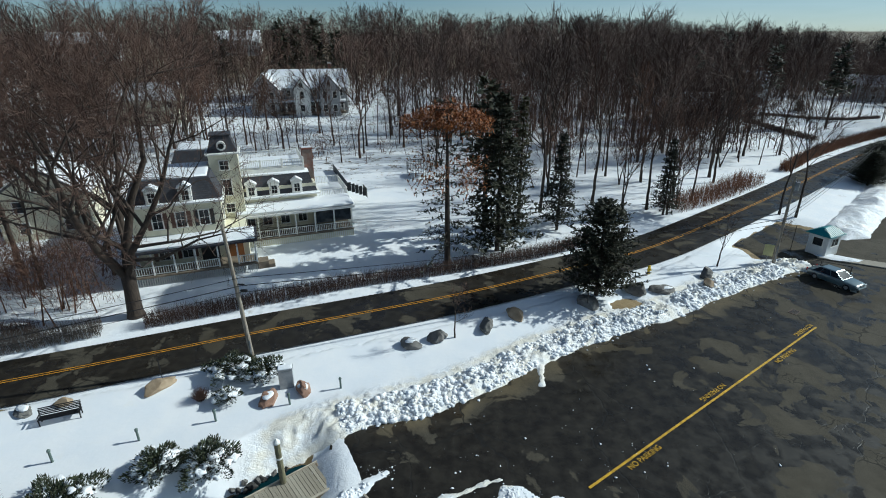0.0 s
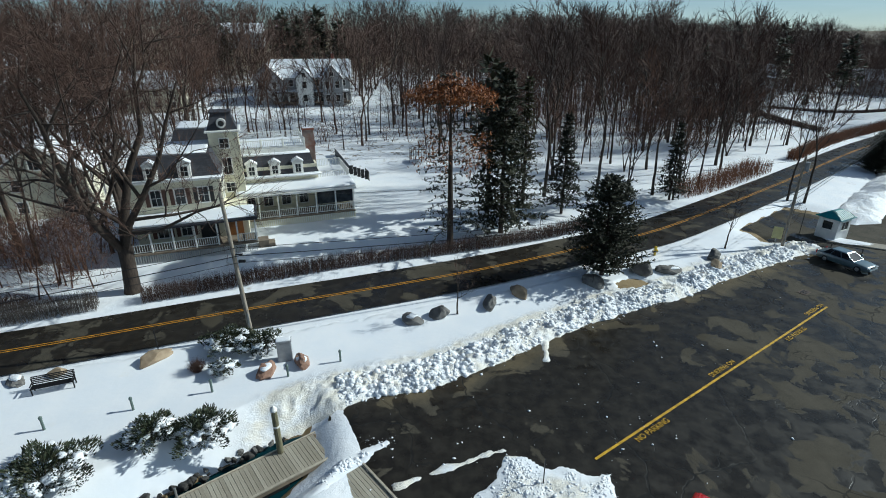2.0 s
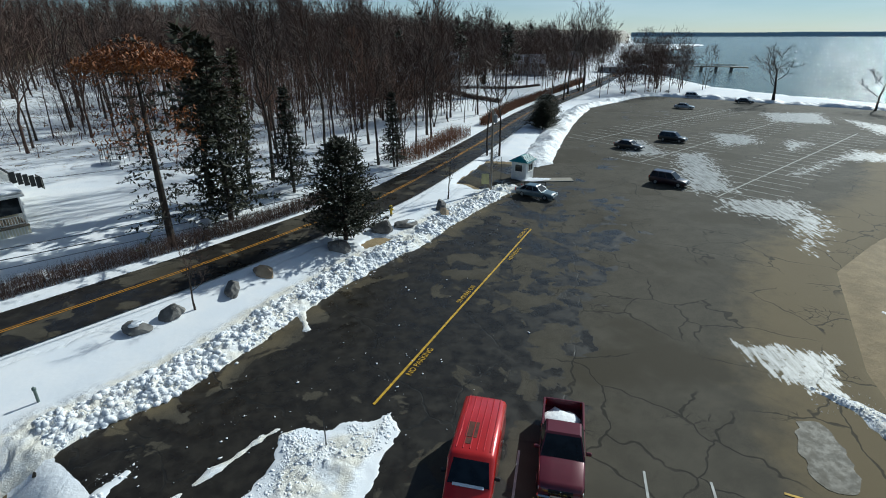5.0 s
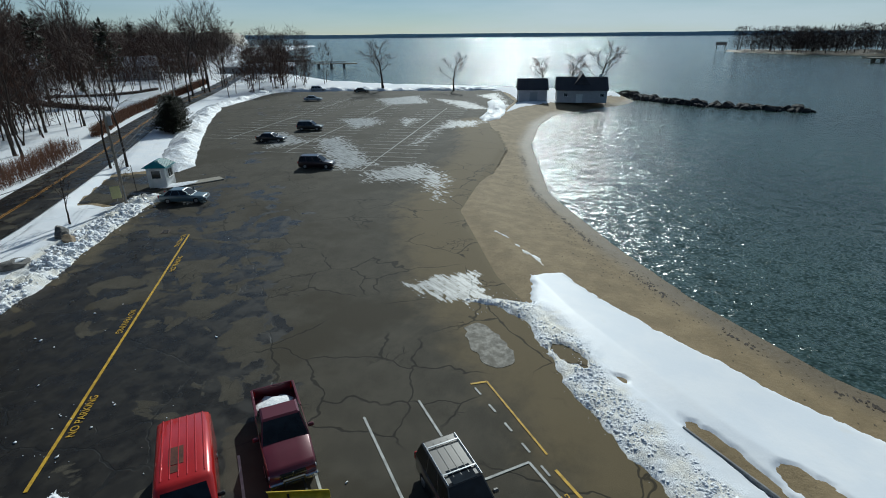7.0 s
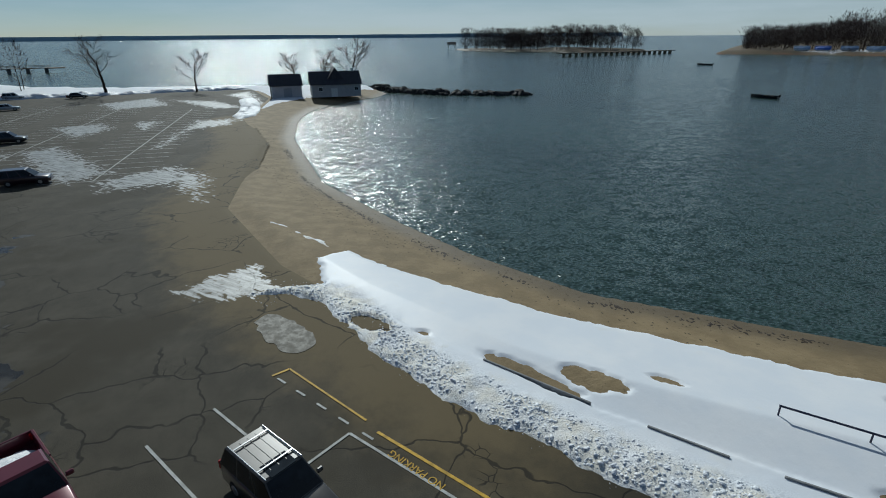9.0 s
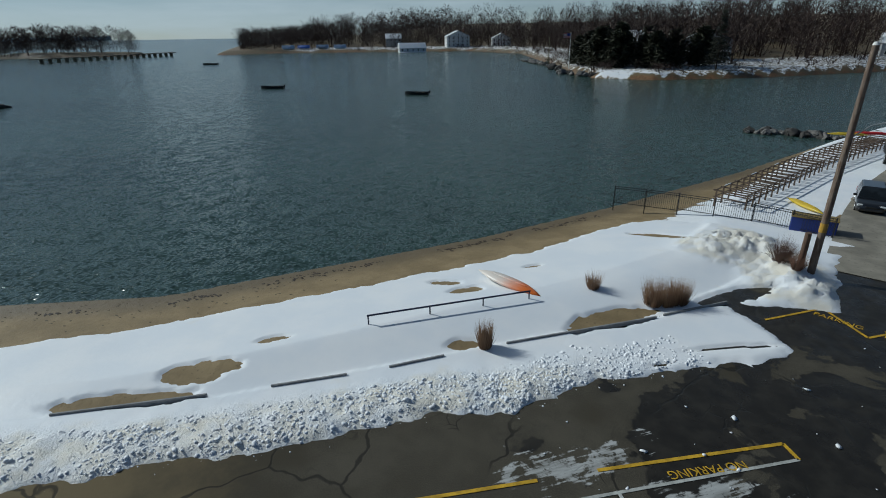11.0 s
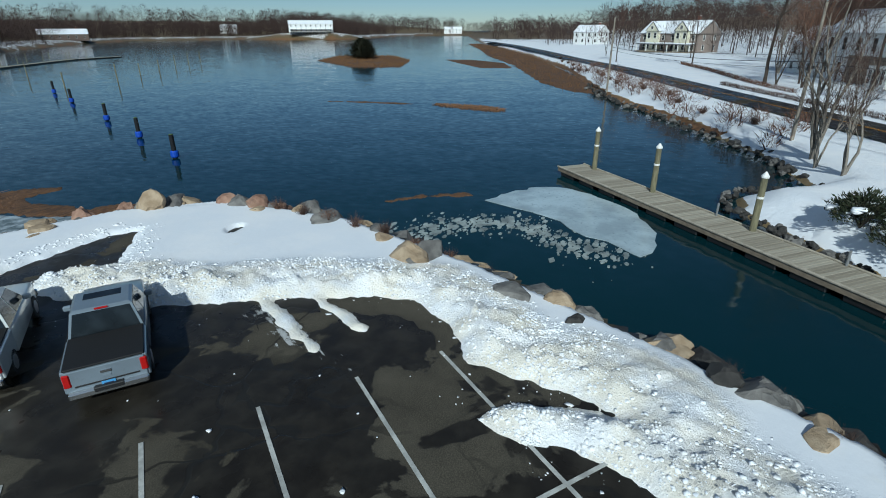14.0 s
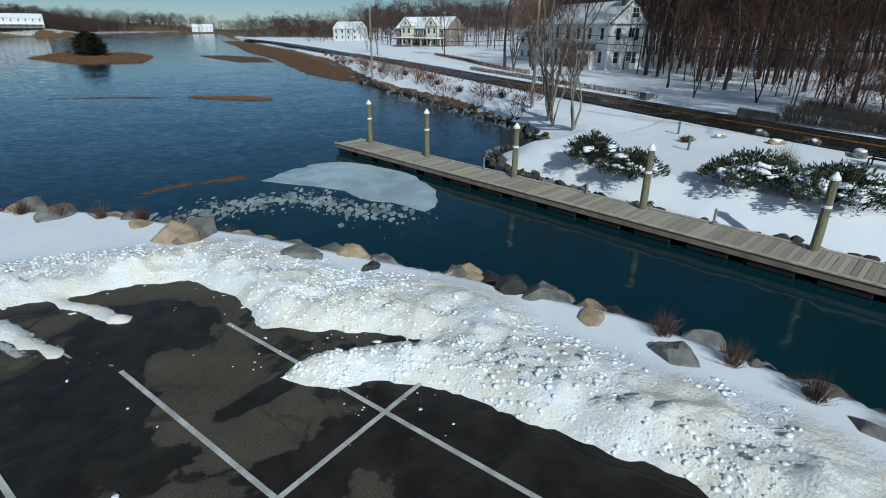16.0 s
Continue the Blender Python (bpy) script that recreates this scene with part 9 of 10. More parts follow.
ORANGE = Mat("faded_orange_hull", 0.35)
kp = ORANGE.n.new("ShaderNodeSeparateXYZ")
ORANGE.l.new(ORANGE.co, kp.inputs[0])
ORANGE.colour(ORANGE.mix(ORANGE.ramp(ORANGE.math("ADD", kp.outputs[0], ORANGE.math("MULTIPLY", ORANGE.noise(2, 4), 0.8)), -0.4, 1.9), (0.78, 0.70, 0.62), (0.72, 0.16, 0.02)))
ORANGE = ORANGE.m
def kayak(x, y, rz, mat, label, L=4.2, W=0.75, z=None, up=True, name="kayak"):
    k = thing(name, x, y, z, rz, label, "boat")
    rings = []
    n = 13
    for i in range(n):
        s = -1 + 2 * i / (n - 1)
        w = W / 2 * max(0.03, (1 - abs(s) ** 2.4))
        h = 0.34 * max(0.1, 1 - abs(s) ** 3)
        rings.append([(s * L / 2, w * math.cos(a), 0.02 + h * (0.5 + 0.5 * math.sin(a)) + 0.12 * s * s) for a in np.linspace(0, 2 * math.pi, 12, False)])
    g = Geo().loft(rings)
    g.smooth = True
    part("hull", g, mat, k)
    part("keel", Geo().box(0, 0, 0.37, L * 0.55, 0.05, 0.03, b=0.01), mat, k)
    return k


kayak(13.6, -21.2, 170, ORANGE, "overturned white and orange canoe lying in snow", 4.4, 1.0, name="canoe")


def dry_grass(x, y, r, h, label, seed, n=420):
    t = thing("grass_tuft", x, y, None, 0, label, "grass", "dry grass tufts")
    rg = np.random.RandomState(seed)
    g, d = Geo(), Geo()
    for i in range(n):
        a, u = rg.rand() * 6.28, rg.rand() ** 0.5
        p = (r * 0.55 * u * math.cos(a), r * 0.55 * u * math.sin(a), -0.05)
        q = (r * u * math.cos(a) + rg.normal(0, 0.1), r * u * math.sin(a) + rg.normal(0, 0.1), h * (0.5 + 0.6 * rg.rand()))
        (g if i % 4 else d).spike(p, q, 0.012)
    part("tuft", g, GRASS_TAN, t)
    part("dead_growth", d, GRASS_RED, t)
    return t


GRASS_TAN = make_twig("tan_grass", (0.24, 0.15, 0.085), (0.24, 0.15, 0.085))
GRASS_RED = make_twig("brown_grass", (0.12, 0.055, 0.03), (0.12, 0.055, 0.03))
dry_grass(11.3, -15.6, 0.45, 1.3, "dry brown grass tuft by the timber edging", 1)
dry_grass(9.7, -23.3, 0.5, 0.9, "small pale dry grass tuft in snow", 2, 260)
for k, (x, y) in enumerate(((6.2, -24.3), (6.8, -23.9), (5.8, -24.7))):
    dry_grass(x, y, 0.7, 1.35, "broad dry brown grass clump on bare sand", 3 + k, 420)
twig_shrub(2.4, -32.2, 1.1, 1.7, "bare brown shrub beside the lamp pole", TWIG, 61, 260, 0.012)
twig_shrub(1.6, -31.4, 0.7, 1.2, "bare red-brown shrub beside the lamp pole", RED_TWIG, 62, 200, 0.012)

# wrack and footprints on the sand
wr = Geo()
rs = np.random.RandomState(21)
line = smooth_line([(78, 19.5), (60, 13.4), (45, 4.6), (36, -2.2), (29.4, -9.0), (24.4, -18.6), (19.6, -28.3), (15.2, -39)], 0.25)
for _ in range(900):
    i = rs.randint(len(line))
    p = line[i] + rs.normal(0, 0.22, 2)
    if vnoise(np.array(p[0] * 0.3), np.array(p[1] * 0.3), 5) < 0.45:
        continue
    z = float(ground_z(np.array([p[0]]), np.array([p[1]]))[0])
    wr.blob(p[0], p[1], z, 0.05 + 0.14 * rs.rand(), 0.04 + 0.08 * rs.rand(), 0.03, 0.4, int(rs.randint(50)), 1)
tagged(part("seaweed", wr, paint("dark_wrack", (0.035, 0.022, 0.012), 0.8)), "broken line of dark seaweed along the beach", "seaweed", kind="stuff")
fp = Geo()
line = smooth_line([(95, 26), (70, 19), (52, 10.5), (42, 3.5), (35, -3.2), (29, -10), (24.5, -17)], 0.35)
for _ in range(800):
    i = rs.randint(len(line))
    p = line[i] + rs.normal(0, 1.3, 2)
    z = float(ground_z(np.array([p[0]]), np.array([p[1]]))[0])
    fp.blob(p[0], p[1], z - 0.015, 0.13, 0.07, 0.035, 0.3, int(rs.randint(50)), 1)
tagged(part("footprints", fp, paint("trodden_sand", (0.10, 0.075, 0.042), 0.9)), "scattered dark footprints in the sand", "footprints", kind="stuff")

# far shore of the lot: trees, boathouses, breakwater
for k, x, y, s, rz in (("shore2", 158, 128, 0.95, 20), ("shore", 154.5, 85.5, 0.9, 60), ("shore2", 160, 63, 0.62, 120), ("shore", 157, 34, 0.62, 10), ("shore", 158, 26, 0.66, 200), ("shore2", 160, 18, 0.78, 70)):
    plant(k, x, y, max(0.2, gz(x, y)), rz, s, wide=1.6)


def boathouse(x, y, rz, w, d, h, rh, label, cross=False):
    b = thing("boathouse", x, y, 0.1, rz, label, "building")
    part("wall", Geo().box(0, 0, h / 2, w, d, h), CLAP_TAN, b)
    part("roof", Geo().prism([(-d / 2 - 0.4, h - 0.1), (d / 2 + 0.4, h - 0.1), (0, h + rh)], -w / 2 - 0.35, w / 2 + 0.35, "yz"), SLATE, b)
    if cross:
        part("cross_gable", Geo().prism([(-2.6, h + 0.4), (2.6, h + 0.4), (0, h + rh + 1.0)], -d / 2 + 1.2, d / 2), SLATE, b)
        part("vent", Geo().box(w / 2 - 1.5, 0, h + rh + 0.3, 0.7, 0.7, 0.8, b=0.03), TRIM, b)
        for px in (-w / 2 + 2.2, w / 2 - 1.2):
            window(b, px, h * 0.62, 0.9, 0.8, -d / 2 - 0.002, panes=(2, 1))
        part("door", Geo().box(-0.6, -d / 2 - 0.02, 1.05, 1.6, 0.06, 2.1, b=0.01), TRIM, b)
    else:
        part("door", Geo().box(0.2, -d / 2 - 0.02, 1.2, 2.0, 0.06, 2.3, b=0.01), CLAP_GREY, b)
    for s in (-1, 1):
        part("corner_board", Geo().box(s * (w / 2 - 0.05), -d / 2 - 0.01, h / 2, 0.14, 0.05, h), TRIM, b)
    return b


boathouse(141.8, 33.4, -72, 7.4, 6.0, 3.0, 2.6, "small taupe boathouse with dark gable roof in snow")
boathouse(143.8, 21.0, -76, 12.4, 7.2, 3.1, 3.0, "long taupe boathouse with dark cross-gabled roof", True)
rock_line([(178, 13), (166, 7), (157, -4), (152, -18), (151, -32)], 190, 1.0, [STONE_DARK], "low breakwater of black wet rocks", "breakwater", 31, -1.25, 1.1, 0.8)
for x, y in ((134, 121), (140, 122), (146, 121), (150, 117)):
    t = thing("picnic_table", x, y, None, 25, "snow-covered picnic table near the shore", "table", "picnic tables")
    part("tabletop", Geo().box(0, 0, 0.74, 1.8, 0.75, 0.06, b=0.01), WOOD_DECK, t)
    part("snow_cap", Geo().box(0, 0, 0.84, 1.75, 0.7, 0.13, b=0.05), SNOW, t)
    for s in (-1, 1):
        part("bench_board", Geo().box(0, s * 0.7, 0.45, 1.8, 0.28, 0.05, b=0.01), WOOD_DECK, t)
        part("leg_frame", Geo().box(s * 0.6, 0, 0.36, 0.08, 1.4, 0.08).box(s * 0.6, 0.3, 0.36, 0.08, 0.08, 0.72).box(s * 0.6, -0.3, 0.36, 0.08, 0.08, 0.72), WOOD_DECK, t)
# long pier and the shore pavilion
pier = thing("pier", 252, 236, -1.2, -58, "long low wooden pier on concrete supports", "pier")
part("deck", Geo().box(32, 0, 2.3, 64, 2.6, 0.35, b=0.03), WOOD_DECK, pier)
for i in range(9):
    part("support", Geo().box(2 + i * 7.5, 0, 0.4, 1.6, 2.0, 3.4, b=0.05), STONE_GREY, pier)
rg_ = Geo()
for s in (-1.2, 1.2):
    rg_.box(32, s, 3.5, 64, 0.08, 0.1).box(32, s, 3.0, 64, 0.06, 0.08)
    for i in range(28):
        rg_.box(1 + i * 2.3, s, 3.0, 0.1, 0.1, 1.2)
part("railing", rg_, WOOD_DECK, pier)
part("platform", Geo().box(66, 0, 2.2, 8, 6, 0.5, b=0.05), WOOD_DECK, pier)
simple_house("pavilion", 208, 182, -50, 34, 8, 3.2, "long low waterside pavilion with snowy roof", CLAP_GREY, 1.3, ROOF_GREY, 1, 9, chimney=False)
for (x, y, ln, rz) in ((300, 300, 50, -35), (352, 360, 60, -35)):
    j = thing("jetty", x, y, -1.2, rz, "low dark stone jetty reaching into the sea", "jetty")
    jr = Geo()
    for i in range(int(ln)):
        jr.blob(i * 1.4, rnd.uniform(-1, 1), 0.4, 1.6, 1.6, 0.9, 0.3, i, 1)
    part("stones", jr, STONE_DARK, j)

# ---- the spit: gate, fence, racks, clubhouse ----
def iron_fence(x0, y0, x1, y1, h, label, group):
    ln = math.hypot(x1 - x0, y1 - y0)
    f = thing("iron_fence", x0, y0, max(-0.25, float(ground_z(np.array([(x0 + x1) / 2]), np.array([(y0 + y1) / 2]))[0])), math.degrees(math.atan2(y1 - y0, x1 - x0)), label, "fence", group)
    for z in (0.15, h - 0.18, h - 0.02):
        part("rail", Geo().box(ln / 2, 0, z, ln, 0.035, 0.04), METAL_BLACK, f)
    n = max(2, int(round(ln / 2.4)))
    for i in range(n + 1):
        part("post", Geo().box(i * ln / n, 0, h / 2 - 0.25, 0.07, 0.07, h + 0.6), METAL_BLACK, f)
    b = Geo()
    k = int(ln / 0.14)
    for i in range(k):
        b.box((i + 0.5) * ln / k, 0, h / 2, 0.018, 0.018, h - 0.1)
    part("grille", b, METAL_BLACK, f)
    return f


G_F = "black fence across the spit"
iron_fence(14.9, -39.6, 10.2, -40.4, 1.5, "black iron fence reaching down to the beach", G_F)
iron_fence(10.2, -40.4, 5.2, -40.8, 1.35, "black iron fence across the spit", G_F)
iron_fence(5.2, -40.8, 0.4, -40.0, 1.35, "black iron fence across the spit", G_F)
iron_fence(-3.4, -39.2, -6.2, -38.0, 1.2, "short black iron fence beside the drive", G_F)

lp = thing("street_lamp", 0.95, -32.0, None, 0, "tall weathered wooden lamp pole with curved arm", "street lamp")
part("pole", Geo().tube([(0, 0, -0.4), (0.0, 0, 5.8), (0.0, 0, 11.6)], [0.19, 0.165, 0.13], 12), make_bark("rusty_pole", (0.12, 0.075, 0.05), (0.22, 0.17, 0.13)), lp)
part("cap", Geo().cyl(0, 0, 11.6, 11.75, 0.15, 0.08, 12), TRIM, lp)
arm = part("arm", Geo().tube([(-0.1, 0, 7.4), (-0.7, 0, 8.0), (-1.5, 0, 8.3)], 0.035, 8), METAL_GREY, lp)
part("lamp_head", Geo().tube([(-1.35, 0, 8.3), (-1.6, 0, 8.34), (-2.05, 0, 8.3), (-2.2, 0, 8.25)], [0.07, 0.15, 0.14, 0.04], 10), TRIM, arm)
part("sign_band", Geo().cyl(0, 0, 2.4, 2.9, 0.185, n=12), paint("ochre_band", (0.45, 0.26, 0.03)), lp)
stump = thing("wooden_post", 1.5, -31.8, None, 0, "short rust-brown wooden post beside the lamp pole", "post")
part("post", Geo().cyl(0, 0, -0.2, 2.0, 0.17, 0.16, 10), make_bark("brown_post", (0.09, 0.05, 0.03), (0.14, 0.09, 0.06)), stump)

drive = tagged(ribbon("spit_drive", smooth_line(DRIVE, 1.0), 1.55, 0.03, paint("sandy_concrete", (0.25, 0.225, 0.18), 0.85, vary=0.3, scale=0.5, bump=0.2)), "sandy concrete drive along the spit", "drive", kind="structure")

bin_ = thing("storage_crate", 1.6, -40.9, None, 5, "blue plastic crate with grey lid by the fence", "crate")
part("body", Geo().box(0, 0, 0.5, 2.6, 1.1, 1.0, b=0.04), paint("blue_plastic", (0.01, 0.03, 0.20), 0.5), bin_)
part("lid", Geo().box(0, 0, 1.03, 2.7, 1.2, 0.08, b=0.03), paint("ochre_lid", (0.22, 0.15, 0.04), 0.6), bin_)


def rack(x0, y0, x1, y1, w, h, label, step=1.25):
    """An open timber rack for small boats: posts, cross bars and long rails."""
    ln = math.hypot(x1 - x0, y1 - y0)
    r = thing("boat_rack", x0, y0, float(ground_z(np.array([(x0 + x1) / 2]), np.array([(y0 + y1) / 2]))[0]), math.degrees(math.atan2(y1 - y0, x1 - x0)), label, "rack", "boat racks")
    n = int(ln / step)
    for i in range(n + 1):
        px = i * ln / n
        part("frame", Geo().box(px, -w / 2, h / 2 - 0.1, 0.10, 0.10, h + 0.2).box(px, w / 2, h / 2 - 0.1, 0.10, 0.10, h + 0.2).box(px, 0, h - 0.05, 0.09, w + 0.5, 0.10).box(px, 0, h * 0.5, 0.08, w + 0.3, 0.09), RACK_WOOD, r)
    for s in (-1, 1):
        part("long_rail", Geo().box(ln / 2, s * w / 2, h + 0.02, ln, 0.09, 0.06).box(ln / 2, s * w / 2, h * 0.5 + 0.07, ln, 0.07, 0.06), RACK_WOOD, r)
    sn = Geo()
    for i in range(n):
        if i % 4 == 1:
            sn.box((i + 0.5) * ln / n, w / 2, h + 0.075, ln / n * 0.8, 0.10, 0.05, b=0.02)
    part("snow", sn, SNOW, r, "thin snow on the rails")
    return r


RACK_WOOD = paint("grey_rack_timber", (0.105, 0.072, 0.050), 0.85, vary=0.3)
rack(7.2, -43.6, 3.8, -60.0, 2.3, 1.15, "long weathered timber rack for small boats")
rack(3.6, -60.8, -1.8, -79.5, 2.3, 1.15, "long weathered timber rack for small boats")
rack(-7.4, -61.5, -11.2, -73.5, 1.9, 1.4, "weathered timber rack for small boats in snow")
rack(-11.5, -74.4, -16.2, -88.5, 1.9, 1.4, "weathered timber rack for small boats in snow")
RED_HULL, YEL_HULL, WHT_HULL = paint("red_hull", (0.5, 0.02, 0.02), 0.35), paint("yellow_hull", (0.6, 0.42, 0.03), 0.35), paint("pale_hull", (0.6, 0.58, 0.5), 0.35)
kayak(2.6, -46.8, 130, YEL_HULL, "yellow kayak lying beside the rack")
kayak(-0.6, -77.5, 20, RED_HULL, "red kayak resting on the timber rack", z=1.2)
kayak(1.4, -75.5, 20, YEL_HULL, "pale yellow kayak resting on the timber rack", z=1.2)
kayak(-13.2, -71.5, 35, RED_HULL, "red kayak lying in the snow")
kayak(-16.0, -76.0, 60, WHT_HULL, "pale upturned dinghy lying in the snow", 3.0, 1.4, name="dinghy")
tarp = thing("covered_boat", -6.6, -74.0, None, 75, "small boat under a crumpled blue tarpaulin", "boat")
tg = Geo().blob(0, 0, 0.7, 2.2, 1.0, 0.8, 0.2, 8, 3)
part("tarpaulin", tg, paint("blue_tarp", (0.01, 0.07, 0.45), 0.5, vary=0.3), tarp)
rock_line([(13, -86), (7, -88), (0, -88), (-4, -96)], 60, 0.7, [STONE_DARK, STONE_GREY], "low groyne of dark rocks at the spit", "groyne", 41, -1.1, 0.6)

# clubhouse on stilts
club = thing("clubhouse", -22.6, -112.5, -0.2, -16, "grey-green single-storey clubhouse with white trim by the water", "building")
part("wall", Geo().box(0, 0, 1.7, 10.6, 8, 3.2), CLAP_SAGE, club)
part("roof", Geo().prism([(-5.7, 3.2), (5.7, 3.2), (0, 4.5)], -4.4, 4.4), ROOF_GREY, club)
part("gable", Geo().prism([(-5.2, 3.2), (5.2, 3.2), (0, 4.3)], 4.41, 4.44), CLAP_SAGE, club)
part("gable_board", Geo().prism([(-5.7, 3.15), (0, 4.48), (5.7, 3.15), (5.7, 3.35), (0, 4.7), (-5.7, 3.35)], 4.42, 4.52), TRIM, club)
for px in (-3.6, -0.4, 4.0):
    window(club, px, 1.8, 1.1, 1.3, 4.02, facing=1, panes=(2, 2), shutters=SHUTTER)
part("door", Geo().box(2.4, 4.03, 1.2, 1.0, 0.06, 2.1, b=0.01), TRIM, club)
ann = thing("annex", -28.6, -103.5, -0.4, -16, "grey-green annex on timber stilts over the water", "building")
part("wall", Geo().box(0, 0, 2.2, 6.8, 6.5, 3.0), CLAP_SAGE, ann)
part("roof", Geo().box(0, 0, 3.85, 7.4, 7.2, 0.25, tilt=(0, -4, 0), b=0.03), paint("pale_flat_roof", (0.42, 0.42, 0.42), 0.7), ann)
window(ann, -1.2, 2.3, 1.2, 1.4, 3.27, facing=1, panes=(2, 2), shutters=SHUTTER)
for i in range(5):
    for j in (-2.6, 0, 2.6):
        part("stilt", Geo().cyl(-3.0 + i * 1.5, j, -2.5, 0.75, 0.14, n=8), WOOD_DECK, ann)
part("side_deck", Geo().box(-5.0, 0, 0.6, 3.2, 6.0, 0.2, b=0.02), WOOD_DECK, ann)
balustrade(ann, -6.5, -3, -6.5, 3, 0.7, 1.0, WOOD_DECK, 0.3)
shed = thing("storage_cabinet", -23.5, -104.8, -0.2, -16, "ochre wooden storage cabinet beside the clubhouse", "cabinet")
part("body", Geo().box(0, 0, 1.3, 2.2, 1.2, 2.6, b=0.03), paint("ochre_board", (0.42, 0.25, 0.04), 0.7), shed)
part("door", Geo().box(0, 0.62, 1.2, 1.8, 0.04, 2.2, b=0.01), paint("ochre_door", (0.40, 0.23, 0.04), 0.7), shed)
dk = thing("timber_deck", -13.5, -128, -0.5, 20, "brown timber deck with railing at the spit's end", "deck")
part("platform", Geo().box(0, 0, 0.4, 16, 9, 0.3, b=0.03), WOOD_DECK, dk)
snow_slab(dk, [(1, -2), (6, -2), (6, 3), (1, 3)], 0.56, 0.1, "snow")
for a in ((-8, 4.4, 8, 4.4), (8, -4.4, 8, 4.4), (-8, -4.4, -8, 4.4)):
    balustrade(dk, *a, 0.55, 1.0, WOOD_DECK, 0.25)
mast = thing("flagpole", -18.5, -121.5, -0.2, 0, "tall white flagpole beside the clubhouse", "flagpole")
part("pole", Geo().cyl(0, 0, 0, 12.5, 0.11, 0.06, 10), TRIM, mast)
part("yard", Geo().box(0, 0, 8.5, 3.0, 0.08, 0.08, 30), TRIM, mast)

# boats at anchor
def skiff(x, y, rz, label, L=6.5):
    b = thing("moored_boat", x, y, WATER_Z - 0.1, rz, label, "boat", "moored boats")
    rings = []
    for s in np.linspace(-1, 1, 9):
        w = 1.1 * (1 if s < 0.2 else max(0.05, 1 - ((s - 0.2) / 0.8) ** 2))
        rings.append([(s * L / 2, -w, 0.75 + 0.15 * max(0, s)), (s * L / 2, -w * 0.8, 0.05), (s * L / 2, w * 0.8, 0.05), (s * L / 2, w, 0.75 + 0.15 * max(0, s)), (s * L / 2, w * 0.85, 0.72), (s * L / 2, w * 0.75, 0.4), (s * L / 2, -w * 0.75, 0.4), (s * L / 2, -w * 0.85, 0.72)])
    part("hull", Geo().loft(rings), paint("dark_hull", (0.02, 0.022, 0.024), 0.5), b)
    part("motor", Geo().box(-L / 2 - 0.2, 0, 0.8, 0.4, 0.4, 0.7, b=0.08), METAL_BLACK, b)
    part("thwart", Geo().box(0, 0, 0.62, 0.4, 1.7, 0.06).box(-L / 4, 0, 0.62, 0.4, 1.7, 0.06), WOOD_DECK, b)
    return b


skiff(135.4, -90.9, 40, "dark low open boat moored on the bay")
skiff(88.6, -100.2, 30, "dark low open boat with motor moored on the bay", 6.0)
skiff(286, -156, 40, "dark low open boat moored far out", 8)
lp2 = thing("long_pier", 410, -112, -1.2, math.degrees(math.atan2(-100, 45)), "long dark timber pier on piles across the bay", "pier")
part("deck", Geo().box(60, 0, 2.6, 120, 3.0, 0.5), WOOD_DECK, lp2)
for i in range(20):
    part("pile", Geo().box(2 + i * 6, 0, 1.0, 0.7, 2.6, 3.6), WOOD_DECK, lp2)
part("pier_head", Geo().box(2, 0, 2.7, 9, 8, 0.6), WOOD_DECK, lp2)
tip = thing("shelter", 648, -46, 0.0, 0, "small roofed shelter on the island point", "shelter")
part("roof", Geo().prism([(-5, 4.5), (5, 4.5), (0, 7.5)], -5, 5), SLATE, tip)
for sx in (-4, 4):
    for sy in (-4, 4):
        part("post", Geo().box(sx, sy, 2.2, 0.5, 0.5, 4.6), TRIM, tip)

# ---- houses ----
HG = "houses along the far shore"
simple_house("house", 296, -394, -131, 20, 12, 8.5, "large white gabled house above the far shore", CLAP_WHITE, 4.5, ROOF_GREY, 3, 5, gable="y", group=HG)
simple_house("house", 306, -345, -128, 22, 10, 6, "low white house above the far shore", CLAP_WHITE, 4.0, ROOF_GREY, 2, 5, porch=True, group=HG)
simple_house("house", 352, -372, -136, 14, 10, 7, "grey shingled house above the far shore", CLAP_GREY, 4, ROOF_GREY, 2, 4, group=HG)
simple_house("house", 262, -412, -140, 16, 10, 6, "white gabled house behind the far shore", CLAP_WHITE, 4, ROOF_GREY, 2, 4, gable="y", group=HG)
simple_house("house", 53, -226, -167, 18, 10, 6.5, "grey gabled house behind evergreens on the point", CLAP_GREY, 4.2, ROOF_GREY, 2, 5, gable="y", porch=True, group=HG)
simple_house("house", 86, -240, -160, 14, 10, 6.5, "pale yellow house behind evergreens on the point", CLAP_CREAM, 4, ROOF_GREY, 2, 4, group=HG)
simple_house("house", -6, -282, -172, 14, 9, 5.0, "grey house on the wooded shore beyond the point", CLAP_GREY, 3.6, ROOF_GREY, 2, 4, group=HG)
simple_house("house", -182, -337, 152, 15, 11, 8.0, "cream gabled shore house with wide porch", CLAP_CREAM, 5.4, ROOF_GREY, 3, 4, gable="y", porch=True, group=HG)
simple_house("house", -193, -330, 152, 9, 9, 6.5, "cream wing of the gabled shore house", CLAP_CREAM, 3.6, ROOF_GREY, 2, 2, chimney=False, group=HG)
simple_house("house", -128, -352, 160, 17, 10, 7.0, "white shore house with several gables", CLAP_WHITE, 4.6, ROOF_GREY, 2, 5, gable="y", group=HG)
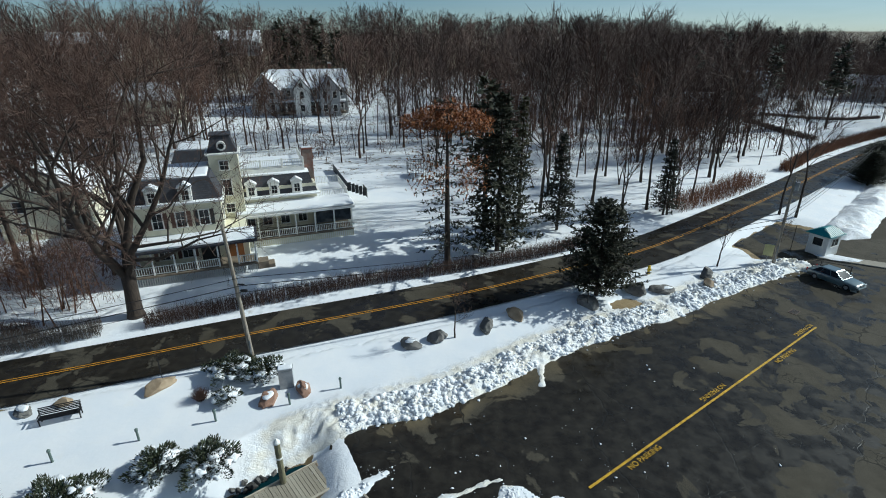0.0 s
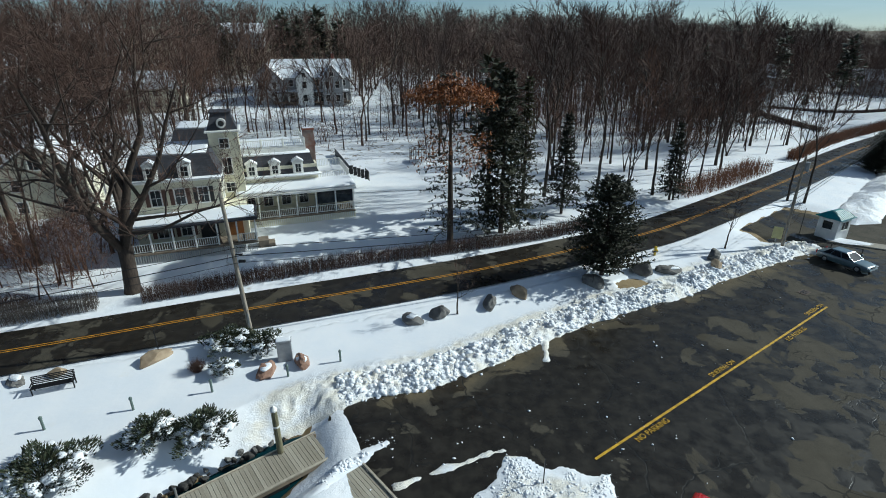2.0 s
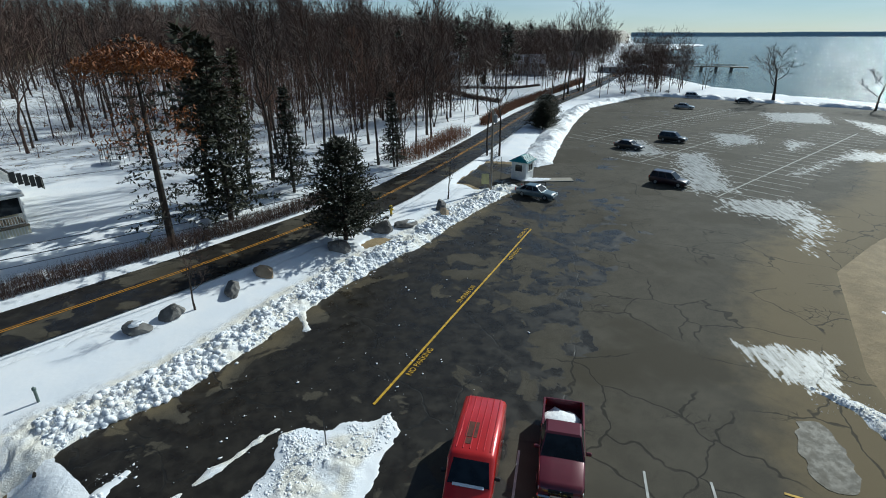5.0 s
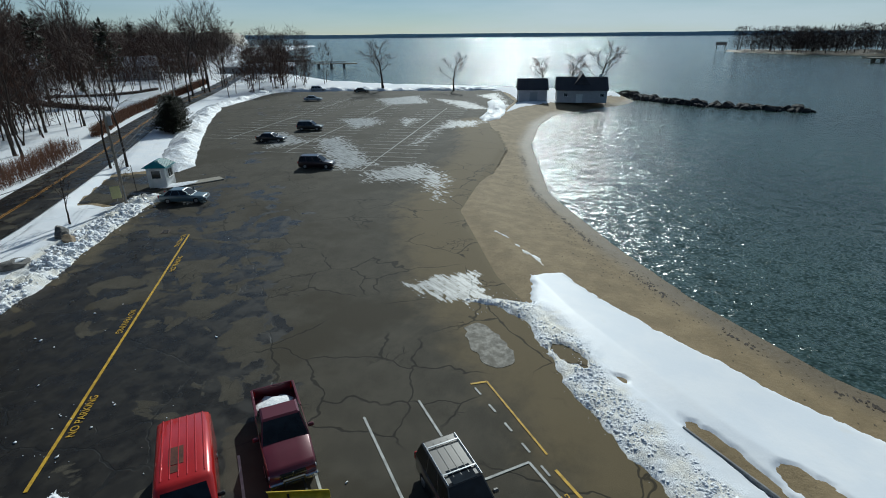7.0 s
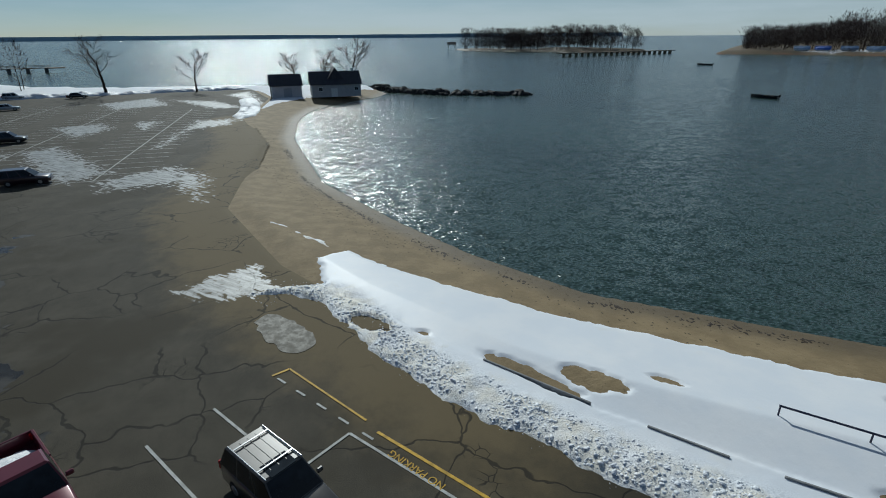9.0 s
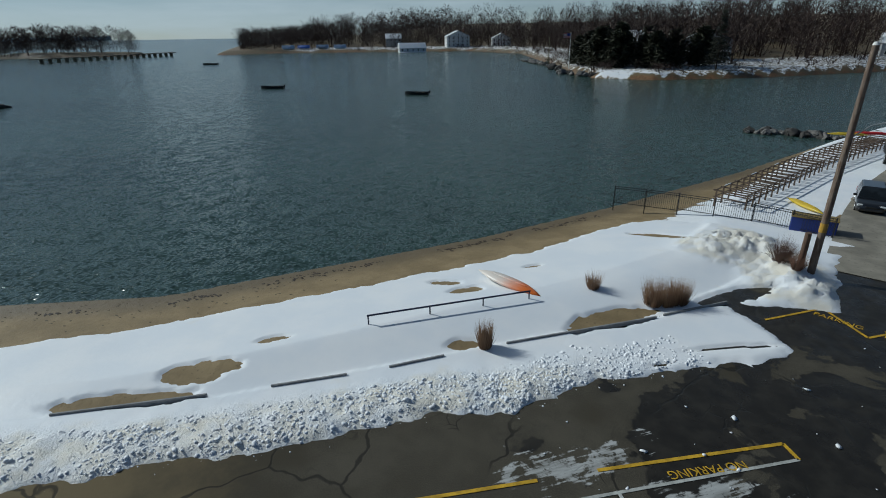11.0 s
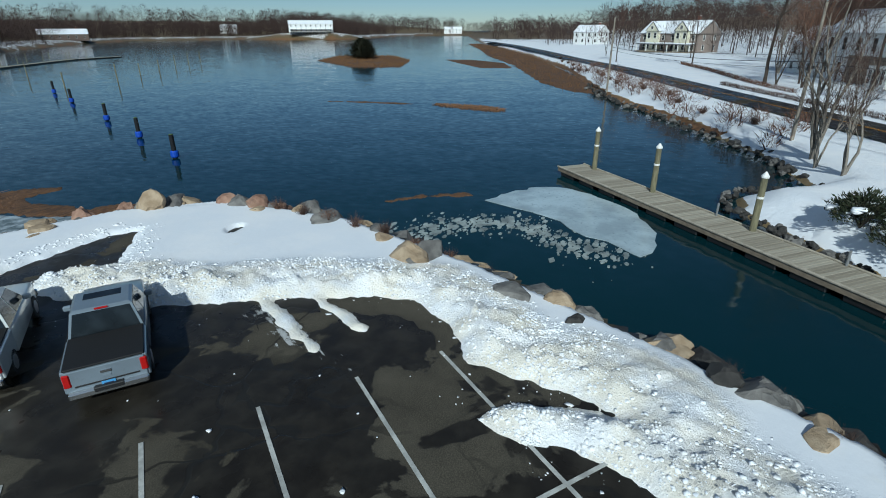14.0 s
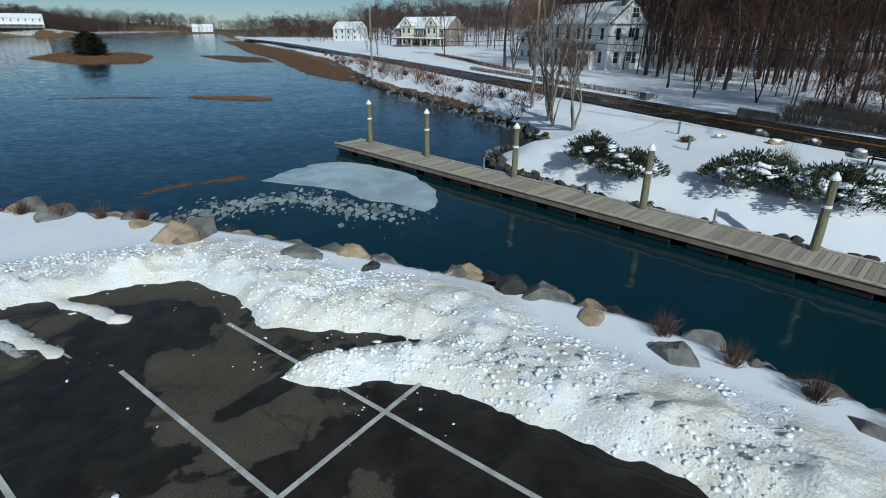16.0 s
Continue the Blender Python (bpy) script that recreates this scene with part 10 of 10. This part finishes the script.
simple_house("house", -143, -346, 158, 12, 10, 7.6, "white gabled shore house behind a conifer", CLAP_WHITE, 4.6, ROOF_GREY, 2, 3, gable="y", group=HG)
simple_house("house", -250, -402, 145, 14, 9, 6, "pale house half hidden in the shore woods", CLAP_WHITE, 4, ROOF_GREY, 2, 4, group=HG)
simple_house("house", -372, -492, 143, 38, 14, 5.0, "dark brown low shore house with wide eaves", CLAP_BROWN, 4.5, ROOF_GREY, 1, 6, group=HG)
simple_house("house", -596, -372, 124, 52, 16, 9.0, "large white mansion on the far inlet shore", CLAP_WHITE, 4.0, ROOF_GREY, 2, 9, porch=True, group=HG)
simple_house("house", -640, -530, 131, 22, 10, 7, "white house far up the inlet", CLAP_WHITE, 4.0, ROOF_GREY, 2, 5, z=6.0, group=HG)
simple_house("house", -1035, -330, 108, 34, 14, 8, "white house at the head of the inlet", CLAP_WHITE, 4.0, ROOF_GREY, 2, 5, group=HG)
simple_house("house", -62, -345, 171, 14, 9, 6, "white house among trees behind the boatyard", CLAP_WHITE, 4, ROOF_GREY, 2, 3, group=HG)
HN = "houses on the north slope"
simple_house("house", -36, 146, 8, 20, 11, 6.2, "large grey shingled house with white gables on the slope", CLAP_GREY, 4.2, ROOF_GREY, 2, 6, porch=True, group=HN)
simple_house("house", -29.5, 141, 8, 5, 7, 6.6, "white-trimmed gable bay of the shingled house", CLAP_GREY, 3.2, ROOF_GREY, 2, 2, gable="y", chimney=False, group=HN)
simple_house("house", -36.5, 140.5, 8, 4, 7, 6.4, "white gable bay of the shingled house", CLAP_WHITE, 2.8, ROOF_GREY, 2, 1, gable="y", chimney=False, group=HN)
simple_house("house", -46, 141, 8, 7, 9, 6.0, "gabled grey wing of the shingled house", CLAP_GREY, 4.0, ROOF_GREY, 2, 2, gable="y", chimney=False, group=HN)
simple_house("house", -98, 114, 25, 18, 10, 5.2, "white house half hidden behind bare trees", CLAP_WHITE, 3.6, ROOF_GREY, 2, 5, group=HN)
simple_house("house", -125, 150, 20, 16, 10, 5.5, "white house on the wooded slope", CLAP_WHITE, 3.6, ROOF_GREY, 2, 5, group=HN)
simple_house("house", -132, 205, 20, 22, 11, 6.5, "large white house on the hilltop among trees", CLAP_WHITE, 4, ROOF_GREY, 2, 6, group=HN)
simple_house("house", -88, 240, 12, 18, 10, 5.5, "white house with snowy roof on the hilltop", CLAP_WHITE, 4, ROOF_GREY, 2, 5, group=HN)
simple_house("house", -70, 128, 12, 14, 9, 5.2, "cream house behind bare trees", CLAP_CREAM, 3.6, ROOF_GREY, 2, 4, group=HN)
simple_house("house", 101, 182, -30, 15, 10, 6.4, "white house with snowy roof beside the hedge", CLAP_WHITE, 4, ROOF_GREY, 2, 4, group=HN)
simple_house("house", 91, 177, -30, 7, 7, 3.6, "red wooden wing of the white house", CLAP_RED, 2.6, ROOF_GREY, 1, 2, gable="y", chimney=False, group=HN)
simple_house("house", 62, 138, -20, 13, 9, 4.6, "brown house half hidden in the wood", CLAP_BROWN, 3.4, ROOF_GREY, 2, 4, group=HN)
simple_house("house", 150, 190, -35, 14, 9, 5.0, "grey house among tall trees", CLAP_GREY, 3.5, ROOF_GREY, 2, 4, group=HN)
simple_house("house", 188, 210, -40, 14, 9, 5.0, "pale house among tall trees near the sea", CLAP_GREY, 3.5, ROOF_GREY, 2, 4, group=HN)
simple_house("house", -47, 60, 20, 9, 8, 5.0, "cream carriage house with snowy gable roof", CLAP_CREAM, 3.4, ROOF_GREY, 2, 2, gable="y", chimney=False, group=HN)
white_house = simple_house("house", -100.5, 36.8, 13, 22, 7.2, 7.4, "long white gabled house beyond the road in snow", CLAP_WHITE, 3.4, ROOF_GREY, 2, 6, chimney=False, z=1.2, group=HN)
part("stone_front", Geo().box(2.0, -3.66, 2.0, 11.0, 0.12, 4.2, b=0.02), make_stone("brown_fieldstone", (0.14, 0.10, 0.075), (0.30, 0.24, 0.18)), white_house, "brown fieldstone front")
part("bay", Geo().box(6.2, -4.3, 1.5, 4.4, 1.4, 3.0, b=0.03), TRIM, white_house)
for bx in (4.8, 5.8, 6.8, 7.6):
    window(white_house, bx, 1.5, 0.7, 1.9, -5.01, panes=(2, 3))
part("chimney", Geo().box(10.3, -0.6, 10.6, 1.0, 0.9, 3.6, b=0.03), STONE_GREY, white_house, "stone chimney")
for wz in (9.0, 6.0, 2.2):
    window(white_house, 0.8, wz, 1.1, 1.5, 11.05 if wz < 7 else 11.45, facing=1, axis="x", panes=(2, 2))
simple_house("house", -118.5, 33.6, 13, 12, 6.4, 5.4, "lower white wing of the long gabled house", CLAP_WHITE, 3.0, ROOF_GREY, 2, 4, chimney=False, z=1.2, group=HN)
simple_house("house", -212, 15, 48, 24, 11, 6.2, "large brown shingled house with columned porch", make_clapboard("brown_grey_shingle", (0.24, 0.19, 0.16)), 4.0, ROOF_GREY, 2, 6, porch=True, z=1.6, group=HN)
for k in (-1, 1):
    simple_house("house", -212 + 6 * k * math.cos(radians(48)) + 3.4 * math.sin(radians(48)), 15 + 6 * k * math.sin(radians(48)) - 3.4 * math.cos(radians(48)), 48, 5.2, 6.4, 7.0, "front gable of the brown shingled house", CLAP_CREAM, 3.0, ROOF_GREY, 2, 2, gable="y", chimney=False, z=1.6, group=HN)
simple_house("house", -318, -22, 60, 16, 10, 6.0, "white house far along the road", CLAP_WHITE, 3.6, ROOF_GREY, 2, 4, group=HN)
tramp = thing("trampoline", -4.3, 84, None, 10, "round garden trampoline with dark safety net in snow", "trampoline")
NET = paint("dark_net", (0.05, 0.055, 0.06), 0.8)
ring_a = [(1.7 * math.cos(a), 1.7 * math.sin(a)) for a in np.linspace(0, 2 * math.pi, 25)]
part("hoop", Geo().tube([(x, y, 0.8) for x, y in ring_a], 0.06, 6), METAL_GREY, tramp)
part("top_hoop", Geo().tube([(x, y, 2.4) for x, y in ring_a], 0.04, 6), METAL_BLACK, tramp)
part("mat", Geo().prism([(0.96 * x, 0.96 * y) for x, y in ring_a[:-1]], 0.78, 0.82, "xy"), SNOW, tramp, "snow lying on the mat")
for k in range(24):
    x, y = ring_a[k]
    part("net_strand", Geo().tube([(x, y, 0.8), (x, y, 2.4)], 0.03, 4), NET, tramp)
for k in range(0, 24, 4):
    x, y = ring_a[k]
    part("leg", Geo().cyl(x, y, -0.2, 2.45, 0.045, n=8), METAL_GREY, tramp)

# ---- far woods and other trees ----
WOOD_MAT = make_twig("far_twigs", (0.040, 0.022, 0.016), (0.040, 0.022, 0.016))
FAR = lambda x, y: sdf(x, y, LAND_FAR)
thicket("far_woods", scatter(900, -320, 400, 150, 520, lambda x, y: open_wood(x, y, 170, 330), 1), "dense bare woods covering the hilltop", 1, WOOD_MAT, 100, 16, 2.4, 0.08)
thicket("far_woods", scatter(2300, -900, 640, -720, -60, lambda x, y: (FAR(x, y) > 16) & (sdf(x, y, LAND) < 5) & (FAR(x, y) < 110), 2), "bare brown woods on the far shore", 2, WOOD_MAT, 110, 16, 2.6, 0.14, 0.0, 0.40)
thicket("far_woods", scatter(1500, -1300, 900, -1000, -200, lambda x, y: (FAR(x, y) > 90) & (FAR(x, y) < 260), 3), "taller bare woods behind the far shore", 3, WOOD_MAT, 90, 23, 3.4, 0.19, 0.0, 0.36)
thicket("far_woods", scatter(190, 470, 700, -240, -50, lambda x, y: (sdf(x, y, ISLAND) > 7) & (x < 640), 4), "bare trees on the island across the bay", 4, WOOD_MAT, 230, 19, 2.4, 0.13, 0.10, 0.40)
thicket("far_woods", scatter(420, -640, -110, -60, 230, lambda x, y: (north_of_road(x, y) > 30) & (north_of_road(x, y) < 170), 5), "bare woods along the inlet road", 5, WOOD_MAT, 130, 15, 1.9, 0.06, 0.1, 0.28)
thicket("far_woods", scatter(230, 150, 400, 110, 420, lambda x, y: (sdf(x, y, LAND) > 10) & (north_of_road(x, y) < 70) & (north_of_road(x, y) > -60) & (np.abs(north_of_road(x, y)) > 8), 6), "bare trees along the shore road", 6, WOOD_MAT, 150, 17, 1.9, 0.06, 0.1, 0.28)
thicket("far_woods", scatter(700, -1250, -470, -520, 260, lambda x, y: (np.maximum(sdf(x, y, LAND), FAR(x, y)) > 14) & (np.abs(north_of_road(x, y)) > 12), 7), "bare woods at the head of the inlet", 7, WOOD_MAT, 90, 19, 3.2, 0.18, 0.0, 0.4)
hedge([(-150, 12.0), (-125, 16.0), (-100, 19.0), (-86, 22.0)], 0.9, 0.75, "low bare roadside hedge in the snow", RED_TWIG, 26, 15, 0.02)
thicket("shore_brush", scatter(330, -260, -52, -70, 16, lambda x, y: (sdf(x, y, LAND) > 0.5) & (sdf(x, y, LAND) < 9) & (north_of_road(x, y) < -5), 8), "brown brush along the snowy inlet shore", 8, RED_TWIG, 60, 1.6, 0.7, 0.03, 0.0, 0.8)
thicket("shore_brush", scatter(900, -560, 400, -420, -120, lambda x, y: (FAR(x, y) > 0.5) & (FAR(x, y) < 14), 9), "brown brush along the far shore", 9, WOOD_MAT, 40, 2.4, 1.0, 0.08, 0.0, 0.9)
for k, (x, y) in enumerate(((45.6, 66.7), (47.3, 65.8))):
    plant("wood%d" % (k + 1), x, y, None, 40 + 90 * k, 0.72, label="tall bare dark tree beside the entrance", group="")
rs = np.random.RandomState(3)
for x, y in ((78, -186), (84, -192), (70, -184), (62, -186), (74, -198), (54, -190), (90, -196), (47, -196), (66, -200), (58, -184), (82, -200), (60, -194)):
    plant("cedar", x, y, None, rs.rand() * 360, 0.7 + 0.5 * rs.rand(), group="evergreens on the point")
plant("spruce", 40, -188, None, 10, 1.45, label="tall dark spruce on the point")
plant("spruce", -122, -305, None, 10, 1.1, label="dark conifer between the shore houses")
plant("spruce", -90, -304, None, 60, 0.9, label="dark conifer in front of a white house")
for x, y, s in ((-75, -360, 1.0), (-20, -370, 1.05), (-66, 152, 0.95), (-61, 153, 0.85), (-46, 158, 1.05), (-43, 163, 0.95), (-37, 160, 1.1), (-31, 161, 0.95), (54, 155, 0.95), (58, 153, 1.05), (70, 150, 0.85), (76, 147, 1.1), (81, 146, 1.0), (86, 142, 0.95), (45, 159, 1.0), (97, 133, 0.95), (85, 225, 1.0), (92, 236, 1.1), (120, 215, 1.0), (135, 225, 1.15), (160, 235, 1.05), (178, 225, 1.0), (150, 205, 0.95), (112, 235, 0.9)):
    plant("far_pine", x, y, None, rs.rand() * 360, s)
for x, y, k, s in ((-46.6, 13.9, "multi", 0.95), (-41.4, 14.4, "multi", 0.6), (-44.6, 13.6, "multi", 0.5), (-120, 27, "birch", 1.0), (-54, 31.8, "red0", 0.5), (-49, 35.5, "red1", 0.55), (-60, 39, "wood2", 0.9), (-64, 47, "wood0", 1.0),
                   (-56, 46, "wood1", 1.0), (-47, 44, "wood3", 1.0), (-42, 47, "wood4", 1.05), (-52, 52, "wood2", 1.1), (-70, 55, "wood1", 1.1), (-44, 38.5, "red0", 0.6), (-38, 44, "wood0", 0.9), (-78, 50, "wood4", 1.1),
                   (-130, 32, "wood1", 0.8), (-145, 14, "wood3", 0.7), (-172, 16, "wood0", 0.8), (-238, 8, "wood2", 1.0), (-190, -8, "red1", 0.6), (-160, -4, "wood4", 0.6), (-38, 52, "wood2", 0.95), (-33, 47, "wood1", 0.9), (-46, 60, "wood0", 1.1), (-36, 74, "wood3", 1.1), (-50, 72, "wood2", 1.1)):
    plant(k, x, y, None, rs.rand() * 360, s, group="" if k in ("multi", "birch") else GROUP_WOODS)
for x, y in ((33, 70), (36, 72), (30, 66), (35, 76), (28, 68), (24, 66), (21, 70), (16, 74), (28, 80), (38, 84), (42, 95), (44, 82), (50, 92), (56, 104), (60, 112), (50, 108), (98, 150), (118, 150)):
    plant(("red0", "red1", "wood1", "wood3")[int(rs.randint(4))], x, y, None, rs.rand() * 360, 0.6 + 0.4 * rs.rand(), group=GROUP_WOODS)
for i in range(16):
    x = -60 - i * 8
    y = float(np.interp(x, [-190, -112, -68, -52], [-24, -5, 9, 14.5])) + rs.normal(0, 0.8)
    twig_shrub(x, y, 0.9, 1.1, "bare grey-brown shrub on the snowy inlet shore", TWIG, 80 + i, 60, 0.03)
# thin far coast on the horizon, its distance haze painted in as pale blue
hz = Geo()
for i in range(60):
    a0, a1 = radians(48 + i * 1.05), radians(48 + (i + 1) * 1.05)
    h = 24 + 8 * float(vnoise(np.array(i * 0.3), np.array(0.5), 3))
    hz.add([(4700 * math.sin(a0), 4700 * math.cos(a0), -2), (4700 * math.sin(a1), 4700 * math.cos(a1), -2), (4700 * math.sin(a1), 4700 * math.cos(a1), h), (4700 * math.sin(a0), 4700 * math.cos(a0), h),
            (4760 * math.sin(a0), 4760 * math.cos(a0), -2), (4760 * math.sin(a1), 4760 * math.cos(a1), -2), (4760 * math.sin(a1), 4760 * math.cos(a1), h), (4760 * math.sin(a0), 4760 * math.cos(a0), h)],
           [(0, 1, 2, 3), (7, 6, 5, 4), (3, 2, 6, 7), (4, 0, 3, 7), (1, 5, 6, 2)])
tagged(part("backdrop", hz, paint("haze_tinted_coast", (0.45, 0.58, 0.68), 0.9, vary=0.05, scale=0.001)), "thin hazy blue coast on the horizon", "coast", kind="structure")


# riprap and flagpole of the point, boats under covers on the far shore
rock_line([(150, -255), (115, -219), (84, -177), (64, -172), (47, -179), (30, -212)], 90, 1.1, [STONE_DARK, STONE_GREY], "line of dark stones round the snowy point", "stone_shore", 17, -0.9, 0.7)
FLAG_RED, FLAG_BLUE = paint("red_cloth", (0.45, 0.03, 0.04), 0.8), paint("blue_cloth", (0.03, 0.05, 0.22), 0.8)
flag = thing("flagpole", 92, -192, None, 30, "white flagpole with a striped red and white flag", "flagpole")
part("pole", Geo().tube([(0, 0, -0.3), (0, 0, 13)], [0.14, 0.09], 8), TRIM, flag)
for i in range(7):
    part("stripe", Geo().box(1.35, 0.02 * math.sin(i), 11.0 + i * 0.24, 2.6, 0.04, 0.24), FLAG_RED if i % 2 == 0 else TRIM, flag)
part("canton", Geo().box(0.7, 0, 12.08, 1.2, 0.07, 0.95), FLAG_BLUE, flag)
bare_pole = thing("utility_pole", 112, -214, None, 0, "bare wooden pole on the snowy point", "pole")
part("pole", Geo().tube([(0, 0, -0.3), (0, 0, 14)], [0.2, 0.14], 8), PILE_WOOD, bare_pole)
COVER = paint("pale_blue_boat_cover", (0.42, 0.52, 0.68), 0.6, vary=0.2, scale=0.4)
COVER_BLUE = paint("blue_boat_cover", (0.06, 0.14, 0.50), 0.6, vary=0.2, scale=0.4)
for k, (x, y, rz, m) in enumerate(((412, -300, 40, COVER), (403, -310, 30, COVER_BLUE), (392, -322, 45, COVER), (380, -332, 45, COVER), (-29, -290, 20, COVER), (-46, -304, 10, COVER))):
    b = thing("covered_boat", x, y, None, rz, "boat stored under a taut winter cover" + (" in blue" if m is COVER_BLUE else " in pale blue"), "boat", "covered boats")
    part("cover", Geo().loft([[(-5.5 + i * 2.2, w * s, zz) for s, zz in ((-1, 0.9), (-0.85, 2.0), (0, 3.4 + 0.3 * (i % 2)), (0.85, 2.0), (1, 0.9))] for i, w in enumerate((0.9, 1.6, 1.9, 1.9, 1.6, 0.6))]), m, b)
    part("hull", Geo().box(0, 0, 0.5, 9.0, 2.6, 1.1, b=0.3), TRIM, b)
